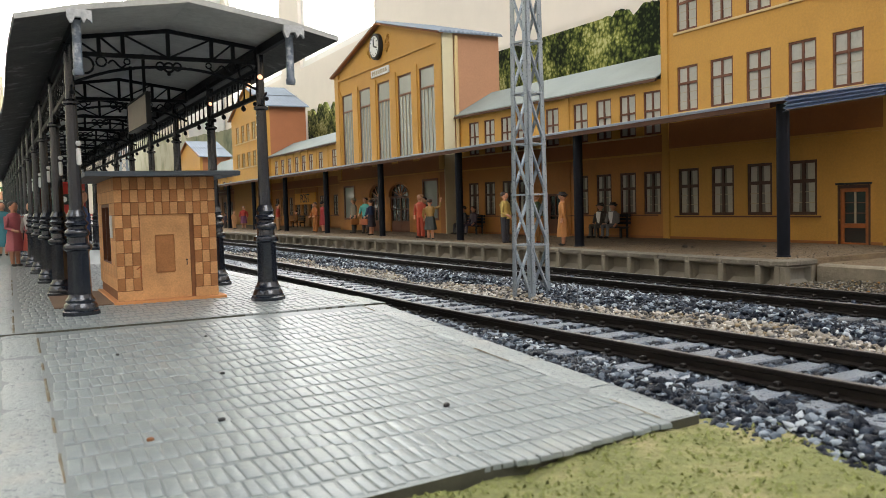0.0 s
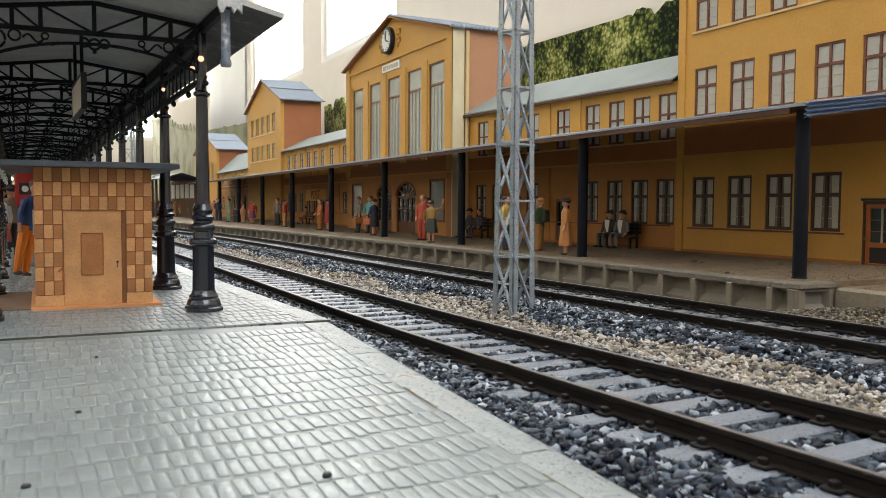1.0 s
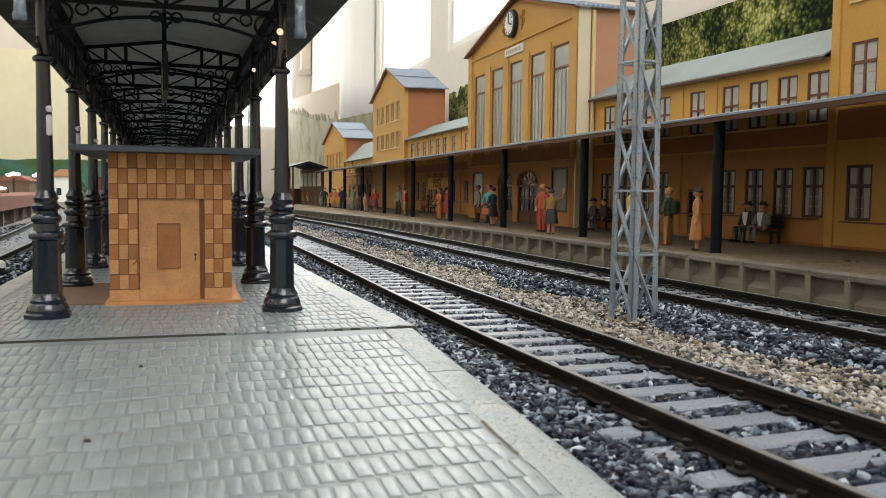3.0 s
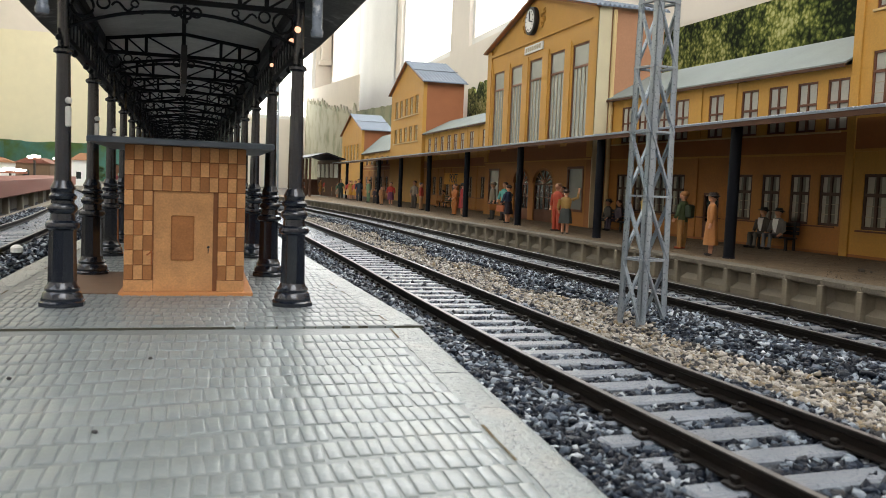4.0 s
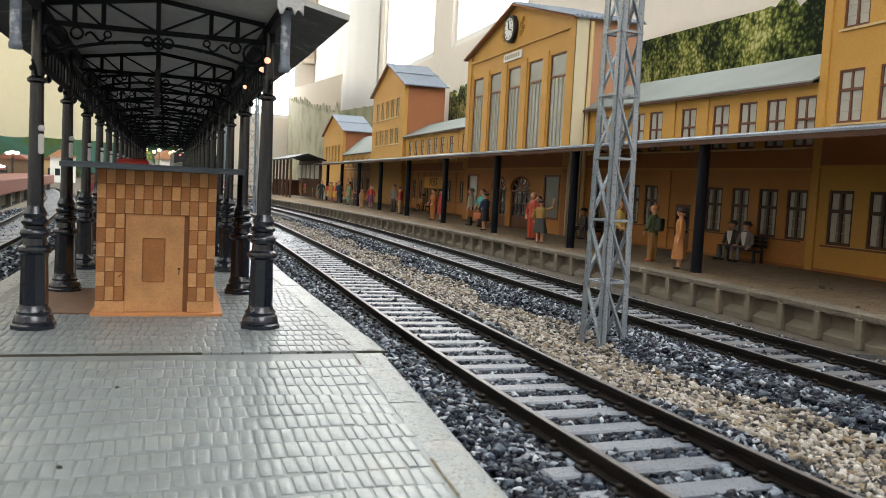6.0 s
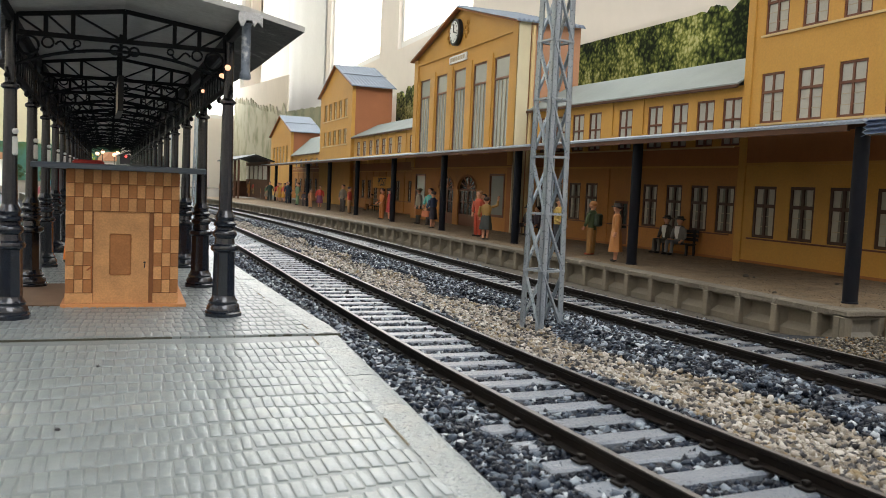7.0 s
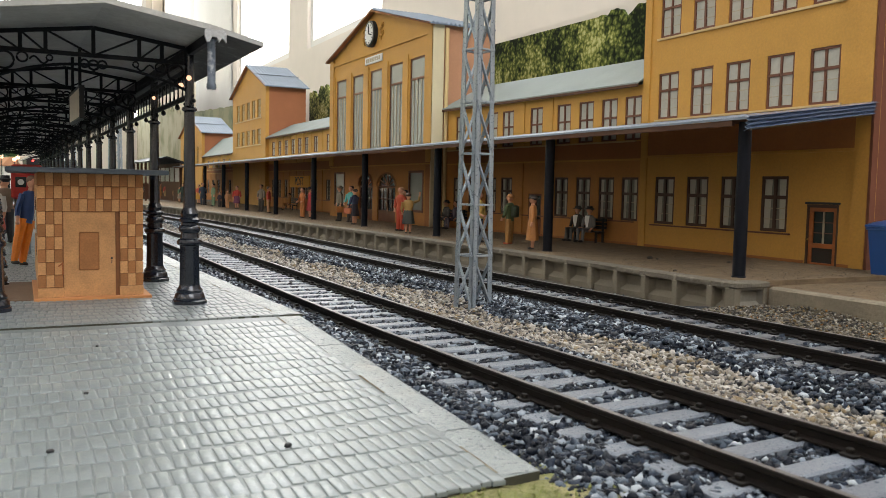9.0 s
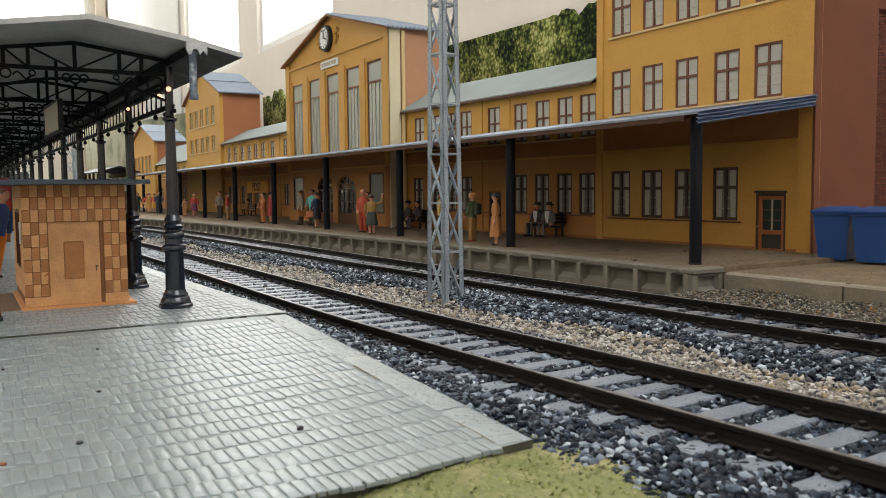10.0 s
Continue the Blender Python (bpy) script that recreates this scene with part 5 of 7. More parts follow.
    part("cornice_band", Build().use(M["umber"]).box(-0.03, -0.002, y0 + 0.56, y1 - 0.43, 3.91, 5.0), h, "umber band painted as canopy shade")
    part("sill", Build().use(M["frame"]).box(-0.09, -0.002, 19.3, 26.6, 0.93, 0.99), h, "dark continuous sill")
    part("sill", Build().use(M["ochre_pale"]).box(-0.07, -0.002, 17.5, 26.55, 5.33, 5.40), h)
    part("sill", Build().use(M["ochre_pale"]).box(-0.08, -0.002, 17.5, 26.55, 8.70, 8.78), h)
    part("plinth", Build().use(M["umber"]).box(-0.05, -0.002, y0 + 0.1, 17.34, -0.02, 0.10).box(-0.05, -0.002, 18.68, y1 - 0.43, -0.02, 0.10), h)
    # lower frames darker and curtains narrower, to imitate the shade under the canopy
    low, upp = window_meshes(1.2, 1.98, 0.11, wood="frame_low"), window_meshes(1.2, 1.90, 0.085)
    cl, cu = curtain_mesh(1.2, 1.98, 0.7), curtain_mesh(1.2, 1.90)
    for k, y in enumerate(cols):
        for z, ms, cm in ((1.02, low, cl), (5.42, upp, cu), (8.80, upp, cu)):
            if z < 2 and k == 4:
                continue
            o = part("window", ms[0], h, "red-brown wooden casement window with net curtains", at=(0.0, y - 0.6, z))
            for one, spot in ms[1]:
                part("glazing_bar", one, o, at=spot)
            part("pane", ms[2], o)
            part("curtain", cm, o, "white net curtain")
    # door with a glazed upper half
    d = Build().use(M["frame_low"])
    for (a0, a1, c0, c1) in ((17.38, 17.46, 0, 2.04), (18.56, 18.64, 0, 2.04), (17.46, 18.56, 1.93, 2.04)):
        d.box(0.0, 0.16, a0, a1, c0, c1)
    door = part("door", d, h, "wooden door with orange-brown leaf and six glass lights")
    q = Build().use(M["doorwood"])
    for (a0, a1, c0, c1) in ((17.46, 17.60, 0, 1.93), (18.43, 18.56, 0, 1.93), (17.60, 18.43, 1.80, 1.93), (17.60, 18.43, 0.56, 0.72), (17.60, 18.43, 0.0, 0.06)):
        q.box(0.04, 0.14, a0, a1, c0, c1, 0.008)
    part("door_leaf", q, door, "varnished orange-brown door leaf")
    part("pane", Build().use(M["darkglass"]).box(0.12, 0.135, 17.60, 18.43, 0.72, 1.80), door, "dark glass")
    part("glazing_bar", Build().use(M["bar"]).box(0.07, 0.118, 17.99, 18.04, 0.72, 1.80), door, "cream glazing bar")
    for z in (1.06, 1.42):
        for a0, a1 in ((17.60, 17.985), (18.045, 18.43)):
            part("glazing_bar", Build().use(M["frame"]).box(0.09, 0.118, a0, a1, z, z + 0.025), door, "thin brown glazing bar")
    part("door_panel", Build().use(M["dark"]).box(0.09, 0.13, 17.60, 18.43, 0.06, 0.56), door, "black lower panel")
    part("lintel", Build().use(M["black"]).box(-0.05, 0.05, 17.33, 18.69, 2.045, 2.12), h, "dark lintel over the door")
    part("handle", Build().use(M["brass"]).ball((0.0, 18.56, 0.84), 0.03, 8, 6), door, "brass handle")
    part("roof", Build().use(M["slate"]).box(-0.5, back - FX + 0.5, y0 - 0.4, y1 + 0.4, top, top + 0.25, 0.05), h, "slate-grey eaves slab")
    return h


def wing(label, y0, y1, cols, front, back, eave, ridge, low, upp, width, fine=False, roofmat="tin", turn=0.0, low_cols=None, door=None):
    """Two-storey ochre wing with a sheet roof that rises to the back."""
    h = thing("station_wing", front, y0, 0, turn, label, "house")
    base, y1, y0 = y0, y1 - y0, 0.0
    cols = [y - base for y in cols]
    low_cols = cols if low_cols is None else [y - base for y in low_cols]
    holes = [(y - width / 2, y + width / 2, *low) for y in low_cols] + [(y - width / 2, y + width / 2, *upp) for y in cols]
    if door:
        door -= base
        holes.append((door - 0.55, door + 0.55, -0.01, 2.15))
    b = Build().use(M["ochre"])
    holed_wall(b, "y", 0.0, 0.3, y0, y1, 3.76, eave, [q for q in holes if q[2] > 3.76])
    part("wall", b, h, "ochre plaster front")
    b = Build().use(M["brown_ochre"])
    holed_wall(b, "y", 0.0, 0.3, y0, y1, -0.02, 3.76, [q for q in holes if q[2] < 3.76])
    part("wall", b, h, "ground floor wall in a darker brown ochre")
    part("wall", Build().use(M["terracotta"]).box(back - front - 0.3, back - front, y0, y1, -0.02, eave), h)
    # black sheet added for the look of unlit rooms
    part("core", Build().use(M["dark"]).box(0.5, 0.7, y0, y1, 0.0, eave - 0.1), h, "black sheet standing in for unlit rooms")
    part("cornice_band", Build().use(M["ochre"]).box(-0.05, -0.002, y0, y1, 3.72, 3.80), h)
    # canopy shade on the wing wall, painted as a darker band
    part("cornice_band", Build().use(M["umber"]).box(-0.03, -0.002, y0, y1, 3.81, 4.55), h, "umber band painted as canopy shade")
    part("sill", Build().use(M["ochre_pale"]).box(-0.08, -0.002, y0 + 0.3, y1 - 0.3, upp[0] - 0.09, upp[0] - 0.02), h)
    part("sill", Build().use(M["frame"]).box(-0.06, -0.002, y0 + 0.3, y1 - 0.3, low[0] - 0.07, low[0] - 0.015), h)
    part("plinth", Build().use(M["umber"]).box(-0.05, -0.002, y0, y1, -0.02, 0.10), h)
    # low windows: darker wood and less curtain stand in for canopy shade
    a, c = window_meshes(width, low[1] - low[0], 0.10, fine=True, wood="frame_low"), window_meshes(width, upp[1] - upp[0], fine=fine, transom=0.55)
    cw = {q[0]: curtain_mesh(width, q[1] - q[0], 0.5 if q is low else 0.9) for q in (low, upp)}
    for z, ms, row in ((low[0], a, low_cols), (upp[0], c, cols)):
        for y in row:
            o = part("window", ms[0], h, "red-brown wooden casement window", at=(0.0, y - width / 2, z))
            for one, spot in ms[1] or ():
                part("glazing_bar", one, o, at=spot)
            part("pane", ms[2], o)
            part("curtain", cw[z], o, "white net curtain")
    if door:
        d = Build().use(M["frame"])
        for a0, a1, c0, c1 in ((door - 0.55, door - 0.45, 0, 2.15), (door + 0.45, door + 0.55, 0, 2.15), (door - 0.45, door + 0.45, 2.03, 2.15), (door - 0.45, door + 0.45, 0, 0.85)):
            d.box(0.02, 0.14, a0, a1, c0, c1)
        d.box(0.06, 0.12, door - 0.03, door + 0.03, 0.85, 2.03)
        o = part("door", d, h, "dark red-brown wooden door")
        part("pane", Build().use(M["darkglass"]).box(0.10, 0.12, door - 0.45, door + 0.45, 0.85, 2.03), o, "dark glass")
    n = len(cols)
    for k in range(n - 1):
        if cols[k + 1] - cols[k] > 2.0:
            m = (cols[k] + cols[k + 1]) / 2
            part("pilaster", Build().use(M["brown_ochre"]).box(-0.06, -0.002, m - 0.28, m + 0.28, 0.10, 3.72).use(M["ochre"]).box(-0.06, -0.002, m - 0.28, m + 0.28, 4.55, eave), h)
    mid = (back - front)
    r = Build().use(M[roofmat])
    r.prism([(-0.35, eave), (-0.35, eave + 0.07), (mid * 0.62, ridge), (mid + 0.4, eave + 0.4), (mid + 0.4, eave), (mid * 0.62, ridge - 0.12)], "y", y0, y1)
    part("roof", r, h, "pale grey-green sheet metal roof")
    # gutter coloured dark to draw the shadow line below the eave
    part("gutter", Build().use(M["soffit"]).box(-0.40, -0.30, y0, y1, eave - 0.12, eave - 0.003), h, "gutter darkened as the shadow line under the eave")
    return h


corner_house()
wing("ochre two-storey station wing with pale sheet metal roof", 27.4, 44.2, [27.97, 29.5, 31.1, 32.75, 34.95, 37.45, 38.95, 40.6, 42.2], FX, 29.2, 7.0, 8.6, (1.06, 2.98), (4.62, 6.54), 1.04, turn=4.25, low_cols=[28.02, 29.55, 31.16, 32.8, 37.45, 38.95, 40.7, 42.37], door=34.9)


def corrugated_slope(ye, ze, yr, zr, x0, x1, n, d, thick):
    """One sheet of corrugated roof from the eave (ye, ze) to the ridge (yr, zr)."""
    v, f = [], []
    for k in range(n + 1):
        x, up = x0 + (x1 - x0) * k / n, d if k % 2 else 0.0
        v += [(x, ye, ze + thick + up), (x, yr, zr + thick + up), (x, yr, zr), (x, ye, ze)]
    for k in range(n):
        p, q = 4 * k, 4 * k + 4
        f += [(p, p + 1, q + 1, q), (p + 1, p + 2, q + 2, q + 1), (p + 2, p + 3, q + 3, q + 2), (p + 3, p, q, q + 3)]
    f += [(0, 3, 2, 1), (4 * n, 4 * n + 1, 4 * n + 2, 4 * n + 3)]
    b = Build().use(M["roof_sheet"])
    b.add(v, f)
    return b


def hall():
    """The gabled station hall with tall windows, a clock and arched doors."""
    x, y0, y1, eave, apex, back = 23.2, 43.8, 62.2, 12.05, 14.42, 26.8
    ym = (y0 + y1) / 2
    h = thing("station_hall", x, 0, 0, label="gabled ochre station hall with tall windows, clock and arched doors", category="house")
    wins = [(58.75, 60.95), (55.25, 57.4), (51.8, 53.95), (48.35, 50.5), (45.05, 47.2)]
    holes = [(a, c, 4.9, 10.4) for a, c in wins]
    doors = [(53.2, 55.9, -0.01, 3.25), (49.2, 52.3, -0.01, 3.25)]
    sides = [(58.9, 61.2, 0.8, 3.4), (44.9, 47.1, 0.8, 3.4)]
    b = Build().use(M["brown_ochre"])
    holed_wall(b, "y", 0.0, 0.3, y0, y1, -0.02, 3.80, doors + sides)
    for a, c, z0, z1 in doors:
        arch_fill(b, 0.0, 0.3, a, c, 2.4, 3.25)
    part("wall", b, h, "ground floor wall in a darker brown ochre")
    b = Build().use(M["ochre"])
    holed_wall(b, "y", 0.0, 0.3, y0, y1, 3.80, eave, holes)
    b.prism([(y0, eave), (y1, eave), (ym, apex)], "x", 0.0, 0.3)
    part("wall", b, h, "ochre plaster gable front")
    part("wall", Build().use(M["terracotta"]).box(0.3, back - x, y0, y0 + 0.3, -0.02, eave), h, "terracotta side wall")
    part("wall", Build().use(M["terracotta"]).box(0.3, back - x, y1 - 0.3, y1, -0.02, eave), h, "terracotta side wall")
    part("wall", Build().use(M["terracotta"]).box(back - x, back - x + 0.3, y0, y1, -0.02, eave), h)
    # unlit hall drawn as a black sheet behind the windows
    part("core", Build().use(M["dark"]).box(0.7, 0.9, y0 + 0.3, y1 - 0.3, 0, eave), h, "black sheet standing in for unlit rooms")
    part("pilaster", Build().use(M["strip_pale"]).box(-0.12, 0.62, y0 - 0.12, y0 - 0.002, -0.02, eave), h, "pale corner strip")
    part("pilaster", Build().use(M["ochre"]).box(-0.12, -0.002, y0 - 0.1, y0 + 0.7, 3.9, eave), h)
    part("pilaster", Build().use(M["ochre"]).box(-0.12, -0.002, y1 - 0.8, y1, 3.9, eave), h)
    for a, c in ((61.0, 61.4), (57.45, 58.7), (54.0, 55.2), (50.55, 51.75), (47.25, 48.3)):
        part("pilaster", Build().use(M["ochre"]).box(-0.08, -0.002, a + 0.12, c - 0.12, 4.6, 10.7), h)
    part("cornice_band", Build().use(M["ochre"]).box(-0.10, -0.002, y0 + 0.7, y1 - 0.8, 11.55, 11.75), h)
    # shade below the canopy roof painted on as an umber band
    part("cornice_band", Build().use(M["umber"]).box(-0.04, -0.002, y0, y1, 3.85, 4.85), h, "umber band painted as canopy shade")
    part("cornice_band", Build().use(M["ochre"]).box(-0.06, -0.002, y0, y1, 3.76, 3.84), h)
    # shaded corner of the hall front, painted darker
    part("cornice_band", Build().use(M["umber"]).box(-0.03, -0.002, y0, 44.6, 0, 3.75), h, "umber corner painted as canopy shade")
    for a, c in wins:
        w = c - a
        f = Build().use(M["frame"])
        f.box(0.05, 0.12, a, a + 0.09, 4.9, 10.4).box(0.05, 0.12, c - 0.09, c, 4.9, 10.4).box(0.05, 0.12, a + 0.09, c - 0.09, 10.3, 10.4).box(0.04, 0.12, a + 0.09, c - 0.09, 9.03, 9.16)
        o = part("window", f, h, "tall brown-framed hall window")
        part("pane", Build().use(M["pane_grey"]).box(0.10, 0.12, a + 0.09, c - 0.09, 4.9, 10.3), o, "grey milky pane")
        for k in range(1, 4):
            q = a + w * k / 4
            part("glazing_bar", Build().use(M["bar"]).box(0.06, 0.095, q - 0.03, q + 0.03, 4.9, 9.03), o, "thin pale glazing bar")
    for a, c, z0, z1 in sides:
        f = Build().use(M["frame"])
        f.box(-0.03, 0.10, a, a + 0.14, z0, z1).box(-0.03, 0.10, c - 0.14, c, z0, z1).box(-0.03, 0.10, a + 0.14, c - 0.14, z1 - 0.14, z1).box(-0.03, 0.10, a + 0.14, c - 0.14, z0, z0 + 0.14)
        o = part("window", f, h, "brown framed ground-floor window")
        part("pane", Build().use(M["pane_grey"]).box(0.06, 0.08, a + 0.14, c - 0.14, z0 + 0.14, z1 - 0.14), o)
    for a, c, z0, z1 in doors:
        d = Build().use(M["frame"])
        m = (a + c) / 2
        for (q0, q1, c0, c1) in ((a, a + 0.12, 0, 2.4), (c - 0.12, c, 0, 2.4), (m - 0.08, m + 0.08, 0, 2.28), (a + 0.12, c - 0.12, 2.28, 2.4)):
            d.box(0.08, 0.18, q0, q1, c0, c1)
        o = part("door", d, h, "brown double door under a fanlight")
        for s, e in ((a + 0.12, m - 0.08), (m + 0.08, c - 0.12)):
            lf = Build().use(M["frame"]).box(0.09, 0.17, s, e, 0, 0.75)
            lf.box(0.10, 0.16, (s + e) / 2 - 0.035, (s + e) / 2 + 0.035, 0.75, 2.28)
            lf.box(0.10, 0.155, s, (s + e) / 2 - 0.035, 1.5, 1.56)
            lf.box(0.10, 0.155, (s + e) / 2 + 0.035, e, 1.5, 1.56)
            part("door_leaf", lf, o)
        for k in range(1, 6):
            ang = math.pi * k / 6
            part("glazing_bar", Build().use(M["doorwood"]).beam((0.12, m, 2.42), (0.12, m - (c - a) / 2 * math.cos(ang), 2.4 + 0.83 * math.sin(ang)), 0.06), o)
        part("pane", Build().use(M["darkglass"]).box(0.13, 0.14, a, c, 0.75, 3.25), o, "dark glass")
        f = Build().use(M["umber"])
        pts = [(-0.02, m - ((c - a) / 2 + 0.06) * math.cos(math.pi * k / 16), 2.4 + 0.90 * math.sin(math.pi * k / 16)) for k in range(17)]
        f.tube(pts, 0.07, 5)
        part("door_surround", f, h, "dark arched surround")
    # clock in the gable
    ck = Build().use(M["black"])
    ck.lathe([(0.86, -0.32), (0.90, -0.30), (0.90, -0.02), (0.86, 0.0)], 28, (0, 53.5, 12.90), "x")
    clock = part("clock", ck, h, "round black-rimmed white clock")
    part("dial", Build().use(M["white"]).lathe([(0.72, -0.345), (0.72, -0.322)], 28, (0, 53.5, 12.90), "x"), clock, "white dial")
    hd = Build().use(M["black"])
    hd.beam((-0.36, 53.5, 12.90), (-0.36, 53.5, 13.45), 0.07).beam((-0.36, 53.5, 12.90), (-0.36, 52.95, 12.75), 0.08)
    for k in range(12):
        a = math.pi * k / 6
        hd.beam((-0.352, 53.5 + 0.56 * math.sin(a), 12.90 + 0.56 * math.cos(a)), (-0.352, 53.5 + 0.66 * math.sin(a), 12.90 + 0.66 * math.cos(a)), 0.04)
    part("pointer", hd, clock, "black pointers and hour marks")
    # plaster scrolls beside the clock
    for s in (-1, 1):
        q = Build().use(M["ochre"])
        for k in range(4):
            q.ring((-0.04, 53.5 + s * (1.45 + 0.28 * (k % 2)), 12.5 + 0.26 * k), 0.17, 0.05, "x", 10, 5)
        part("ornament", q, h, "small plaster scroll")
    # board with a row of bars
    nb = part("name_board", Build().use(M["white"]).box(-0.10, -0.02, 51.65, 54.75, 10.88, 11.38), h, "white name board")
    q = Build().use(M["bar"])
    y = 54.55
    for w in (0.30, 0.22, 0.26, 0.24, 0.22, 0.22, 0.24, 0.26):
        q.box(-0.112, -0.102, y - w, y, 11.0, 11.27)
        y -= w + 0.09
    part("lettering", q, nb, "row of dark bars")
    # roof with corrugated slopes
    for s in (-1, 1):
        ye = ym + s * (y1 - y0 + 0.7) / 2
        ze = eave - (apex - eave) * 0.35 / ((y1 - y0) / 2)
        r = corrugated_slope(ye, ze, ym, apex + 0.02, -0.4, back - x + 0.4, 30, 0.13, 0.05)
        part("roof", r, h, "blue-grey corrugated roof slope")
    t = Build().use(M["umber"])
    for s in (-1, 1):
        t.beam((-0.25, ym, apex - 0.02), (-0.25, ym + s * (y1 - y0 + 0.5) / 2, eave - 0.06), 0.3, 0.14)
    part("verge_board", t, h, "dark verge board")
    part("downpipe", Build().use(M["ochre_pale"]).lathe([(0.12, 0), (0.12, eave - 0.2)], 8, (0.80, y0 - 0.16, 0)), h, "pale downpipe")
    return h


hall()
wing("long ochre station wing past the hall with grey sheet roof", 62.22, 88.9, [64.5, 66.6, 69.0, 72.6, 75.4, 77.6, 79.8, 82.2, 84.6, 87.0], FX, 29.6, 7.4, 9.0, (1.1, 2.9), (5.4, 6.9), 1.15)


def tower(label, y0, y1, eave, apex, rows, n):
    x, back = 25.1, 29.2
    ym = (y0 + y1) / 2
    h = thing("station_tower", x, 0, 0, label=label, category="house")
    ys = [y0 + (y1 - y0) * (0.20 + 0.62 * k / (n - 1)) for k in range(n)]
    w = 1.5
    holes = [(y - w / 2, y + w / 2, a, c) for y in ys for a, c in rows]
    b = Build().use(M["ochre"])
    holed_wall(b, "y", 0, 0.3, y0, y1, -0.02, eave, holes)
    b.prism([(y0, eave), (y1, eave), (ym, apex)], "x", 0, 0.3)
    part("wall", b, h, "ochre plaster gable front")
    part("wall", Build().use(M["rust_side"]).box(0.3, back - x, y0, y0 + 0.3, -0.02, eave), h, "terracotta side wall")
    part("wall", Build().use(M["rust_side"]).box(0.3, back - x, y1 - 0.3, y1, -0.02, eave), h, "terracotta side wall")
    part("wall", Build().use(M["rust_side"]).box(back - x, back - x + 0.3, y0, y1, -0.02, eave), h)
    # black sheet in place of the tower's dark rooms
    part("core", Build().use(M["dark"]).box(0.6, 0.8, y0 + 0.3, y1 - 0.3, 0, eave), h, "black sheet standing in for unlit rooms")
    for a, c in rows:
        ms = window_meshes(w, c - a, 0.07, fine=False, pane="pane_pale", wood="ochre_shadow")
        for y in ys:
            o = part("window", ms[0], h, "small brown window", at=(0.05, y - w / 2, a))
            part("pane", ms[2], o)
        part("sill", Build().use(M["ochre_pale"]).box(-0.1, -0.002, ys[0] - 1.2, ys[-1] + 1.2, a - 0.15, a - 0.03), h)
    part("pilaster", Build().use(M["ochre"]).box(-0.1, -0.002, y0, y0 + 1.2, -0.02, eave), h)
    for s in (-1, 1):
        ye, ze = ym + s * ((y1 - y0) / 2 + 0.7), eave - 0.2
        r = corrugated_slope(ye, ze, ym, apex + 0.02, -0.35, back - x + 0.55, 26, 0.08, 0.08)
        part("ridge_strap", Build().use(M["slate"]).beam((-0.4, (ye + ym) / 2, (ze + apex) / 2 + 0.2), (back - x + 0.6, (ye + ym) / 2, (ze + apex) / 2 + 0.2), 0.12, 0.05), h, "dark strap across the roof")
        part("roof", r, h, "blue-grey corrugated roof slope")
    t = Build().use(M["umber"])
    for s in (-1, 1):
        t.beam((-0.2, ym, apex), (-0.2, ym + s * ((y1 - y0) / 2 + 0.5), eave - 0.12), 0.25, 0.2)
    part("verge_board", t, h, "dark verge board")
    return h


tower("ochre station tower with a gabled blue-grey metal roof", 89.0, 105.2, 13.1, 16.1, [(6.9, 8.6), (9.9, 11.9)], 5)
wing("low ochre station wing with grey sheet roof", 105.3, 124.8, [108, 111.5, 115, 118.5, 122], FX, 29.6, 6.2, 9.0, (1.1, 2.9), (4.3, 5.6), 1.4)
tower("small ochre gabled house at the end of the station", 125.0, 144.0, 9.9, 12.7, [(5.2, 7.9)], 5)

# ---------------------------------------------------------------- station canopy
CF, CB, CZF, CZB = 18.72, 25.2, 4.42, 5.28


def station_canopy():
    c = thing("station_canopy", label="long lean-to station canopy of corrugated metal on dark round posts", category="canopy")
    y0, y1, per = 15.25, 118.0, 0.15
    n = int((y1 - y0) / (per / 2))
    v, f = [], []
    for k in range(n + 1):
        y = y0 + (y1 - y0) * k / n
        d = 0.016 if k % 2 else -0.016
        skew = max(0.0, 0.95 * (1 - (y - y0) / 6))
        xb = CB if not (43.4 < y < 62.6) else 23.05
        zb = CZF + (CZB - CZF) * (xb - CF) / (CB - CF)
        lo = -0.07
        v += [(CF, y, CZF + d), (xb, y + skew, zb + d), (xb, y + skew, zb + lo), (CF, y, CZF + lo)]
    for k in range(n):
        a, e = 4 * k, 4 * k + 4
        f += [(a, a + 1, e + 1, e), (a + 3, a, e, e + 3), (a + 2, a + 3, e + 3, e + 2), (a + 1, a + 2, e + 2, e + 1)]
    f += [(0, 3, 2, 1), (4 * n, 4 * n + 1, 4 * n + 2, 4 * n + 3)]
    b = Build().use(M["corrugated"])
    b.add(v, f)
    b.use(M["soffit"])
    for k in range(n):
        b.m[4 * k + 2] = b.cur
    part("roof", b, c, "blue-grey corrugated roof sheet with brown soffit")
    part("fascia_board", Build().use(M["soffit"]).box(CF + 0.02, CF + 0.12, y0 + 0.5, y1, CZF - 0.22, CZF - 0.072), c, "brown fascia board")
    # corrugated end sheet that hangs over the near edge
    q = Build().use(M["blue_sheet"])
    v, f, m = [], [], 9
    for i in range(m):
        dy, dz = -0.06 - 0.13 * (i % 2) + 0.010 * i, 0.05 - 0.055 * i
        v += [(CF - 0.03, y0 + dy, CZF + dz), (CB, y0 + 0.95 + dy, CZB + dz), (CB, y0 + 0.97 + dy, CZB + dz), (CF - 0.03, y0 + 0.02 + dy, CZF + dz)]
    for i in range(m - 1):
        p, e = 4 * i, 4 * i + 4
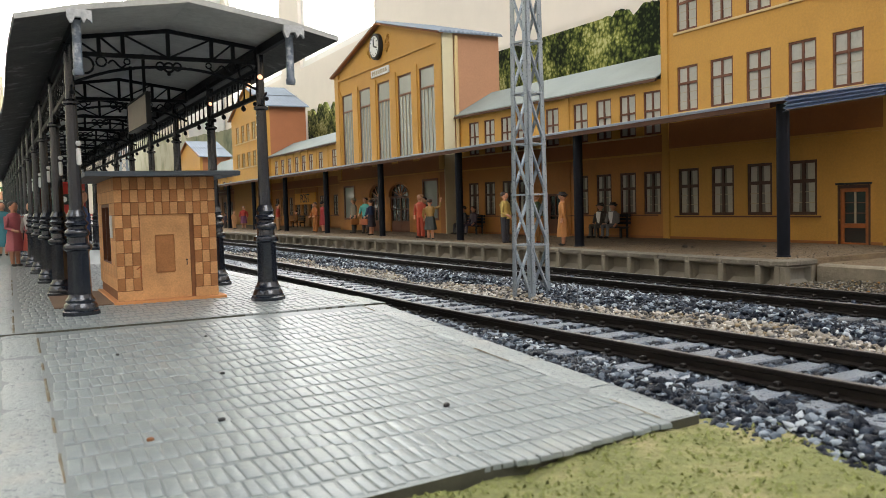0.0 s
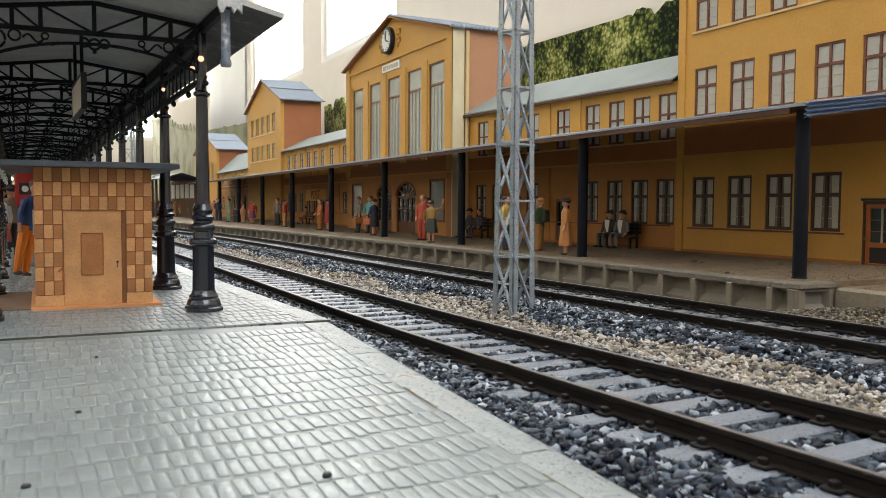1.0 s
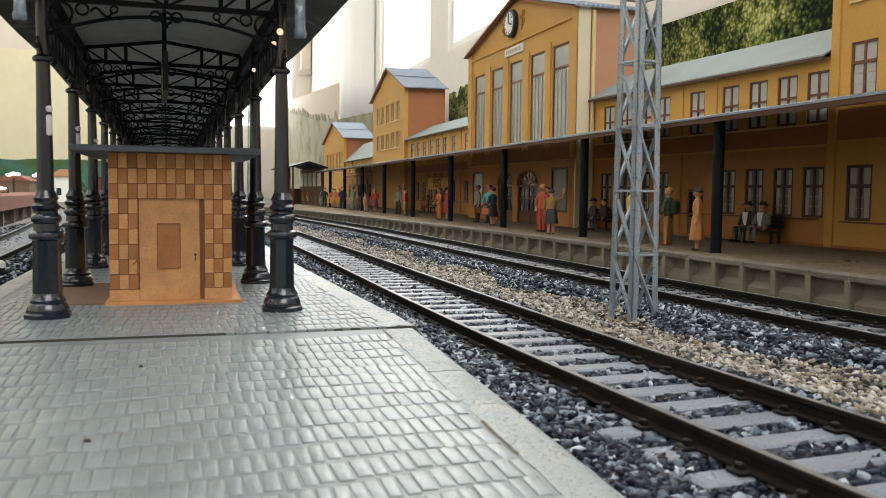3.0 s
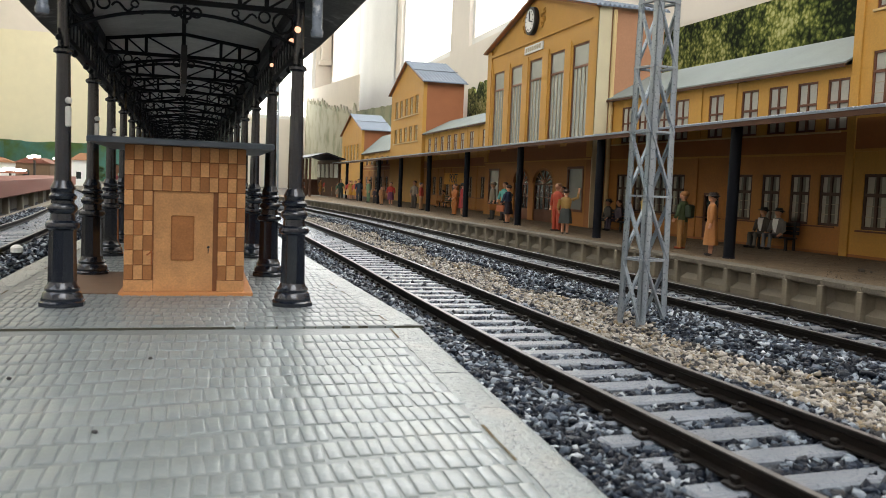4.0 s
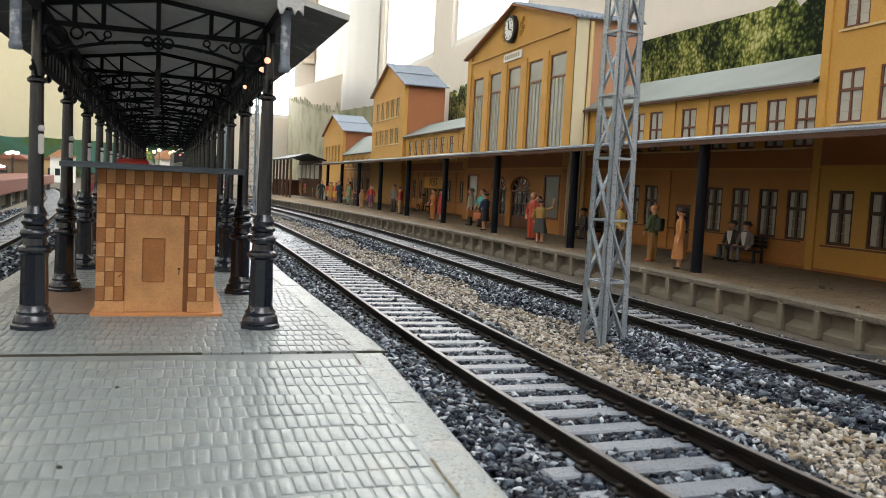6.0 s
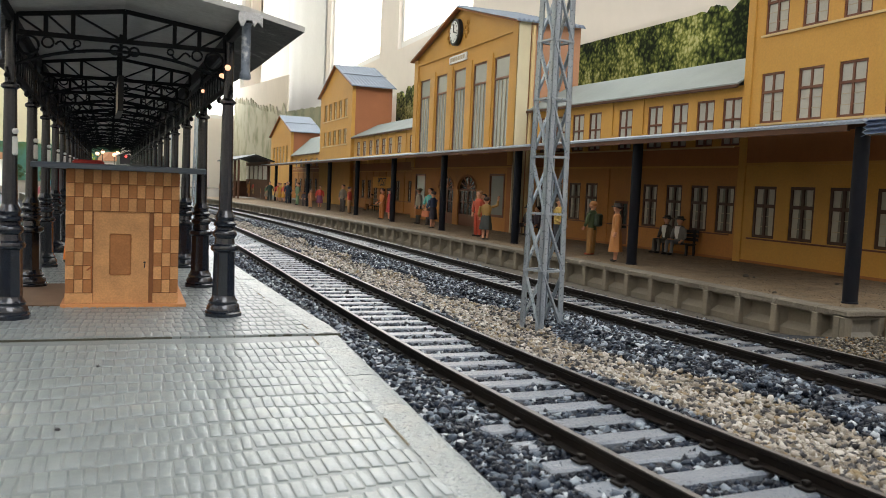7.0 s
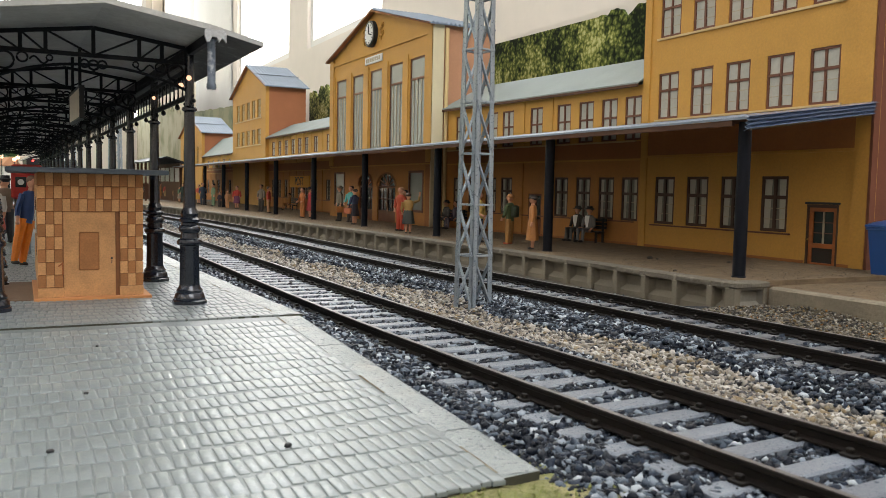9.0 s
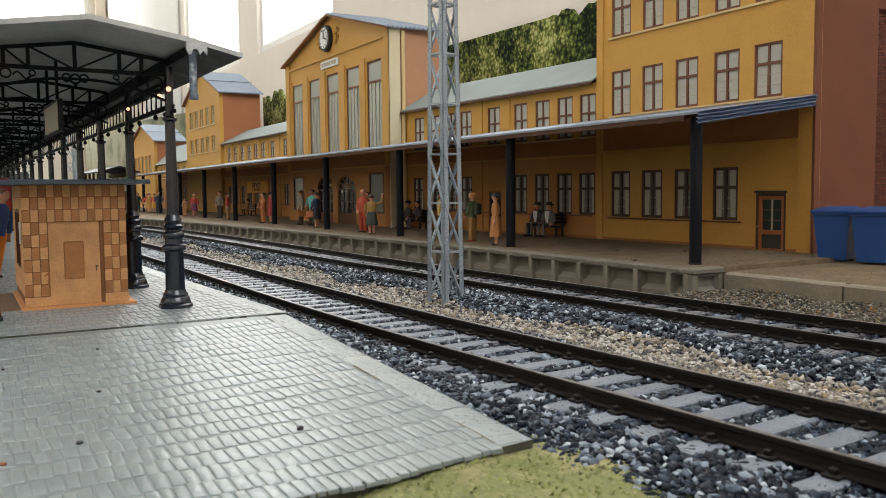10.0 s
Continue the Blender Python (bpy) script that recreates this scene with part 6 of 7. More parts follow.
        f += [(p, p + 1, e + 1, e), (p + 1, p + 2, e + 2, e + 1), (p + 2, p + 3, e + 3, e + 2), (p + 3, p, e, e + 3)]
    f += [(0, 3, 2, 1), (4 * m - 4, 4 * m - 3, 4 * m - 2, 4 * m - 1)]
    q.add(v, f)
    part("end_sheet", q, c, "dark blue corrugated end sheet")
    for k in range(10):
        y = 15.72 + 9.6 * k
        q = Build().use(M["post_blue"]).lathe([(0.20, 0.0), (0.20, 0.03), (0.18, 0.05), (0.18, CZF - 0.1)], 18)
        part("post", q, c, "blue-black round post", at=(19.22, y, 0))
        zb = CZF - 0.09 + (CZB - CZF) * 0.93
        ry = y + (1.0 if k == 0 else 0.0)
        part("rafter", Build().use(M["soffit"]).beam((19.0, ry, CZF - 0.10), (25.0 if not 43 < y < 63 else 22.9, ry, CZF - 0.10 + (CZB - CZF) * ((25.0 if not 43 < y < 63 else 22.9) - CF) / (CB - CF)), 0.14, 0.16), c)
    return c


station_canopy()
# dark shelter at the far end of the platform
sh = thing("platform_shelter", 17.0, 113, 0, 4, "dark wooden platform shelter with pale windows", "shelter")
part("roof", Build().use(M["iron_dry"]).prism([(-2.4, 4.75), (0, 5.45), (2.4, 4.75), (2.4, 4.9), (0, 5.62), (-2.4, 4.9)], "y", -6, 8), sh)
for k in range(6):
    part("post", Build().use(M["soffit"]).box(-2.1, -1.85, -5.6 + 2.5 * k, -5.35 + 2.5 * k, 0, 4.8), sh)
part("wall", Build().use(M["soffit"]).box(1.6, 1.9, -5.8, 7.8, 0, 4.8), sh, "dark brown back wall")
part("wall", Build().use(M["soffit"]).box(-1.7, 1.58, 7.5, 7.8, 0, 2.2), sh, "dark brown low end wall")
for k in range(5):
    part("pane", Build().use(M["paper"]).box(1.5, 1.59, -5.4 + 2.7 * k, -3.6 + 2.7 * k, 2.5, 4.3), sh, "pale window")

# POST sign on the wall of the wing
ps = thing("post_sign", FX - 0.14, 77.2, 0, label="yellow board lettered POST on the station wall", category="sign")
part("board", Build().use(M["yellow"]).box(0.0, 0.12, -3.2, 3.2, 2.15, 3.25, 0.02), ps)
tx = bpy.data.curves.new("lettering", "FONT")
tx.body, tx.size, tx.extrude, tx.align_x, tx.align_y = "POST", 1.15, 0.01, "CENTER", "CENTER"
tx.materials.append(M["black"])
to = new("lettering", tx)
to.parent = ps
to.matrix_basis = Matrix.Identity(4) @ pose(-0.012, 0, 2.70, 90, 0, -90)
tagged(to, "black letters")

# grit that lies on the station platform
rs = np.random.default_rng(41)
gy = 14.9 + 34 * rs.random(5200) ** 1.3
gx = np.array([XE2(y) + 0.3 for y in gy]) + (25.1 - np.array([XE2(y) + 0.3 for y in gy])) * rs.random(5200)
stone_field("platform_grit", np.stack((gx, gy, np.full(5200, 0.004)), 1), rs.uniform(0.010, 0.028, 5200), M["grit"], "brown and grey grit on the station platform", (OCT, OCT_F), flat=0.5, seed=9)
gy = 3.0 + 11.4 * rs.random(1600)
gx = np.array([XE2(y) + 1.6 for y in gy]) + 6.5 * rs.random(1600)
stone_field("platform_grit", np.stack((gx, gy, np.full(1600, -0.137)), 1), rs.uniform(0.010, 0.026, 1600), M["grit"], "brown and grey grit on the yard paving", (OCT, OCT_F), flat=0.5, seed=29)
# mixed gravel and leaf litter heaped against the kerb of the yard
rs = np.random.default_rng(43)
ly = 1.0 + 13.5 * rs.random(15000)
l0, l1 = np.array([X2(y) + 1.02 for y in ly]), np.array([XE2(y) + 1.01 for y in ly])
lu = rs.random(15000)
lx = l0 + (l1 - l0) * lu
foot = np.clip(1 - (l1 - lx) / 0.9, 0, 1)
lz = -0.47 - 0.16 * np.clip((lx - l0 - 0.7) / 0.6, 0, 1) + 0.09 * foot ** 1.4 * (1 + 0.4 * np.sin(ly * 2.1)) * (ly < 13.9) + 0.04 * rs.random(15000)
stone_field("leaf_litter", np.stack((lx, ly, lz), 1), rs.uniform(0.024, 0.052, 15000), M["litter"], "mixed gravel and rust-brown litter at the foot of the kerb", (OCT, OCT_F), flat=0.6, seed=19)

# ---------------------------------------------------------------- lattice mast between the tracks


def lattice_mast(name, label, x, y, z, base, top, height, bays, turn=0, group=""):
    m = thing(name, x, y, z, turn, label, "mast", group)
    half = lambda h: (base + (top - base) * h / height) / 2
    corners = ((-1, -1), (1, -1), (1, 1), (-1, 1))
    for sx, sy in corners:
        q = Build().use(M["steel"])
        a, e = half(0), half(height)
        w = 0.13
        for (u0, u1, v0, v1) in ((0, w, 0, 0.03), (0, 0.03, 0, w)):
            # angle iron: two flat legs that meet in the corner
            pts = []
            for (h, d) in ((0, a), (height, e)):
                pts.append([(sx * (d - u0), sy * (d - v0), h), (sx * (d - u1), sy * (d - v0), h), (sx * (d - u1), sy * (d - v1), h), (sx * (d - u0), sy * (d - v1), h)])
            q.loft(pts)
        part("leg", q, m)
    hb = height / bays
    for k in range(bays):
        h0, h1 = k * hb + 0.12, (k + 1) * hb + 0.12
        if h1 > height:
            h1 = height
        d0, d1 = half(h0) - 0.02, half(h1) - 0.02
        for f in range(4):
            (ax, ay), (bx, by) = corners[f], corners[(f + 1) % 4]
            p, r = (bx * d0, by * d0, h0), (ax * d1, ay * d1, h1)
            q = Build().use(M["steel"])
            q.beam(p, r, 0.075, 0.04)
            part("brace", q, m)
            q = Build().use(M["steel"])
            q.beam((ax * d1, ay * d1, h1), (bx * d1, by * d1, h1), 0.085, 0.04)
            part("strut", q, m)
    q = Build().use(M["concrete"]).box(-base / 2 - 0.1, base / 2 + 0.1, -base / 2 - 0.1, base / 2 + 0.1, -0.25, -0.02, 0.03)
    part("footing", q, m, "concrete footing") if z < -0.65 else None
    return m


lattice_mast("lattice_mast", "tall grey steel lattice mast standing in the gravel between tracks", 11.0, 16.25, -0.62, 0.66, 0.44, 12.2, 10, 13)
lattice_mast("lattice_mast", "distant grey steel lattice mast beside the curving tracks", 7.6, 66.5, -0.66, 0.95, 0.6, 14.0, 11, 10)
lattice_mast("lattice_mast", "distant grey steel lattice mast beside the curving tracks", 6.4, 92, -0.66, 0.95, 0.6, 14.0, 11, 10)


# ---------------------------------------------------------------- figures: painted plastic dolls, one plain mesh each


def figure(x, y, z, turn, h, top, legs, label, skirt=False, hat=None, coat=False, arm=(0.15, 0.15), seated=False, shoes=(0.02, 0.015, 0.012), hair=(0.05, 0.025, 0.015), bag=None, pack=None, bare=True, shirt=False):
    b = Build()
    u = h / 2.1
    T, L, K = cloth(*top), cloth(*legs), M["skin"]
    hipz = 1.02 * u
    dz = -0.50 * u if seated else 0.0
    hz = hipz + dz
    # legs
    if seated:
        for s in (-1, 1):
            b.use(L).tube([(s * 0.11 * u, 0.02, hz), (s * 0.13 * u, -0.45 * u, hz + 0.04 * u), (s * 0.13 * u, -0.50 * u, 0.10 * u)], 0.105 * u, 7, 0.07 * u)
            b.use(cloth(*shoes)).ball((s * 0.13 * u, -0.57 * u, 0.055 * u), 0.09 * u, 7, 5, (0.7, 1.5, 0.6))
    elif skirt or coat:
        lo = 0.36 * u if coat else 0.50 * u
        for s in (-1, 1):
            b.use(K if bare else L).tube([(s * 0.09 * u, 0, 0.08 * u), (s * 0.09 * u, 0.015 * u, 0.35 * u), (s * 0.10 * u, 0, 0.8 * u)], 0.05 * u, 7, 0.085 * u)
            b.use(cloth(*shoes)).ball((s * 0.09 * u, -0.05 * u, 0.045 * u), 0.075 * u, 7, 5, (0.65, 1.5, 0.6))
        b.use(T if coat else L)
        rings = []
        for zz, rx, ry in ((lo, 0.27, 0.21), (lo + 0.15 * u, 0.265, 0.205), (0.85 * u, 0.23, 0.17), (1.05 * u, 0.215, 0.16), (1.2 * u, 0.17, 0.125)):
            rings.append([(rx * u * (1 + 0.06 * (i % 2)) * math.cos(2 * math.pi * i / 14), ry * u * (1 + 0.06 * (i % 2)) * math.sin(2 * math.pi * i / 14), zz) for i in range(14)])
        b.loft(rings)
    else:
        for s in (-1, 1):
            b.use(L).tube([(s * 0.12 * u, -0.01, 0.07 * u), (s * 0.115 * u, 0.0, 0.5 * u), (s * 0.10 * u, 0, 1.06 * u)], 0.075 * u, 8, 0.125 * u)
            b.use(cloth(*shoes)).ball((s * 0.12 * u, -0.06 * u, 0.05 * u), 0.085 * u, 7, 5, (0.7, 1.6, 0.6))
    # trunk
    b.use(T)
    rings = []
    for zz, rx, ry in ((0.98, 0.19, 0.14), (1.10, 0.185, 0.135), (1.22, 0.175, 0.13), (1.40, 0.215, 0.145), (1.58, 0.23, 0.135), (1.68, 0.19, 0.11), (1.73, 0.08, 0.07)):
        rings.append([(rx * u * math.cos(2 * math.pi * i / 12), ry * u * math.sin(2 * math.pi * i / 12), zz * u + dz) for i in range(12)])
    b.loft(rings)
    if shirt:
        b.use(M["white"]).loft([[(-0.035 * u, -0.13 * u, 1.16 * u + dz), (0.035 * u, -0.13 * u, 1.16 * u + dz), (0.03 * u, -0.10 * u, 1.16 * u + dz), (-0.03 * u, -0.10 * u, 1.16 * u + dz)],
                                [(-0.10 * u, -0.155 * u, 1.45 * u + dz), (0.10 * u, -0.155 * u, 1.45 * u + dz), (0.09 * u, -0.10 * u, 1.45 * u + dz), (-0.09 * u, -0.10 * u, 1.45 * u + dz)],
                                [(-0.11 * u, -0.135 * u, 1.68 * u + dz), (0.11 * u, -0.135 * u, 1.68 * u + dz), (0.10 * u, -0.06 * u, 1.70 * u + dz), (-0.10 * u, -0.06 * u, 1.70 * u + dz)]])
    # arms: first number lifts the arm, a large one waves
    for s, a in ((-1, arm[0]), (1, arm[1])):
        sh = Vector((s * 0.235 * u, 0, 1.60 * u + dz))
        if a > 2:
            el, ha = sh + Vector((s * 0.22 * u, -0.04 * u, 0.10 * u)), sh + Vector((s * 0.26 * u, -0.06 * u, 0.50 * u))
        else:
            el = sh + Vector((s * 0.07 * u, -0.10 * u * a, -0.36 * u))
            ha = el + Vector((-s * 0.12 * u * a, -0.36 * u * min(a, 1), -0.34 * u * (1 - 0.8 * min(a, 1))))
        b.use(T).tube([sh, el, (el + ha) / 2], 0.075 * u, 7, 0.055 * u)
        b.use(K).tube([(el + ha) / 2, ha], 0.048 * u, 6, 0.04 * u)
        b.ball(ha, 0.055 * u, 6, 5)
        if bag and s > 0:
            b.use(cloth(*bag))
            if a <= 2:
                b.box(ha[0] - 0.06 * u, ha[0] + 0.08 * u, ha[1] - 0.22 * u, ha[1] + 0.22 * u, ha[2] - 0.42 * u, ha[2] - 0.06 * u, 0.03)
    # head
    b.use(K).tube([(0, 0, 1.70 * u + dz), (0, -0.01, 1.82 * u + dz)], 0.065 * u, 8)
    b.ball((0, -0.01, 1.93 * u + dz), 0.135 * u, 10, 8, (0.85, 0.98, 1.12))
    b.use(cloth(*(hat or hair)))
    b.ball((0, 0.025 * u, 1.985 * u + dz), 0.14 * u, 10, 7, (0.92, 0.98, 0.85))
    if hat:
        b.lathe([(0.20 * u, 1.975 * u + dz), (0.20 * u, 2.0 * u + dz), (0.12 * u, 2.02 * u + dz), (0.11 * u, 2.11 * u + dz)], 12)
    if pack:
        b.use(cloth(*pack)).box(-0.16 * u, 0.16 * u, 0.12 * u, 0.32 * u, 1.12 * u, 1.62 * u, 0.05)
    b.v = [(px * 1.16, py * 1.16, pz) for px, py, pz in b.v]
    return thing("figurine", x, y, z, turn, label, "figurine", "painted station figures", build=b)


TOP2 = 0.0
O = (0.42, 0.13, 0.025)
figure(19.16, 26.3, TOP2, -120, 2.12, (0.42, 0.17, 0.045), (0.4, 0.2, 0.1), "painted doll in a long tan coat and dark hat", coat=True, hat=(0.03, 0.02, 0.015))
figure(19.8, 29.1, TOP2, -150, 2.16, (0.055, 0.085, 0.03), (0.34, 0.17, 0.05), "painted doll in green jacket and tan shorts carrying a pack", hair=(0.4, 0.17, 0.05), pack=(0.025, 0.04, 0.02), shoes=(0.35, 0.06, 0.02), arm=(0.6, 0.4))
figure(18.95, 30.3, TOP2, 30, 2.25, (0.55, 0.38, 0.10), (0.03, 0.03, 0.04), "painted doll in yellow jacket and dark trousers", arm=(0.7, 0.3))
figure(18.73, 37.2, TOP2, 150, 2.08, (0.30, 0.17, 0.04), (0.03, 0.035, 0.03), "painted doll in olive blouse and dark skirt waving", skirt=True, arm=(3, 0.3))
figure(19.36, 39.6, TOP2, -70, 2.36, (0.40, 0.055, 0.02), (0.38, 0.05, 0.02), "painted doll in a rust red suit", arm=(0.15, 0.1), hair=(0.3, 0.15, 0.07))
figure(19.75, 39.9, TOP2, -60, 2.2, (0.05, 0.03, 0.025), (0.04, 0.03, 0.03), "painted doll in dark brown clothes", hair=(0.02, 0.01, 0.01))
figure(19.46, 46.8, TOP2, -150, 2.2, (0.025, 0.04, 0.09), (0.03, 0.025, 0.035), "painted doll in navy blouse and dark skirt", skirt=True, arm=(0.9, 0.5), bag=(0.4, 0.12, 0.05))
figure(20.49, 50.2, TOP2, -60, 2.38, (0.10, 0.42, 0.38), (0.05, 0.035, 0.03), "painted doll in turquoise shirt and brown trousers", arm=(0.5, 0.3))
figure(20.25, 51.7, TOP2, -90, 2.36, (0.20, 0.17, 0.12), (0.04, 0.035, 0.03), "painted doll in grey coat and hat with a tan suitcase", hat=(0.22, 0.18, 0.12), bag=(0.40, 0.15, 0.04))
figure(19.36, 57.1, TOP2, -80, 2.2, O, (0.36, 0.13, 0.03), "painted doll in orange-brown clothes", arm=(0.6, 0.6))
figure(19.75, 56.5, TOP2, 90, 2.25, (0.38, 0.03, 0.03), (0.35, 0.03, 0.03), "painted doll in a red dress", skirt=True, hair=(0.02, 0.012, 0.01))
# the far crowd: place, turn, height, colours of top and legs, skirt
CROWD = ((19.8, 70.5, -60, 2.35, (0.20, 0.16, 0.12), (0.05, 0.04, 0.035), False), (19.4, 66.6, 60, 2.2, (0.42, 0.05, 0.03), (0.36, 0.20, 0.10), False),
         (19.5, 78.4, -20, 2.15, (0.50, 0.05, 0.03), (0.16, 0.04, 0.09), True), (18.8, 79.3, 30, 1.75, (0.52, 0.26, 0.12), (0.5, 0.26, 0.12), False),
         (19.2, 84.7, -60, 1.5, (0.06, 0.04, 0.05), (0.05, 0.04, 0.04), False), (18.85, 86.1, -80, 2.35, (0.16, 0.24, 0.13), (0.15, 0.23, 0.13), False),
         (18.9, 92.0, 10, 2.4, (0.03, 0.05, 0.08), (0.03, 0.04, 0.06), False), (19.2, 96.0, -40, 2.2, (0.55, 0.10, 0.05), (0.55, 0.26, 0.03), True),
         (18.9, 96.9, 20, 2.2, (0.5, 0.30, 0.06), (0.52, 0.26, 0.03), True), (18.95, 98.9, 0, 2.2, (0.50, 0.07, 0.05), (0.5, 0.35, 0.15), True),
         (18.6, 102.6, 0, 2.3, (0.02, 0.045, 0.035), (0.02, 0.03, 0.03), False), (18.45, 104.4, 50, 1.9, (0.14, 0.22, 0.12), (0.3, 0.25, 0.2), True),
         (18.9, 111.0, 30, 1.7, (0.36, 0.20, 0.10), (0.2, 0.2, 0.2), False), (18.6, 115.5, -30, 2.3, (0.48, 0.07, 0.05), (0.34, 0.22, 0.10), True),
         (18.2, 118.0, 40, 2.3, (0.55, 0.28, 0.10), (0.5, 0.24, 0.06), True), (15.6, 118.0, 0, 2.3, (0.12, 0.11, 0.11), (0.06, 0.05, 0.05), False), (14.8, 121, 0, 2.2, (0.30, 0.22, 0.18), (0.1, 0.06, 0.05), True))
for x, y, t, h, a, c, sk in CROWD:
    figure(x, y, TOP2, t, h, a, c, "small painted doll waiting on the station platform", skirt=sk)


def bench(x, y, z, turn, length=2.6):
    q = thing("bench", x, y, z, turn, "black slatted bench against the station wall", "bench", "station benches")
    for k in range(3):
        part("slat", Build().use(M["bench"]).box(-length / 2, length / 2, -0.42 + 0.16 * k, -0.29 + 0.16 * k, 0.47, 0.52), q)
    for k in range(3):
        part("slat", Build().use(M["bench"]).box(-length / 2, length / 2, 0.08, 0.12, 0.62 + 0.17 * k, 0.75 + 0.17 * k), q)
    for s in (-1, 1):
        part("support", Build().use(M["black"]).box(s * length * 0.42 - 0.05, s * length * 0.42 + 0.05, -0.40, -0.32, 0, 0.47).box(s * length * 0.42 - 0.05, s * length * 0.42 + 0.05, 0.02, 0.08, 0, 1.12).box(s * length * 0.42 - 0.05, s * length * 0.42 + 0.05, -0.40, 0.08, 0.42, 0.47), q)


bench(24.72, 30.2, TOP2, -83, 2.2)
figure(24.45, 30.65, TOP2, -80, 2.15, (0.05, 0.04, 0.03), (0.09, 0.085, 0.07), "seated painted doll in brown jacket, white shirt and black hat", seated=True, shirt=True, hat=(0.02, 0.018, 0.015), arm=(0.5, 0.5))
figure(24.5, 29.8, TOP2, -80, 2.15, (0.17, 0.16, 0.15), (0.13, 0.13, 0.14), "seated painted doll in grey suit, white shirt and black hat", seated=True, shirt=True, hat=(0.02, 0.018, 0.015), arm=(0.5, 0.5))
bench(23.75, 41.9, TOP2, -86)
figure(23.5, 42.3, TOP2, -90, 2.15, (0.06, 0.05, 0.045), (0.10, 0.09, 0.09), "seated painted doll in dark clothes", seated=True, hat=(0.03, 0.025, 0.02), arm=(0.5, 0.5))
figure(23.55, 41.2, TOP2, -90, 2.15, (0.05, 0.03, 0.05), (0.06, 0.04, 0.06), "seated painted doll in plum clothes", seated=True, arm=(0.5, 0.5))
bench(24.2, 75.8, TOP2, -90)
figure(23.9, 76.0, TOP2, -90, 2.1, (0.36, 0.15, 0.04), (0.3, 0.12, 0.03), "seated painted doll in orange clothes", seated=True, arm=(0.5, 0.5))

# on the island platform
leaning = figure(1.12, 23.9, 0, 10, 2.5, (0.025, 0.06, 0.19), (0.80, 0.21, 0.01), "painted doll in blue shirt and bright orange trousers", arm=(0.15, 0.1), hair=(0.16, 0.08, 0.04))
leaning.matrix_basis = pose(1.12 * S, 23.9 * S, 0, 0, 13, 40) @ Matrix.Diagonal((0.78 * S, 0.9 * S, S, 1))
figure(0.72, 32.8, 0, 200, 2.45, (0.24, 0.17, 0.12), (0.07, 0.075, 0.08), "painted doll in brown jacket and cap", hat=(0.02, 0.02, 0.025), arm=(0.4, 0.3))
figure(-0.16, 32.1, 0, 40, 2.3, (0.48, 0.13, 0.15), (0.46, 0.13, 0.14), "painted doll in a pink dress", skirt=True, hair=(0.03, 0.015, 0.012), arm=(0.8, 0.6))
figure(-0.59, 41.8, 0, 0, 2.45, (0.05, 0.22, 0.27), (0.05, 0.12, 0.16), "painted doll in teal coat", coat=True, arm=(0.5, 0.3))
figure(0.40, 32.0, 0, -30, 2.25, (0.60, 0.56, 0.52), (0.5, 0.10, 0.07), "painted doll in white blouse and red skirt", skirt=True, hair=(0.35, 0.2, 0.08))
figure(0.55, 39.0, 0, 60, 2.35, (0.06, 0.09, 0.2), (0.03, 0.03, 0.05), "painted doll in blue jacket", arm=(0.4, 0.4))
figure(0.1, 44.0, 0, 20, 2.35, (0.5, 0.05, 0.04), (0.08, 0.06, 0.05), "painted doll in red jacket", arm=(0.4, 0.4))

vm = thing("ticket_machine", 1.40, 27.6, 0, 0, "red wall-box ticket machine on a grey post", "ticket machine")
part("post", Build().use(M["steel"]).box(-0.09, 0.09, -0.02, 0.16, 0.0, 1.72, 0.02), vm, "grey post")
part("case", Build().use(M["red"]).box(-0.44, 0.44, -0.30, 0.30, 1.72, 2.78, 0.06), vm)
part("window", Build().use(M["darkglass"]).box(-0.32, -0.02, -0.325, -0.302, 2.08, 2.40), vm, "small dark display window")
part("label_plate", Build().use(M["white"]).lathe([(0.09, -0.01), (0.09, 0.01)], 14, (-0.17, -0.337, 2.24), "y"), vm, "small white disc")

# ---------------------------------------------------------------- wheeled bins and the brick house at the yard


def bin_thing(x, y, turn):
    q = thing("wheelie_bin", x, y, -0.14, turn, "blue plastic wheelie bin with closed lid", "bin", "bins in the yard")
    b = Build().use(M["blue"])
    b.loft([[(-0.42, -0.44, 0.08), (0.42, -0.44, 0.08), (0.42, 0.44, 0.08), (-0.42, 0.44, 0.08)], [(-0.54, -0.58, 1.48), (0.54, -0.58, 1.48), (0.54, 0.58, 1.48), (-0.54, 0.58, 1.48)]])
    body = part("body", b, q)
    part("rim", Build().use(M["blue"]).box(-0.59, 0.59, -0.62, 0.62, 1.48, 1.57, 0.02), q)
    b = Build().use(M["blue"])
    b.loft([[(-0.61, -0.66, 1.575), (0.61, -0.66, 1.575), (0.61, 0.64, 1.575), (-0.61, 0.64, 1.575)], [(-0.61, -0.66, 1.63), (0.61, -0.66, 1.63), (0.61, 0.64, 1.66), (-0.61, 0.64, 1.66)], [(-0.45, -0.42, 1.71), (0.45, -0.42, 1.71), (0.45, 0.55, 1.76), (-0.45, 0.55, 1.76)]])
    part("lid", b, q)
    for s in (-1, 1):
        part("wheel", Build().use(M["black"]).lathe([(0.14, -0.05), (0.16, -0.03), (0.16, 0.03), (0.14, 0.05)], 14, (s * 0.36, 0.40, 0.16), "x"), q, "black wheel")
    part("handle", Build().use(M["blue"]).tube([(-0.4, 0.68, 1.50), (0.4, 0.68, 1.50)], 0.04), q)
    return q


bin_thing(24.7, 14.95, -72)
bin_thing(24.75, 13.62, -78)
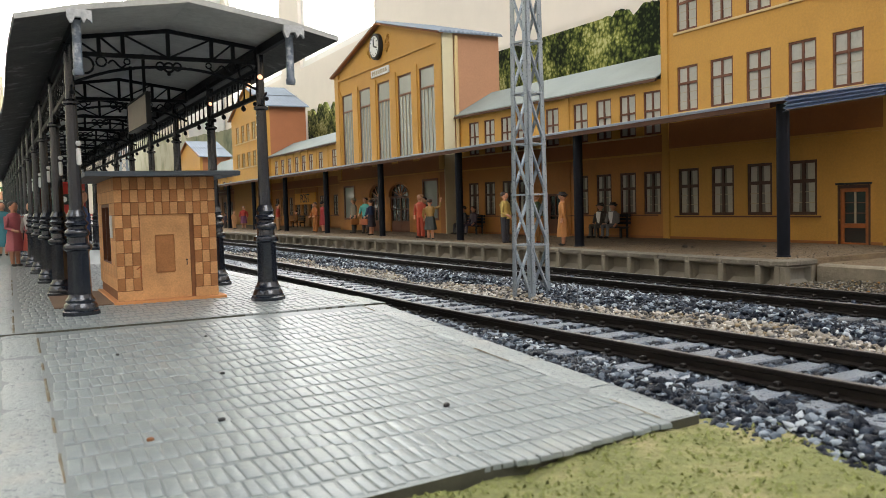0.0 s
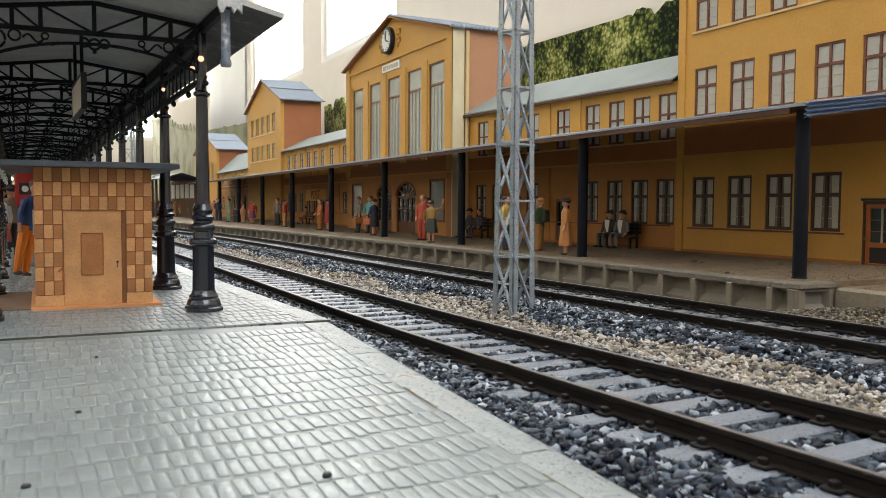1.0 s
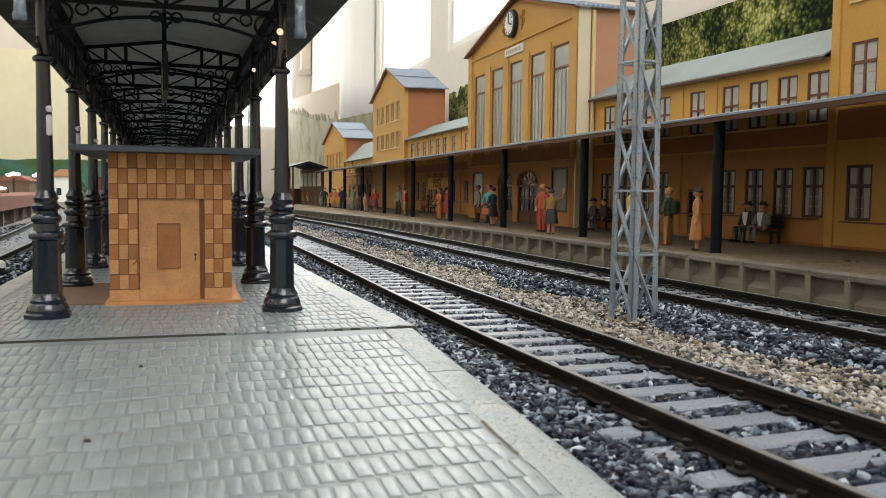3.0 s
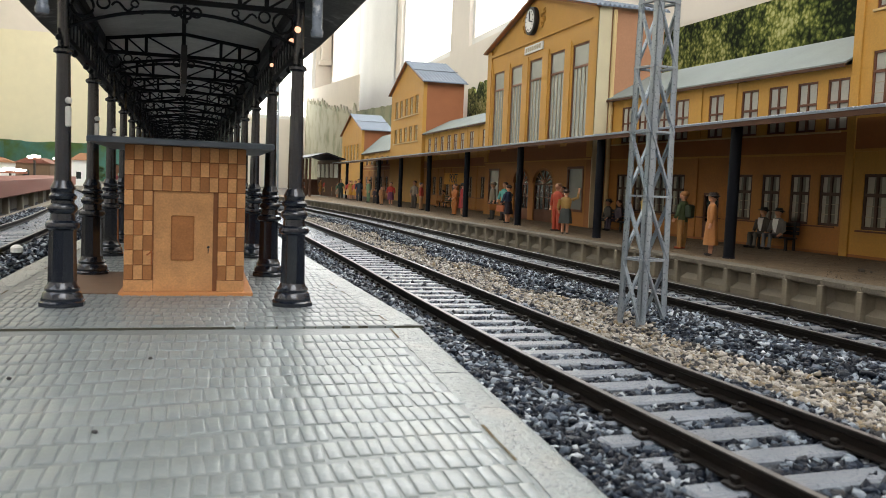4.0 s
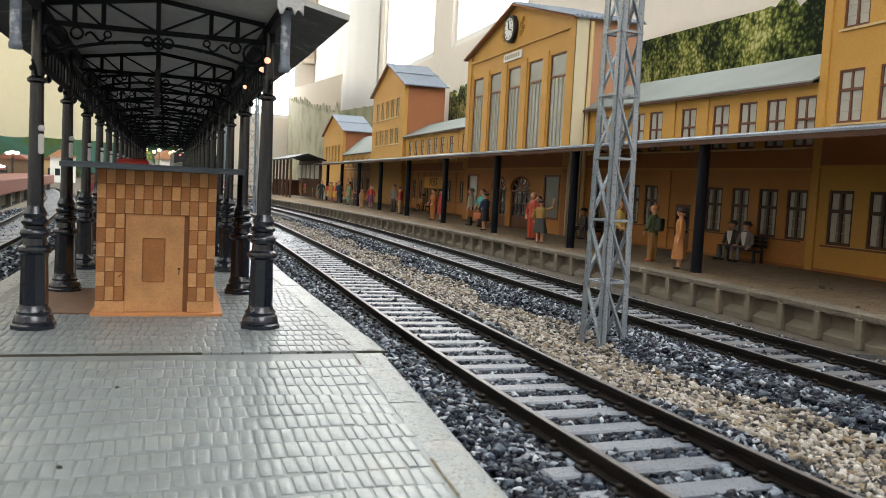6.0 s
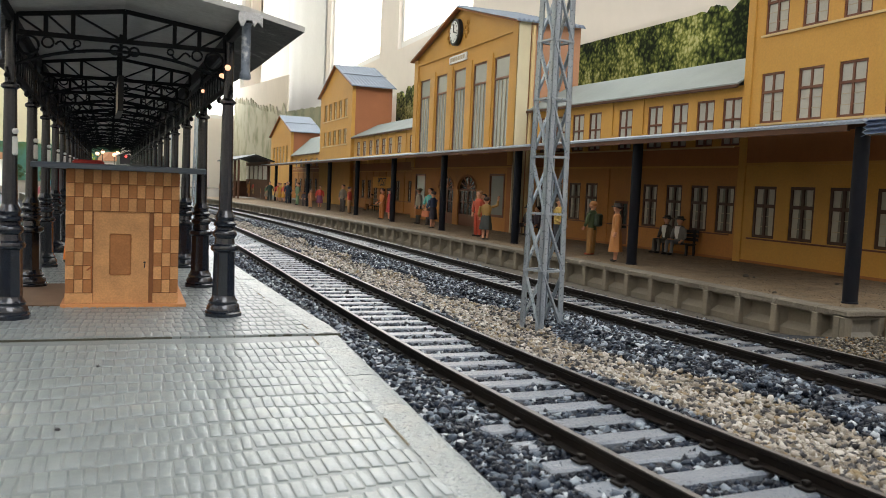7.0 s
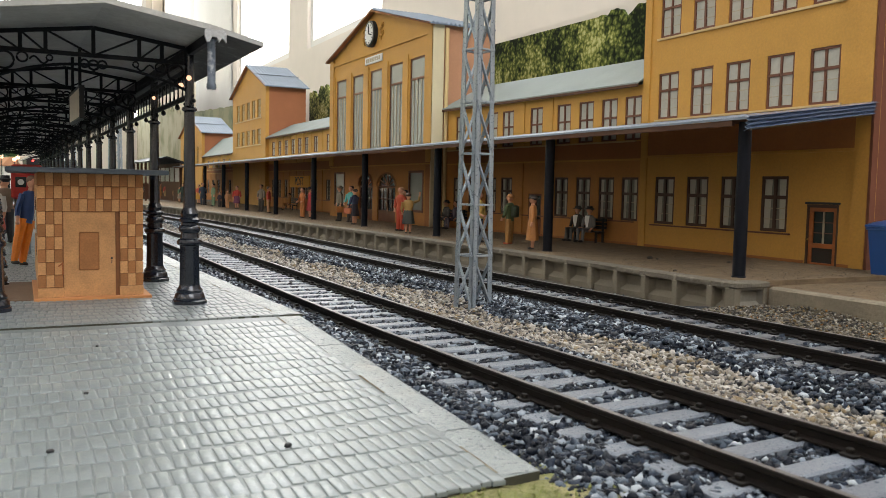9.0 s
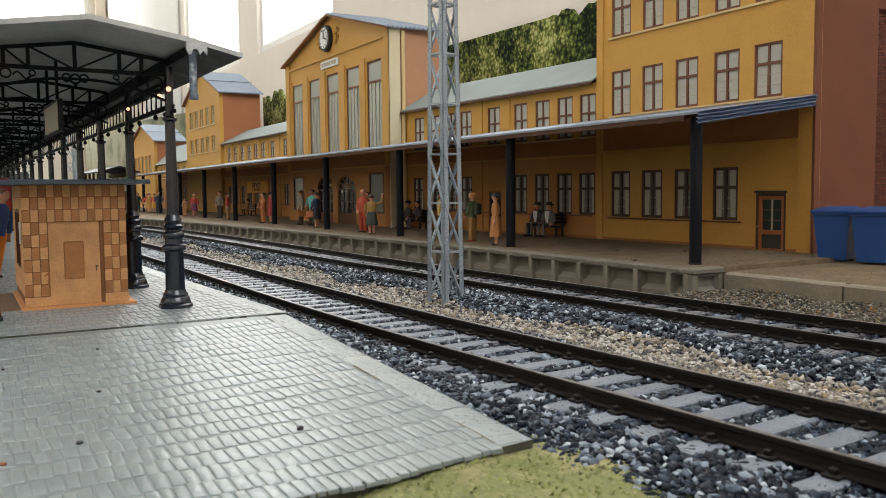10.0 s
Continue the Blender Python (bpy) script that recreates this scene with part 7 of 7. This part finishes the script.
bin_thing(25.6, 12.2, -70)

bh = thing("brick_house", 28.75, 16.9, 0, label="dark red brick house beside the corner house", category="house")
b = Build().use(M["mortar"])
b.box(0.02, 9.0, 0.04, 5.0, -0.15, 13.0)
part("wall", b, bh, "sooty mortar and brick wall")
bw, bhh = 0.30, 0.10
br = Build().use(M["brick"]).box(0.008, bw - 0.012, 0, 0.05, 0.008, bhh - 0.012)
brick_me = br.mesh("brick")
count = 0
for j in range(10, 70):
    for i in range(5):
        if count < 300:
            part("brick", brick_me, bh, at=(0.03 + i * bw + (bw / 2 if j % 2 else 0), 0.0, -0.1 + j * bhh))
            count += 1
rest = Build().use(M["brick"])
for j in range(130):
    for i in range(14):
        if 10 <= j < 70 and i < 5:
            continue
        x = 0.03 + i * bw + (bw / 2 if j % 2 else 0)
        rest.box(x + 0.008, x + bw - 0.012, 0, 0.05, -0.1 + j * bhh + 0.008, -0.1 + (j + 1) * bhh - 0.012)
part("bricks", rest, bh, kind="stuff")
part("cornice_band", Build().use(M["brick"]).box(-0.1, 2.6, -0.18, -0.002, 8.6, 8.95), bh)
part("plate", Build().use(M["paper"]).box(0.1, 0.32, -0.02, -0.004, 3.3, 3.55), bh, "small pale plate")
part("roof", Build().use(M["slate"]).box(-0.3, 9.2, -0.3, 5.2, 13.0, 13.3, 0.05), bh)

# ---------------------------------------------------------------- far side of the layout
ws = thing("goods_shed", -9.9, 76, -0.86, 4.4, "long low rust-red goods shed beside the far track", "shed")
part("roof", Build().use(M["brownbin"]).box(-3.5, 0.35, -28, 36, 1.22, 2.24, 0.06), ws, "rust-red roof band")
part("wall", Build().use(M["concrete_in"]).box(-3.3, -0.6, -27, 35, 0, 1.22), ws, "dark grey shed wall")
for k in range(10):
    part("post", Build().use(M["concrete"]).box(-0.25, 0.1, -27 + 6.6 * k, -26.4 + 6.6 * k, 0, 1.22), ws)
part("step", Build().use(M["concrete"]).box(0.4, 1.1, -28, 36, 0, 0.35, 0.04), ws, "pale concrete kerb")
for k, (x, y, w, d, h, c, wl) in enumerate(((-31.5, 198, 6.5, 12, 5.4, "brownbin", "mdf_brown"), (-24.6, 204, 4.2, 10, 5.6, "brownbin", "ochre_pale"), (-21.4, 190, 4.6, 9, 6.6, "terracotta", "roomwhite"), (-43, 214, 8, 12, 5.4, "terracotta", "roomwhite"), (-0.75, 156, 2.3, 5, 6.9, "terracotta", "roomwhite"), (-3.8, 154, 1.9, 4, 5.1, "tin", "roomwhite"))):
    q = thing("distant_house", x, y, -0.86, 3 * k, "small distant model house with pitched roof", "house", "distant houses")
    part("wall", Build().use(M[wl]).box(-w / 2, w / 2, -d / 2, d / 2, 0, h * 0.78), q, "plaster walls")
    part("roof", Build().use(M[c]).prism([(-w / 2 - 0.4, h * 0.78), (w / 2 + 0.4, h * 0.78), (w * 0.15, h), (-w * 0.15, h)], "y", -d / 2 - 0.5, d / 2 + 0.5), q, "low pitched roof")
    part("window", Build().use(M["darkglass"]).box(-w * 0.3, -w * 0.1, -d / 2 - 0.05, -d / 2 + 0.02, 1.4, 2.8), q, "dark window")
for x, y, z, w in ((-35.0, 188, 2.05, 3.2), (-30.0, 185, 4.85, 1.3), (-25.8, 186, 4.75, 0.9)):
    q = thing("lit_sign", x, y, -0.86, 0, "bright lit sign box on a post in the distance", "lamp", "lit signs")
    part("case", Build().use(M["brownbin"]).box(-w, w, 0.1, 0.5, z - 0.1, z + 0.3), q)
    lp = Build().use(M["coolspot"])
    for j in range(3):
        lp.ball(((j - 1) * w * 0.55, -0.2, z + 0.5 + 0.12 * ((j * 2) % 3)), w * 0.42, 10, 7, (1.1, 0.5, min(1.0, 0.75 / w)))
    part("lamp", lp, q, "glowing white lamps")
    part("post", Build().use(M["dark"]).box(-0.2, 0.2, 0.2, 0.45, 0, z - 0.1), q)
# posts and globes invented to show the peach spots of light at this end
for x, y, z in ((-3.7, 152.5, 6.55), (-2.4, 152, 6.25), (-1.6, 152.6, 6.6), (0.25, 151, 6.15), (0.75, 152, 6.5)):
    q = thing("globe_post", x, y, -0.86, 0, "glowing globe on a post, made up for a peach spot", "lamp", "street lamps beyond the platform")
    part("post", Build().use(M["dark"]).lathe([(0.09, 0), (0.06, z)], 8), q)
    part("globe", Build().use(M["peach"]).ball((0, 0, z + 0.28), 0.32, 12, 8), q, "glowing peach globe")
bs = thing("track_lamp", -2.1, 26.6, -0.68, 0, "small black and white lamp post beside the far track", "lamp")
part("post", Build().use(M["black"]).lathe([(0.16, 0), (0.14, 0.05), (0.14, 0.42)], 10), bs)
part("cap", Build().use(M["white"]).lathe([(0.16, 0.42), (0.16, 0.55), (0.08, 0.62)], 10), bs, "white cap")
# bushes of clumped foliage along the far side
rng = random.Random(12)
M["bush"] = material("clumped_foliage", (0.05, 0.085, 0.025), 0.9, vary=0.3, scale=2, island=0.5)
for k in range(12):
    bx, by = rng.uniform(-50, -17), rng.uniform(215, 285)
    tr = thing("bush", bx, by, -0.86, 0, "dark green clumped foliage bush", "bush", "bushes beyond the tracks")
    part("stem", Build().use(M["soffit"]).lathe([(0.3, 0), (0.2, 2.2)], 7), tr, "brown stem")
    cr = Build().use(M["bush"])
    for q in range(160):
        a, rr, zz = rng.uniform(0, 6.3), rng.random() ** 0.5 * 2.4, rng.uniform(1.0, 4.6)
        rr *= 1 - abs(zz - 2.6) / 3.4
        c = Vector((rr * math.cos(a), rr * math.sin(a), zz))
        d = [c + Vector((rng.uniform(-0.5, 0.5), rng.uniform(-0.5, 0.5), rng.uniform(-0.4, 0.4))) for _ in range(4)]
        cr.add(d, [(0, 1, 2), (0, 2, 3), (0, 3, 1), (1, 3, 2)])
    part("crown", cr, tr)

tr = thing("tree", -3.85, 157, -0.86, 0, "small yellow-green tree among the distant houses", "tree")
part("trunk", Build().use(M["soffit"]).lathe([(0.16, 0), (0.10, 3.2), (0.06, 5.0)], 7), tr, "brown trunk")
M["spring_leaf"] = material("yellow_green_leaf_clumps", (0.30, 0.34, 0.03), 0.8, vary=0.25, scale=2, island=0.4)
cr = Build().use(M["spring_leaf"])
for q in range(220):
    a, zz = rng.uniform(0, 6.3), rng.uniform(3.9, 7.1)
    rr = rng.random() ** 0.5 * 1.15 * (1 - (abs(zz - 5.3) / 2.0) ** 2)
    c = Vector((rr * math.cos(a), rr * math.sin(a), zz))
    d = [c + Vector((rng.uniform(-0.24, 0.24), rng.uniform(-0.24, 0.24), rng.uniform(-0.2, 0.2))) for _ in range(4)]
    cr.add(d, [(0, 1, 2), (0, 2, 3), (0, 3, 1), (1, 3, 2)])
part("crown", cr, tr)

# ---------------------------------------------------------------- steam locomotive


def wheel_mesh(r, spokes, mat):
    b = Build().use(mat)
    b.lathe([(r * 0.86, -0.08), (r, -0.08), (r, 0.05), (r * 1.06, 0.05), (r * 1.06, 0.09), (r * 0.86, 0.09)], 28, axis="x")
    b.lathe([(r * 0.2, -0.10), (r * 0.2, 0.08)], 14, axis="x")
    for k in range(spokes):
        a = 2 * math.pi * k / spokes
        b.beam((0, 0.15 * r * math.cos(a), 0.15 * r * math.sin(a)), (0, 0.9 * r * math.cos(a), 0.9 * r * math.sin(a)), 0.07)
    return b.mesh("wheel")


def locomotive(x, y, turn):
    e = thing("steam_locomotive", x, y, RAIL_TOP, turn, "black tank steam locomotive with red buffer beam and frames", "locomotive")
    K, R = M["blackgloss"], M["red"]
    # boiler and smokebox
    part("boiler", Build().use(K).lathe([(0.92, 2.2), (0.94, 2.25), (0.94, 9.2)], 28, (0, 0, 3.30), "y"), e)
    sb = part("smokebox", Build().use(K).lathe([(1.02, 0.62), (1.05, 0.70), (1.05, 2.2), (1.0, 2.24)], 32, (0, 0, 3.30), "y"), e)
    part("smokebox_door", Build().use(K).lathe([(0.10, 0.30), (0.45, 0.36), (0.75, 0.46), (0.92, 0.58), (0.94, 0.66)], 28, (0, 0, 3.25), "y"), sb, "domed smokebox door")
    part("hinge", Build().use(K).box(0.2, 1.0, 0.36, 0.50, 3.55, 3.62).box(0.2, 1.0, 0.36, 0.50, 2.92, 2.99).lathe([(0.05, 2.8), (0.05, 3.75)], 8, (0.98, 0.5, 0)), sb)
    nb = Build().use(M["chipped"])
    xx = -0.42
    for w in (0.14, 0.14, 0.0, 0.14, 0.14, 0.14):
        if w:
            nb.box(xx, xx + w - 0.02, 0.30, 0.33, 3.10, 3.30)
        xx += 0.16
    nb.box(-0.78, -0.62, 0.42, 0.45, 3.08, 3.28)
    part("front_marking", nb, sb, "small pale painted bars")
    part("chimney", Build().use(K).lathe([(0.44, 4.22), (0.38, 4.32), (0.36, 4.85), (0.44, 4.90), (0.44, 5.0), (0.36, 5.0), (0.33, 4.9)], 22, (0, 1.35, 0)), e)
    part("dome", Build().use(K).lathe([(0.50, 4.1), (0.46, 4.25), (0.44, 4.6), (0.36, 4.76), (0.12, 4.82)], 20, (0, 3.3, 0)), e)
    part("sandbox", Build().use(K).lathe([(0.55, 4.05), (0.5, 4.3), (0.46, 4.5), (0.3, 4.62)], 20, (0, 5.2, 0)), e)
    part("feedwater_heater", Build().use(K).lathe([(0.26, -1.0), (0.30, -0.96), (0.30, 0.96), (0.26, 1.0)], 18, (0, 0.95, 4.12), "x"), e)
    for s in (-1, 1):
        part("air_pump", Build().use(K).lathe([(0.2, 2.5), (0.24, 2.6), (0.24, 3.1), (0.14, 3.2), (0.24, 3.3), (0.24, 3.8), (0.1, 3.9)], 14, (s * 1.18, 1.7, 0)), e)
        q = Build().use(K).box(s * 1.80 if s < 0 else 0.9, -0.9 if s < 0 else 1.80, 3.4, 10.4, 1.95, 3.55, 0.04)
        tank = part("side_tank", q, e, "satin black side tank")
        part("rivet_strip", Build().use(K).box(s * 1.815 - 0.012, s * 1.815 + 0.012, 3.45, 10.3, 3.44, 3.50), tank)
        part("hatch", Build().use(M["iron"]).box(s * 1.812 - 0.012, s * 1.812 + 0.012, 5.2, 5.42, 2.7, 2.95).box(s * 1.812 - 0.012, s * 1.812 + 0.012, 8.0, 8.3, 2.4, 2.62), tank)
        part("running_board", Build().use(R).box(s * 1.80 if s < 0 else 1.0, -1.0 if s < 0 else 1.80, 0.55, 3.4, 1.90, 1.98), e, "red front running board")
        cy = part("cylinder", Build().use(K).lathe([(0.42, 1.55), (0.46, 1.6), (0.46, 2.75), (0.42, 2.8)], 20, (s * 1.32, 0, 1.05), "y"), e)
        part("cylinder_cover", Build().use(M["iron"]).box(s * 1.5 - 0.1, s * 1.5 + 0.1, 1.6, 2.7, 1.1, 1.75, 0.03), cy)
        # front steps with red rails
        st = Build().use(R)
        x0, x1 = s * 1.72, s * 1.30
        st.beam((x0, 0.5, 1.85), (x0, 0.45, 1.0), 0.06).beam((x1, 0.5, 1.85), (x1, 0.45, 1.0), 0.06).beam((x0, 0.5, 1.84), (x1, 0.5, 1.84), 0.06).beam((x0, 0.46, 1.42), (x1, 0.46, 1.42), 0.06).beam((x0, 0.45, 1.0), (x1, 0.45, 1.0), 0.07)
        part("steps", st, e, "red ladder step")
        # buffers
        bf = part("buffer", Build().use(K).lathe([(0.26, -0.05), (0.22, 0.0), (0.16, 0.02), (0.16, -0.45)], 18, (s * 1.05, 0, 1.27), "y"), e, "black buffer shank")
        part("buffer_head", Build().use(M["black"]).lathe([(0.26, -0.62), (0.36, -0.59), (0.36, -0.53), (0.2, -0.46)], 24, (s * 1.05, 0, 1.27), "y"), bf)
        rg = Build().use(M["white"])
        rg.lathe([(0.40, -0.56), (0.415, -0.60), (0.40, -0.635), (0.27, -0.64), (0.27, -0.625), (0.38, -0.59)], 26, (s * 1.05, 0, 1.27), "y")
        part("buffer_ring", rg, bf, "white painted ring")
        lm = part("headlamp", Build().use(K).lathe([(0.17, 0.0), (0.21, 0.04), (0.21, 0.3), (0.12, 0.36)], 18, (s * 1.12, -0.02, 1.99), "y"), e)
        part("lens", Build().use(M["white"]).lathe([(0.17, -0.012), (0.17, -0.002)], 18, (s * 1.12, 0, 1.99), "y"), lm, "pale lens")
    tl = part("headlamp", Build().use(K).lathe([(0.17, 0.0), (0.2, 0.04), (0.2, 0.3)], 18, (0, 0.45, 4.35), "y"), e)
    part("lens", Build().use(M["white"]).lathe([(0.13, -0.012), (0.13, -0.002)], 18, (0, 0.45, 4.35), "y"), tl, "pale lens")
    part("buffer_beam", Build().use(R).box(-1.62, 1.62, 0.0, 0.14, 0.98, 1.66, 0.03), e, "signal red buffer beam")
    part("coupling", Build().use(M["black"]).box(-0.09, 0.09, -0.35, 0.0, 1.15, 1.33).tube([(0, -0.32, 1.25), (0, -0.42, 1.0), (0, -0.36, 0.72)], 0.06), e, "black screw coupling")
    part("brake_hose", Build().use(R).tube([(0.45, -0.02, 1.2), (0.46, -0.2, 1.05), (0.44, -0.18, 0.7)], 0.05), e, "red brake hose")
    part("brake_hose", Build().use(M["black"]).tube([(-0.45, -0.02, 1.2), (-0.46, -0.2, 1.05), (-0.44, -0.18, 0.7)], 0.05), e)
    part("frame", Build().use(R).box(-0.62, -0.5, 0.14, 14.2, 0.62, 1.55).box(0.5, 0.62, 0.14, 14.2, 0.62, 1.55), e, "red main frames")
    part("deck", Build().use(K).box(-1.0, 1.0, 0.14, 2.2, 1.70, 1.80).box(-0.75, 0.75, 0.6, 2.4, 1.80, 2.4), e)
    part("cab", Build().use(K).box(-1.80, 1.80, 10.4, 13.0, 1.95, 3.4, 0.03).box(-1.78, -1.70, 10.4, 13.0, 3.4, 4.55).box(1.70, 1.78, 10.4, 13.0, 3.4, 4.55).box(-1.70, 1.70, 10.4, 10.5, 3.4, 4.55).box(-1.70, 1.70, 12.9, 13.0, 3.4, 4.55), e)
    rf = Build().use(K)
    rf.prism([(-1.95, 4.45), (-1.2, 4.85), (0, 5.0), (1.2, 4.85), (1.95, 4.45), (1.9, 4.40), (0, 4.9), (-1.9, 4.40)], "y", 10.2, 13.3)
    part("cab_roof", rf, e)
    part("coal_bunker", Build().use(K).box(-1.7, 1.7, 13.0, 14.6, 1.95, 3.9, 0.05), e)
    part("tail_lamp", Build().use(M["redlamp"]).ball((-1.25, 10.1, 4.35), 0.1, 8, 6), e, "small red glowing lamp")
    small, big = wheel_mesh(0.51, 9, R), wheel_mesh(0.9, 13, R)
    for yy, ms, r in ((1.05, small, 0.51), (4.6, big, 0.9), (6.75, big, 0.9), (8.9, big, 0.9), (12.4, small, 0.51)):
        for s in (-1, 1):
            part("wheel", ms, e, "red spoked wheel", at=(s * 0.82, yy, r), turn=(0, 0, 0 if s < 0 else 180))
    for s in (-1, 1):
        part("coupling_rod", Build().use(M["railhead"]).box(s * 1.0 - 0.03, s * 1.0 + 0.03, 4.5, 9.0, 0.5, 0.64), e, "steel rod")
        part("guard_iron", Build().use(R).box(s * 0.8 - 0.05, s * 0.8 + 0.05, 0.25, 0.32, 0.12, 1.0), e)
        part("handrail", Build().use(M["iron"]).tube([(s * 1.0, 0.9, 3.9), (s * 1.02, 2.2, 3.95), (s * 0.95, 3.4, 3.95)], 0.03), e)
    return e


LY = 80.0
locomotive(X1(LY), LY, math.degrees(math.atan2(-(X1(LY + 12) - X1(LY + 1)), 11)))
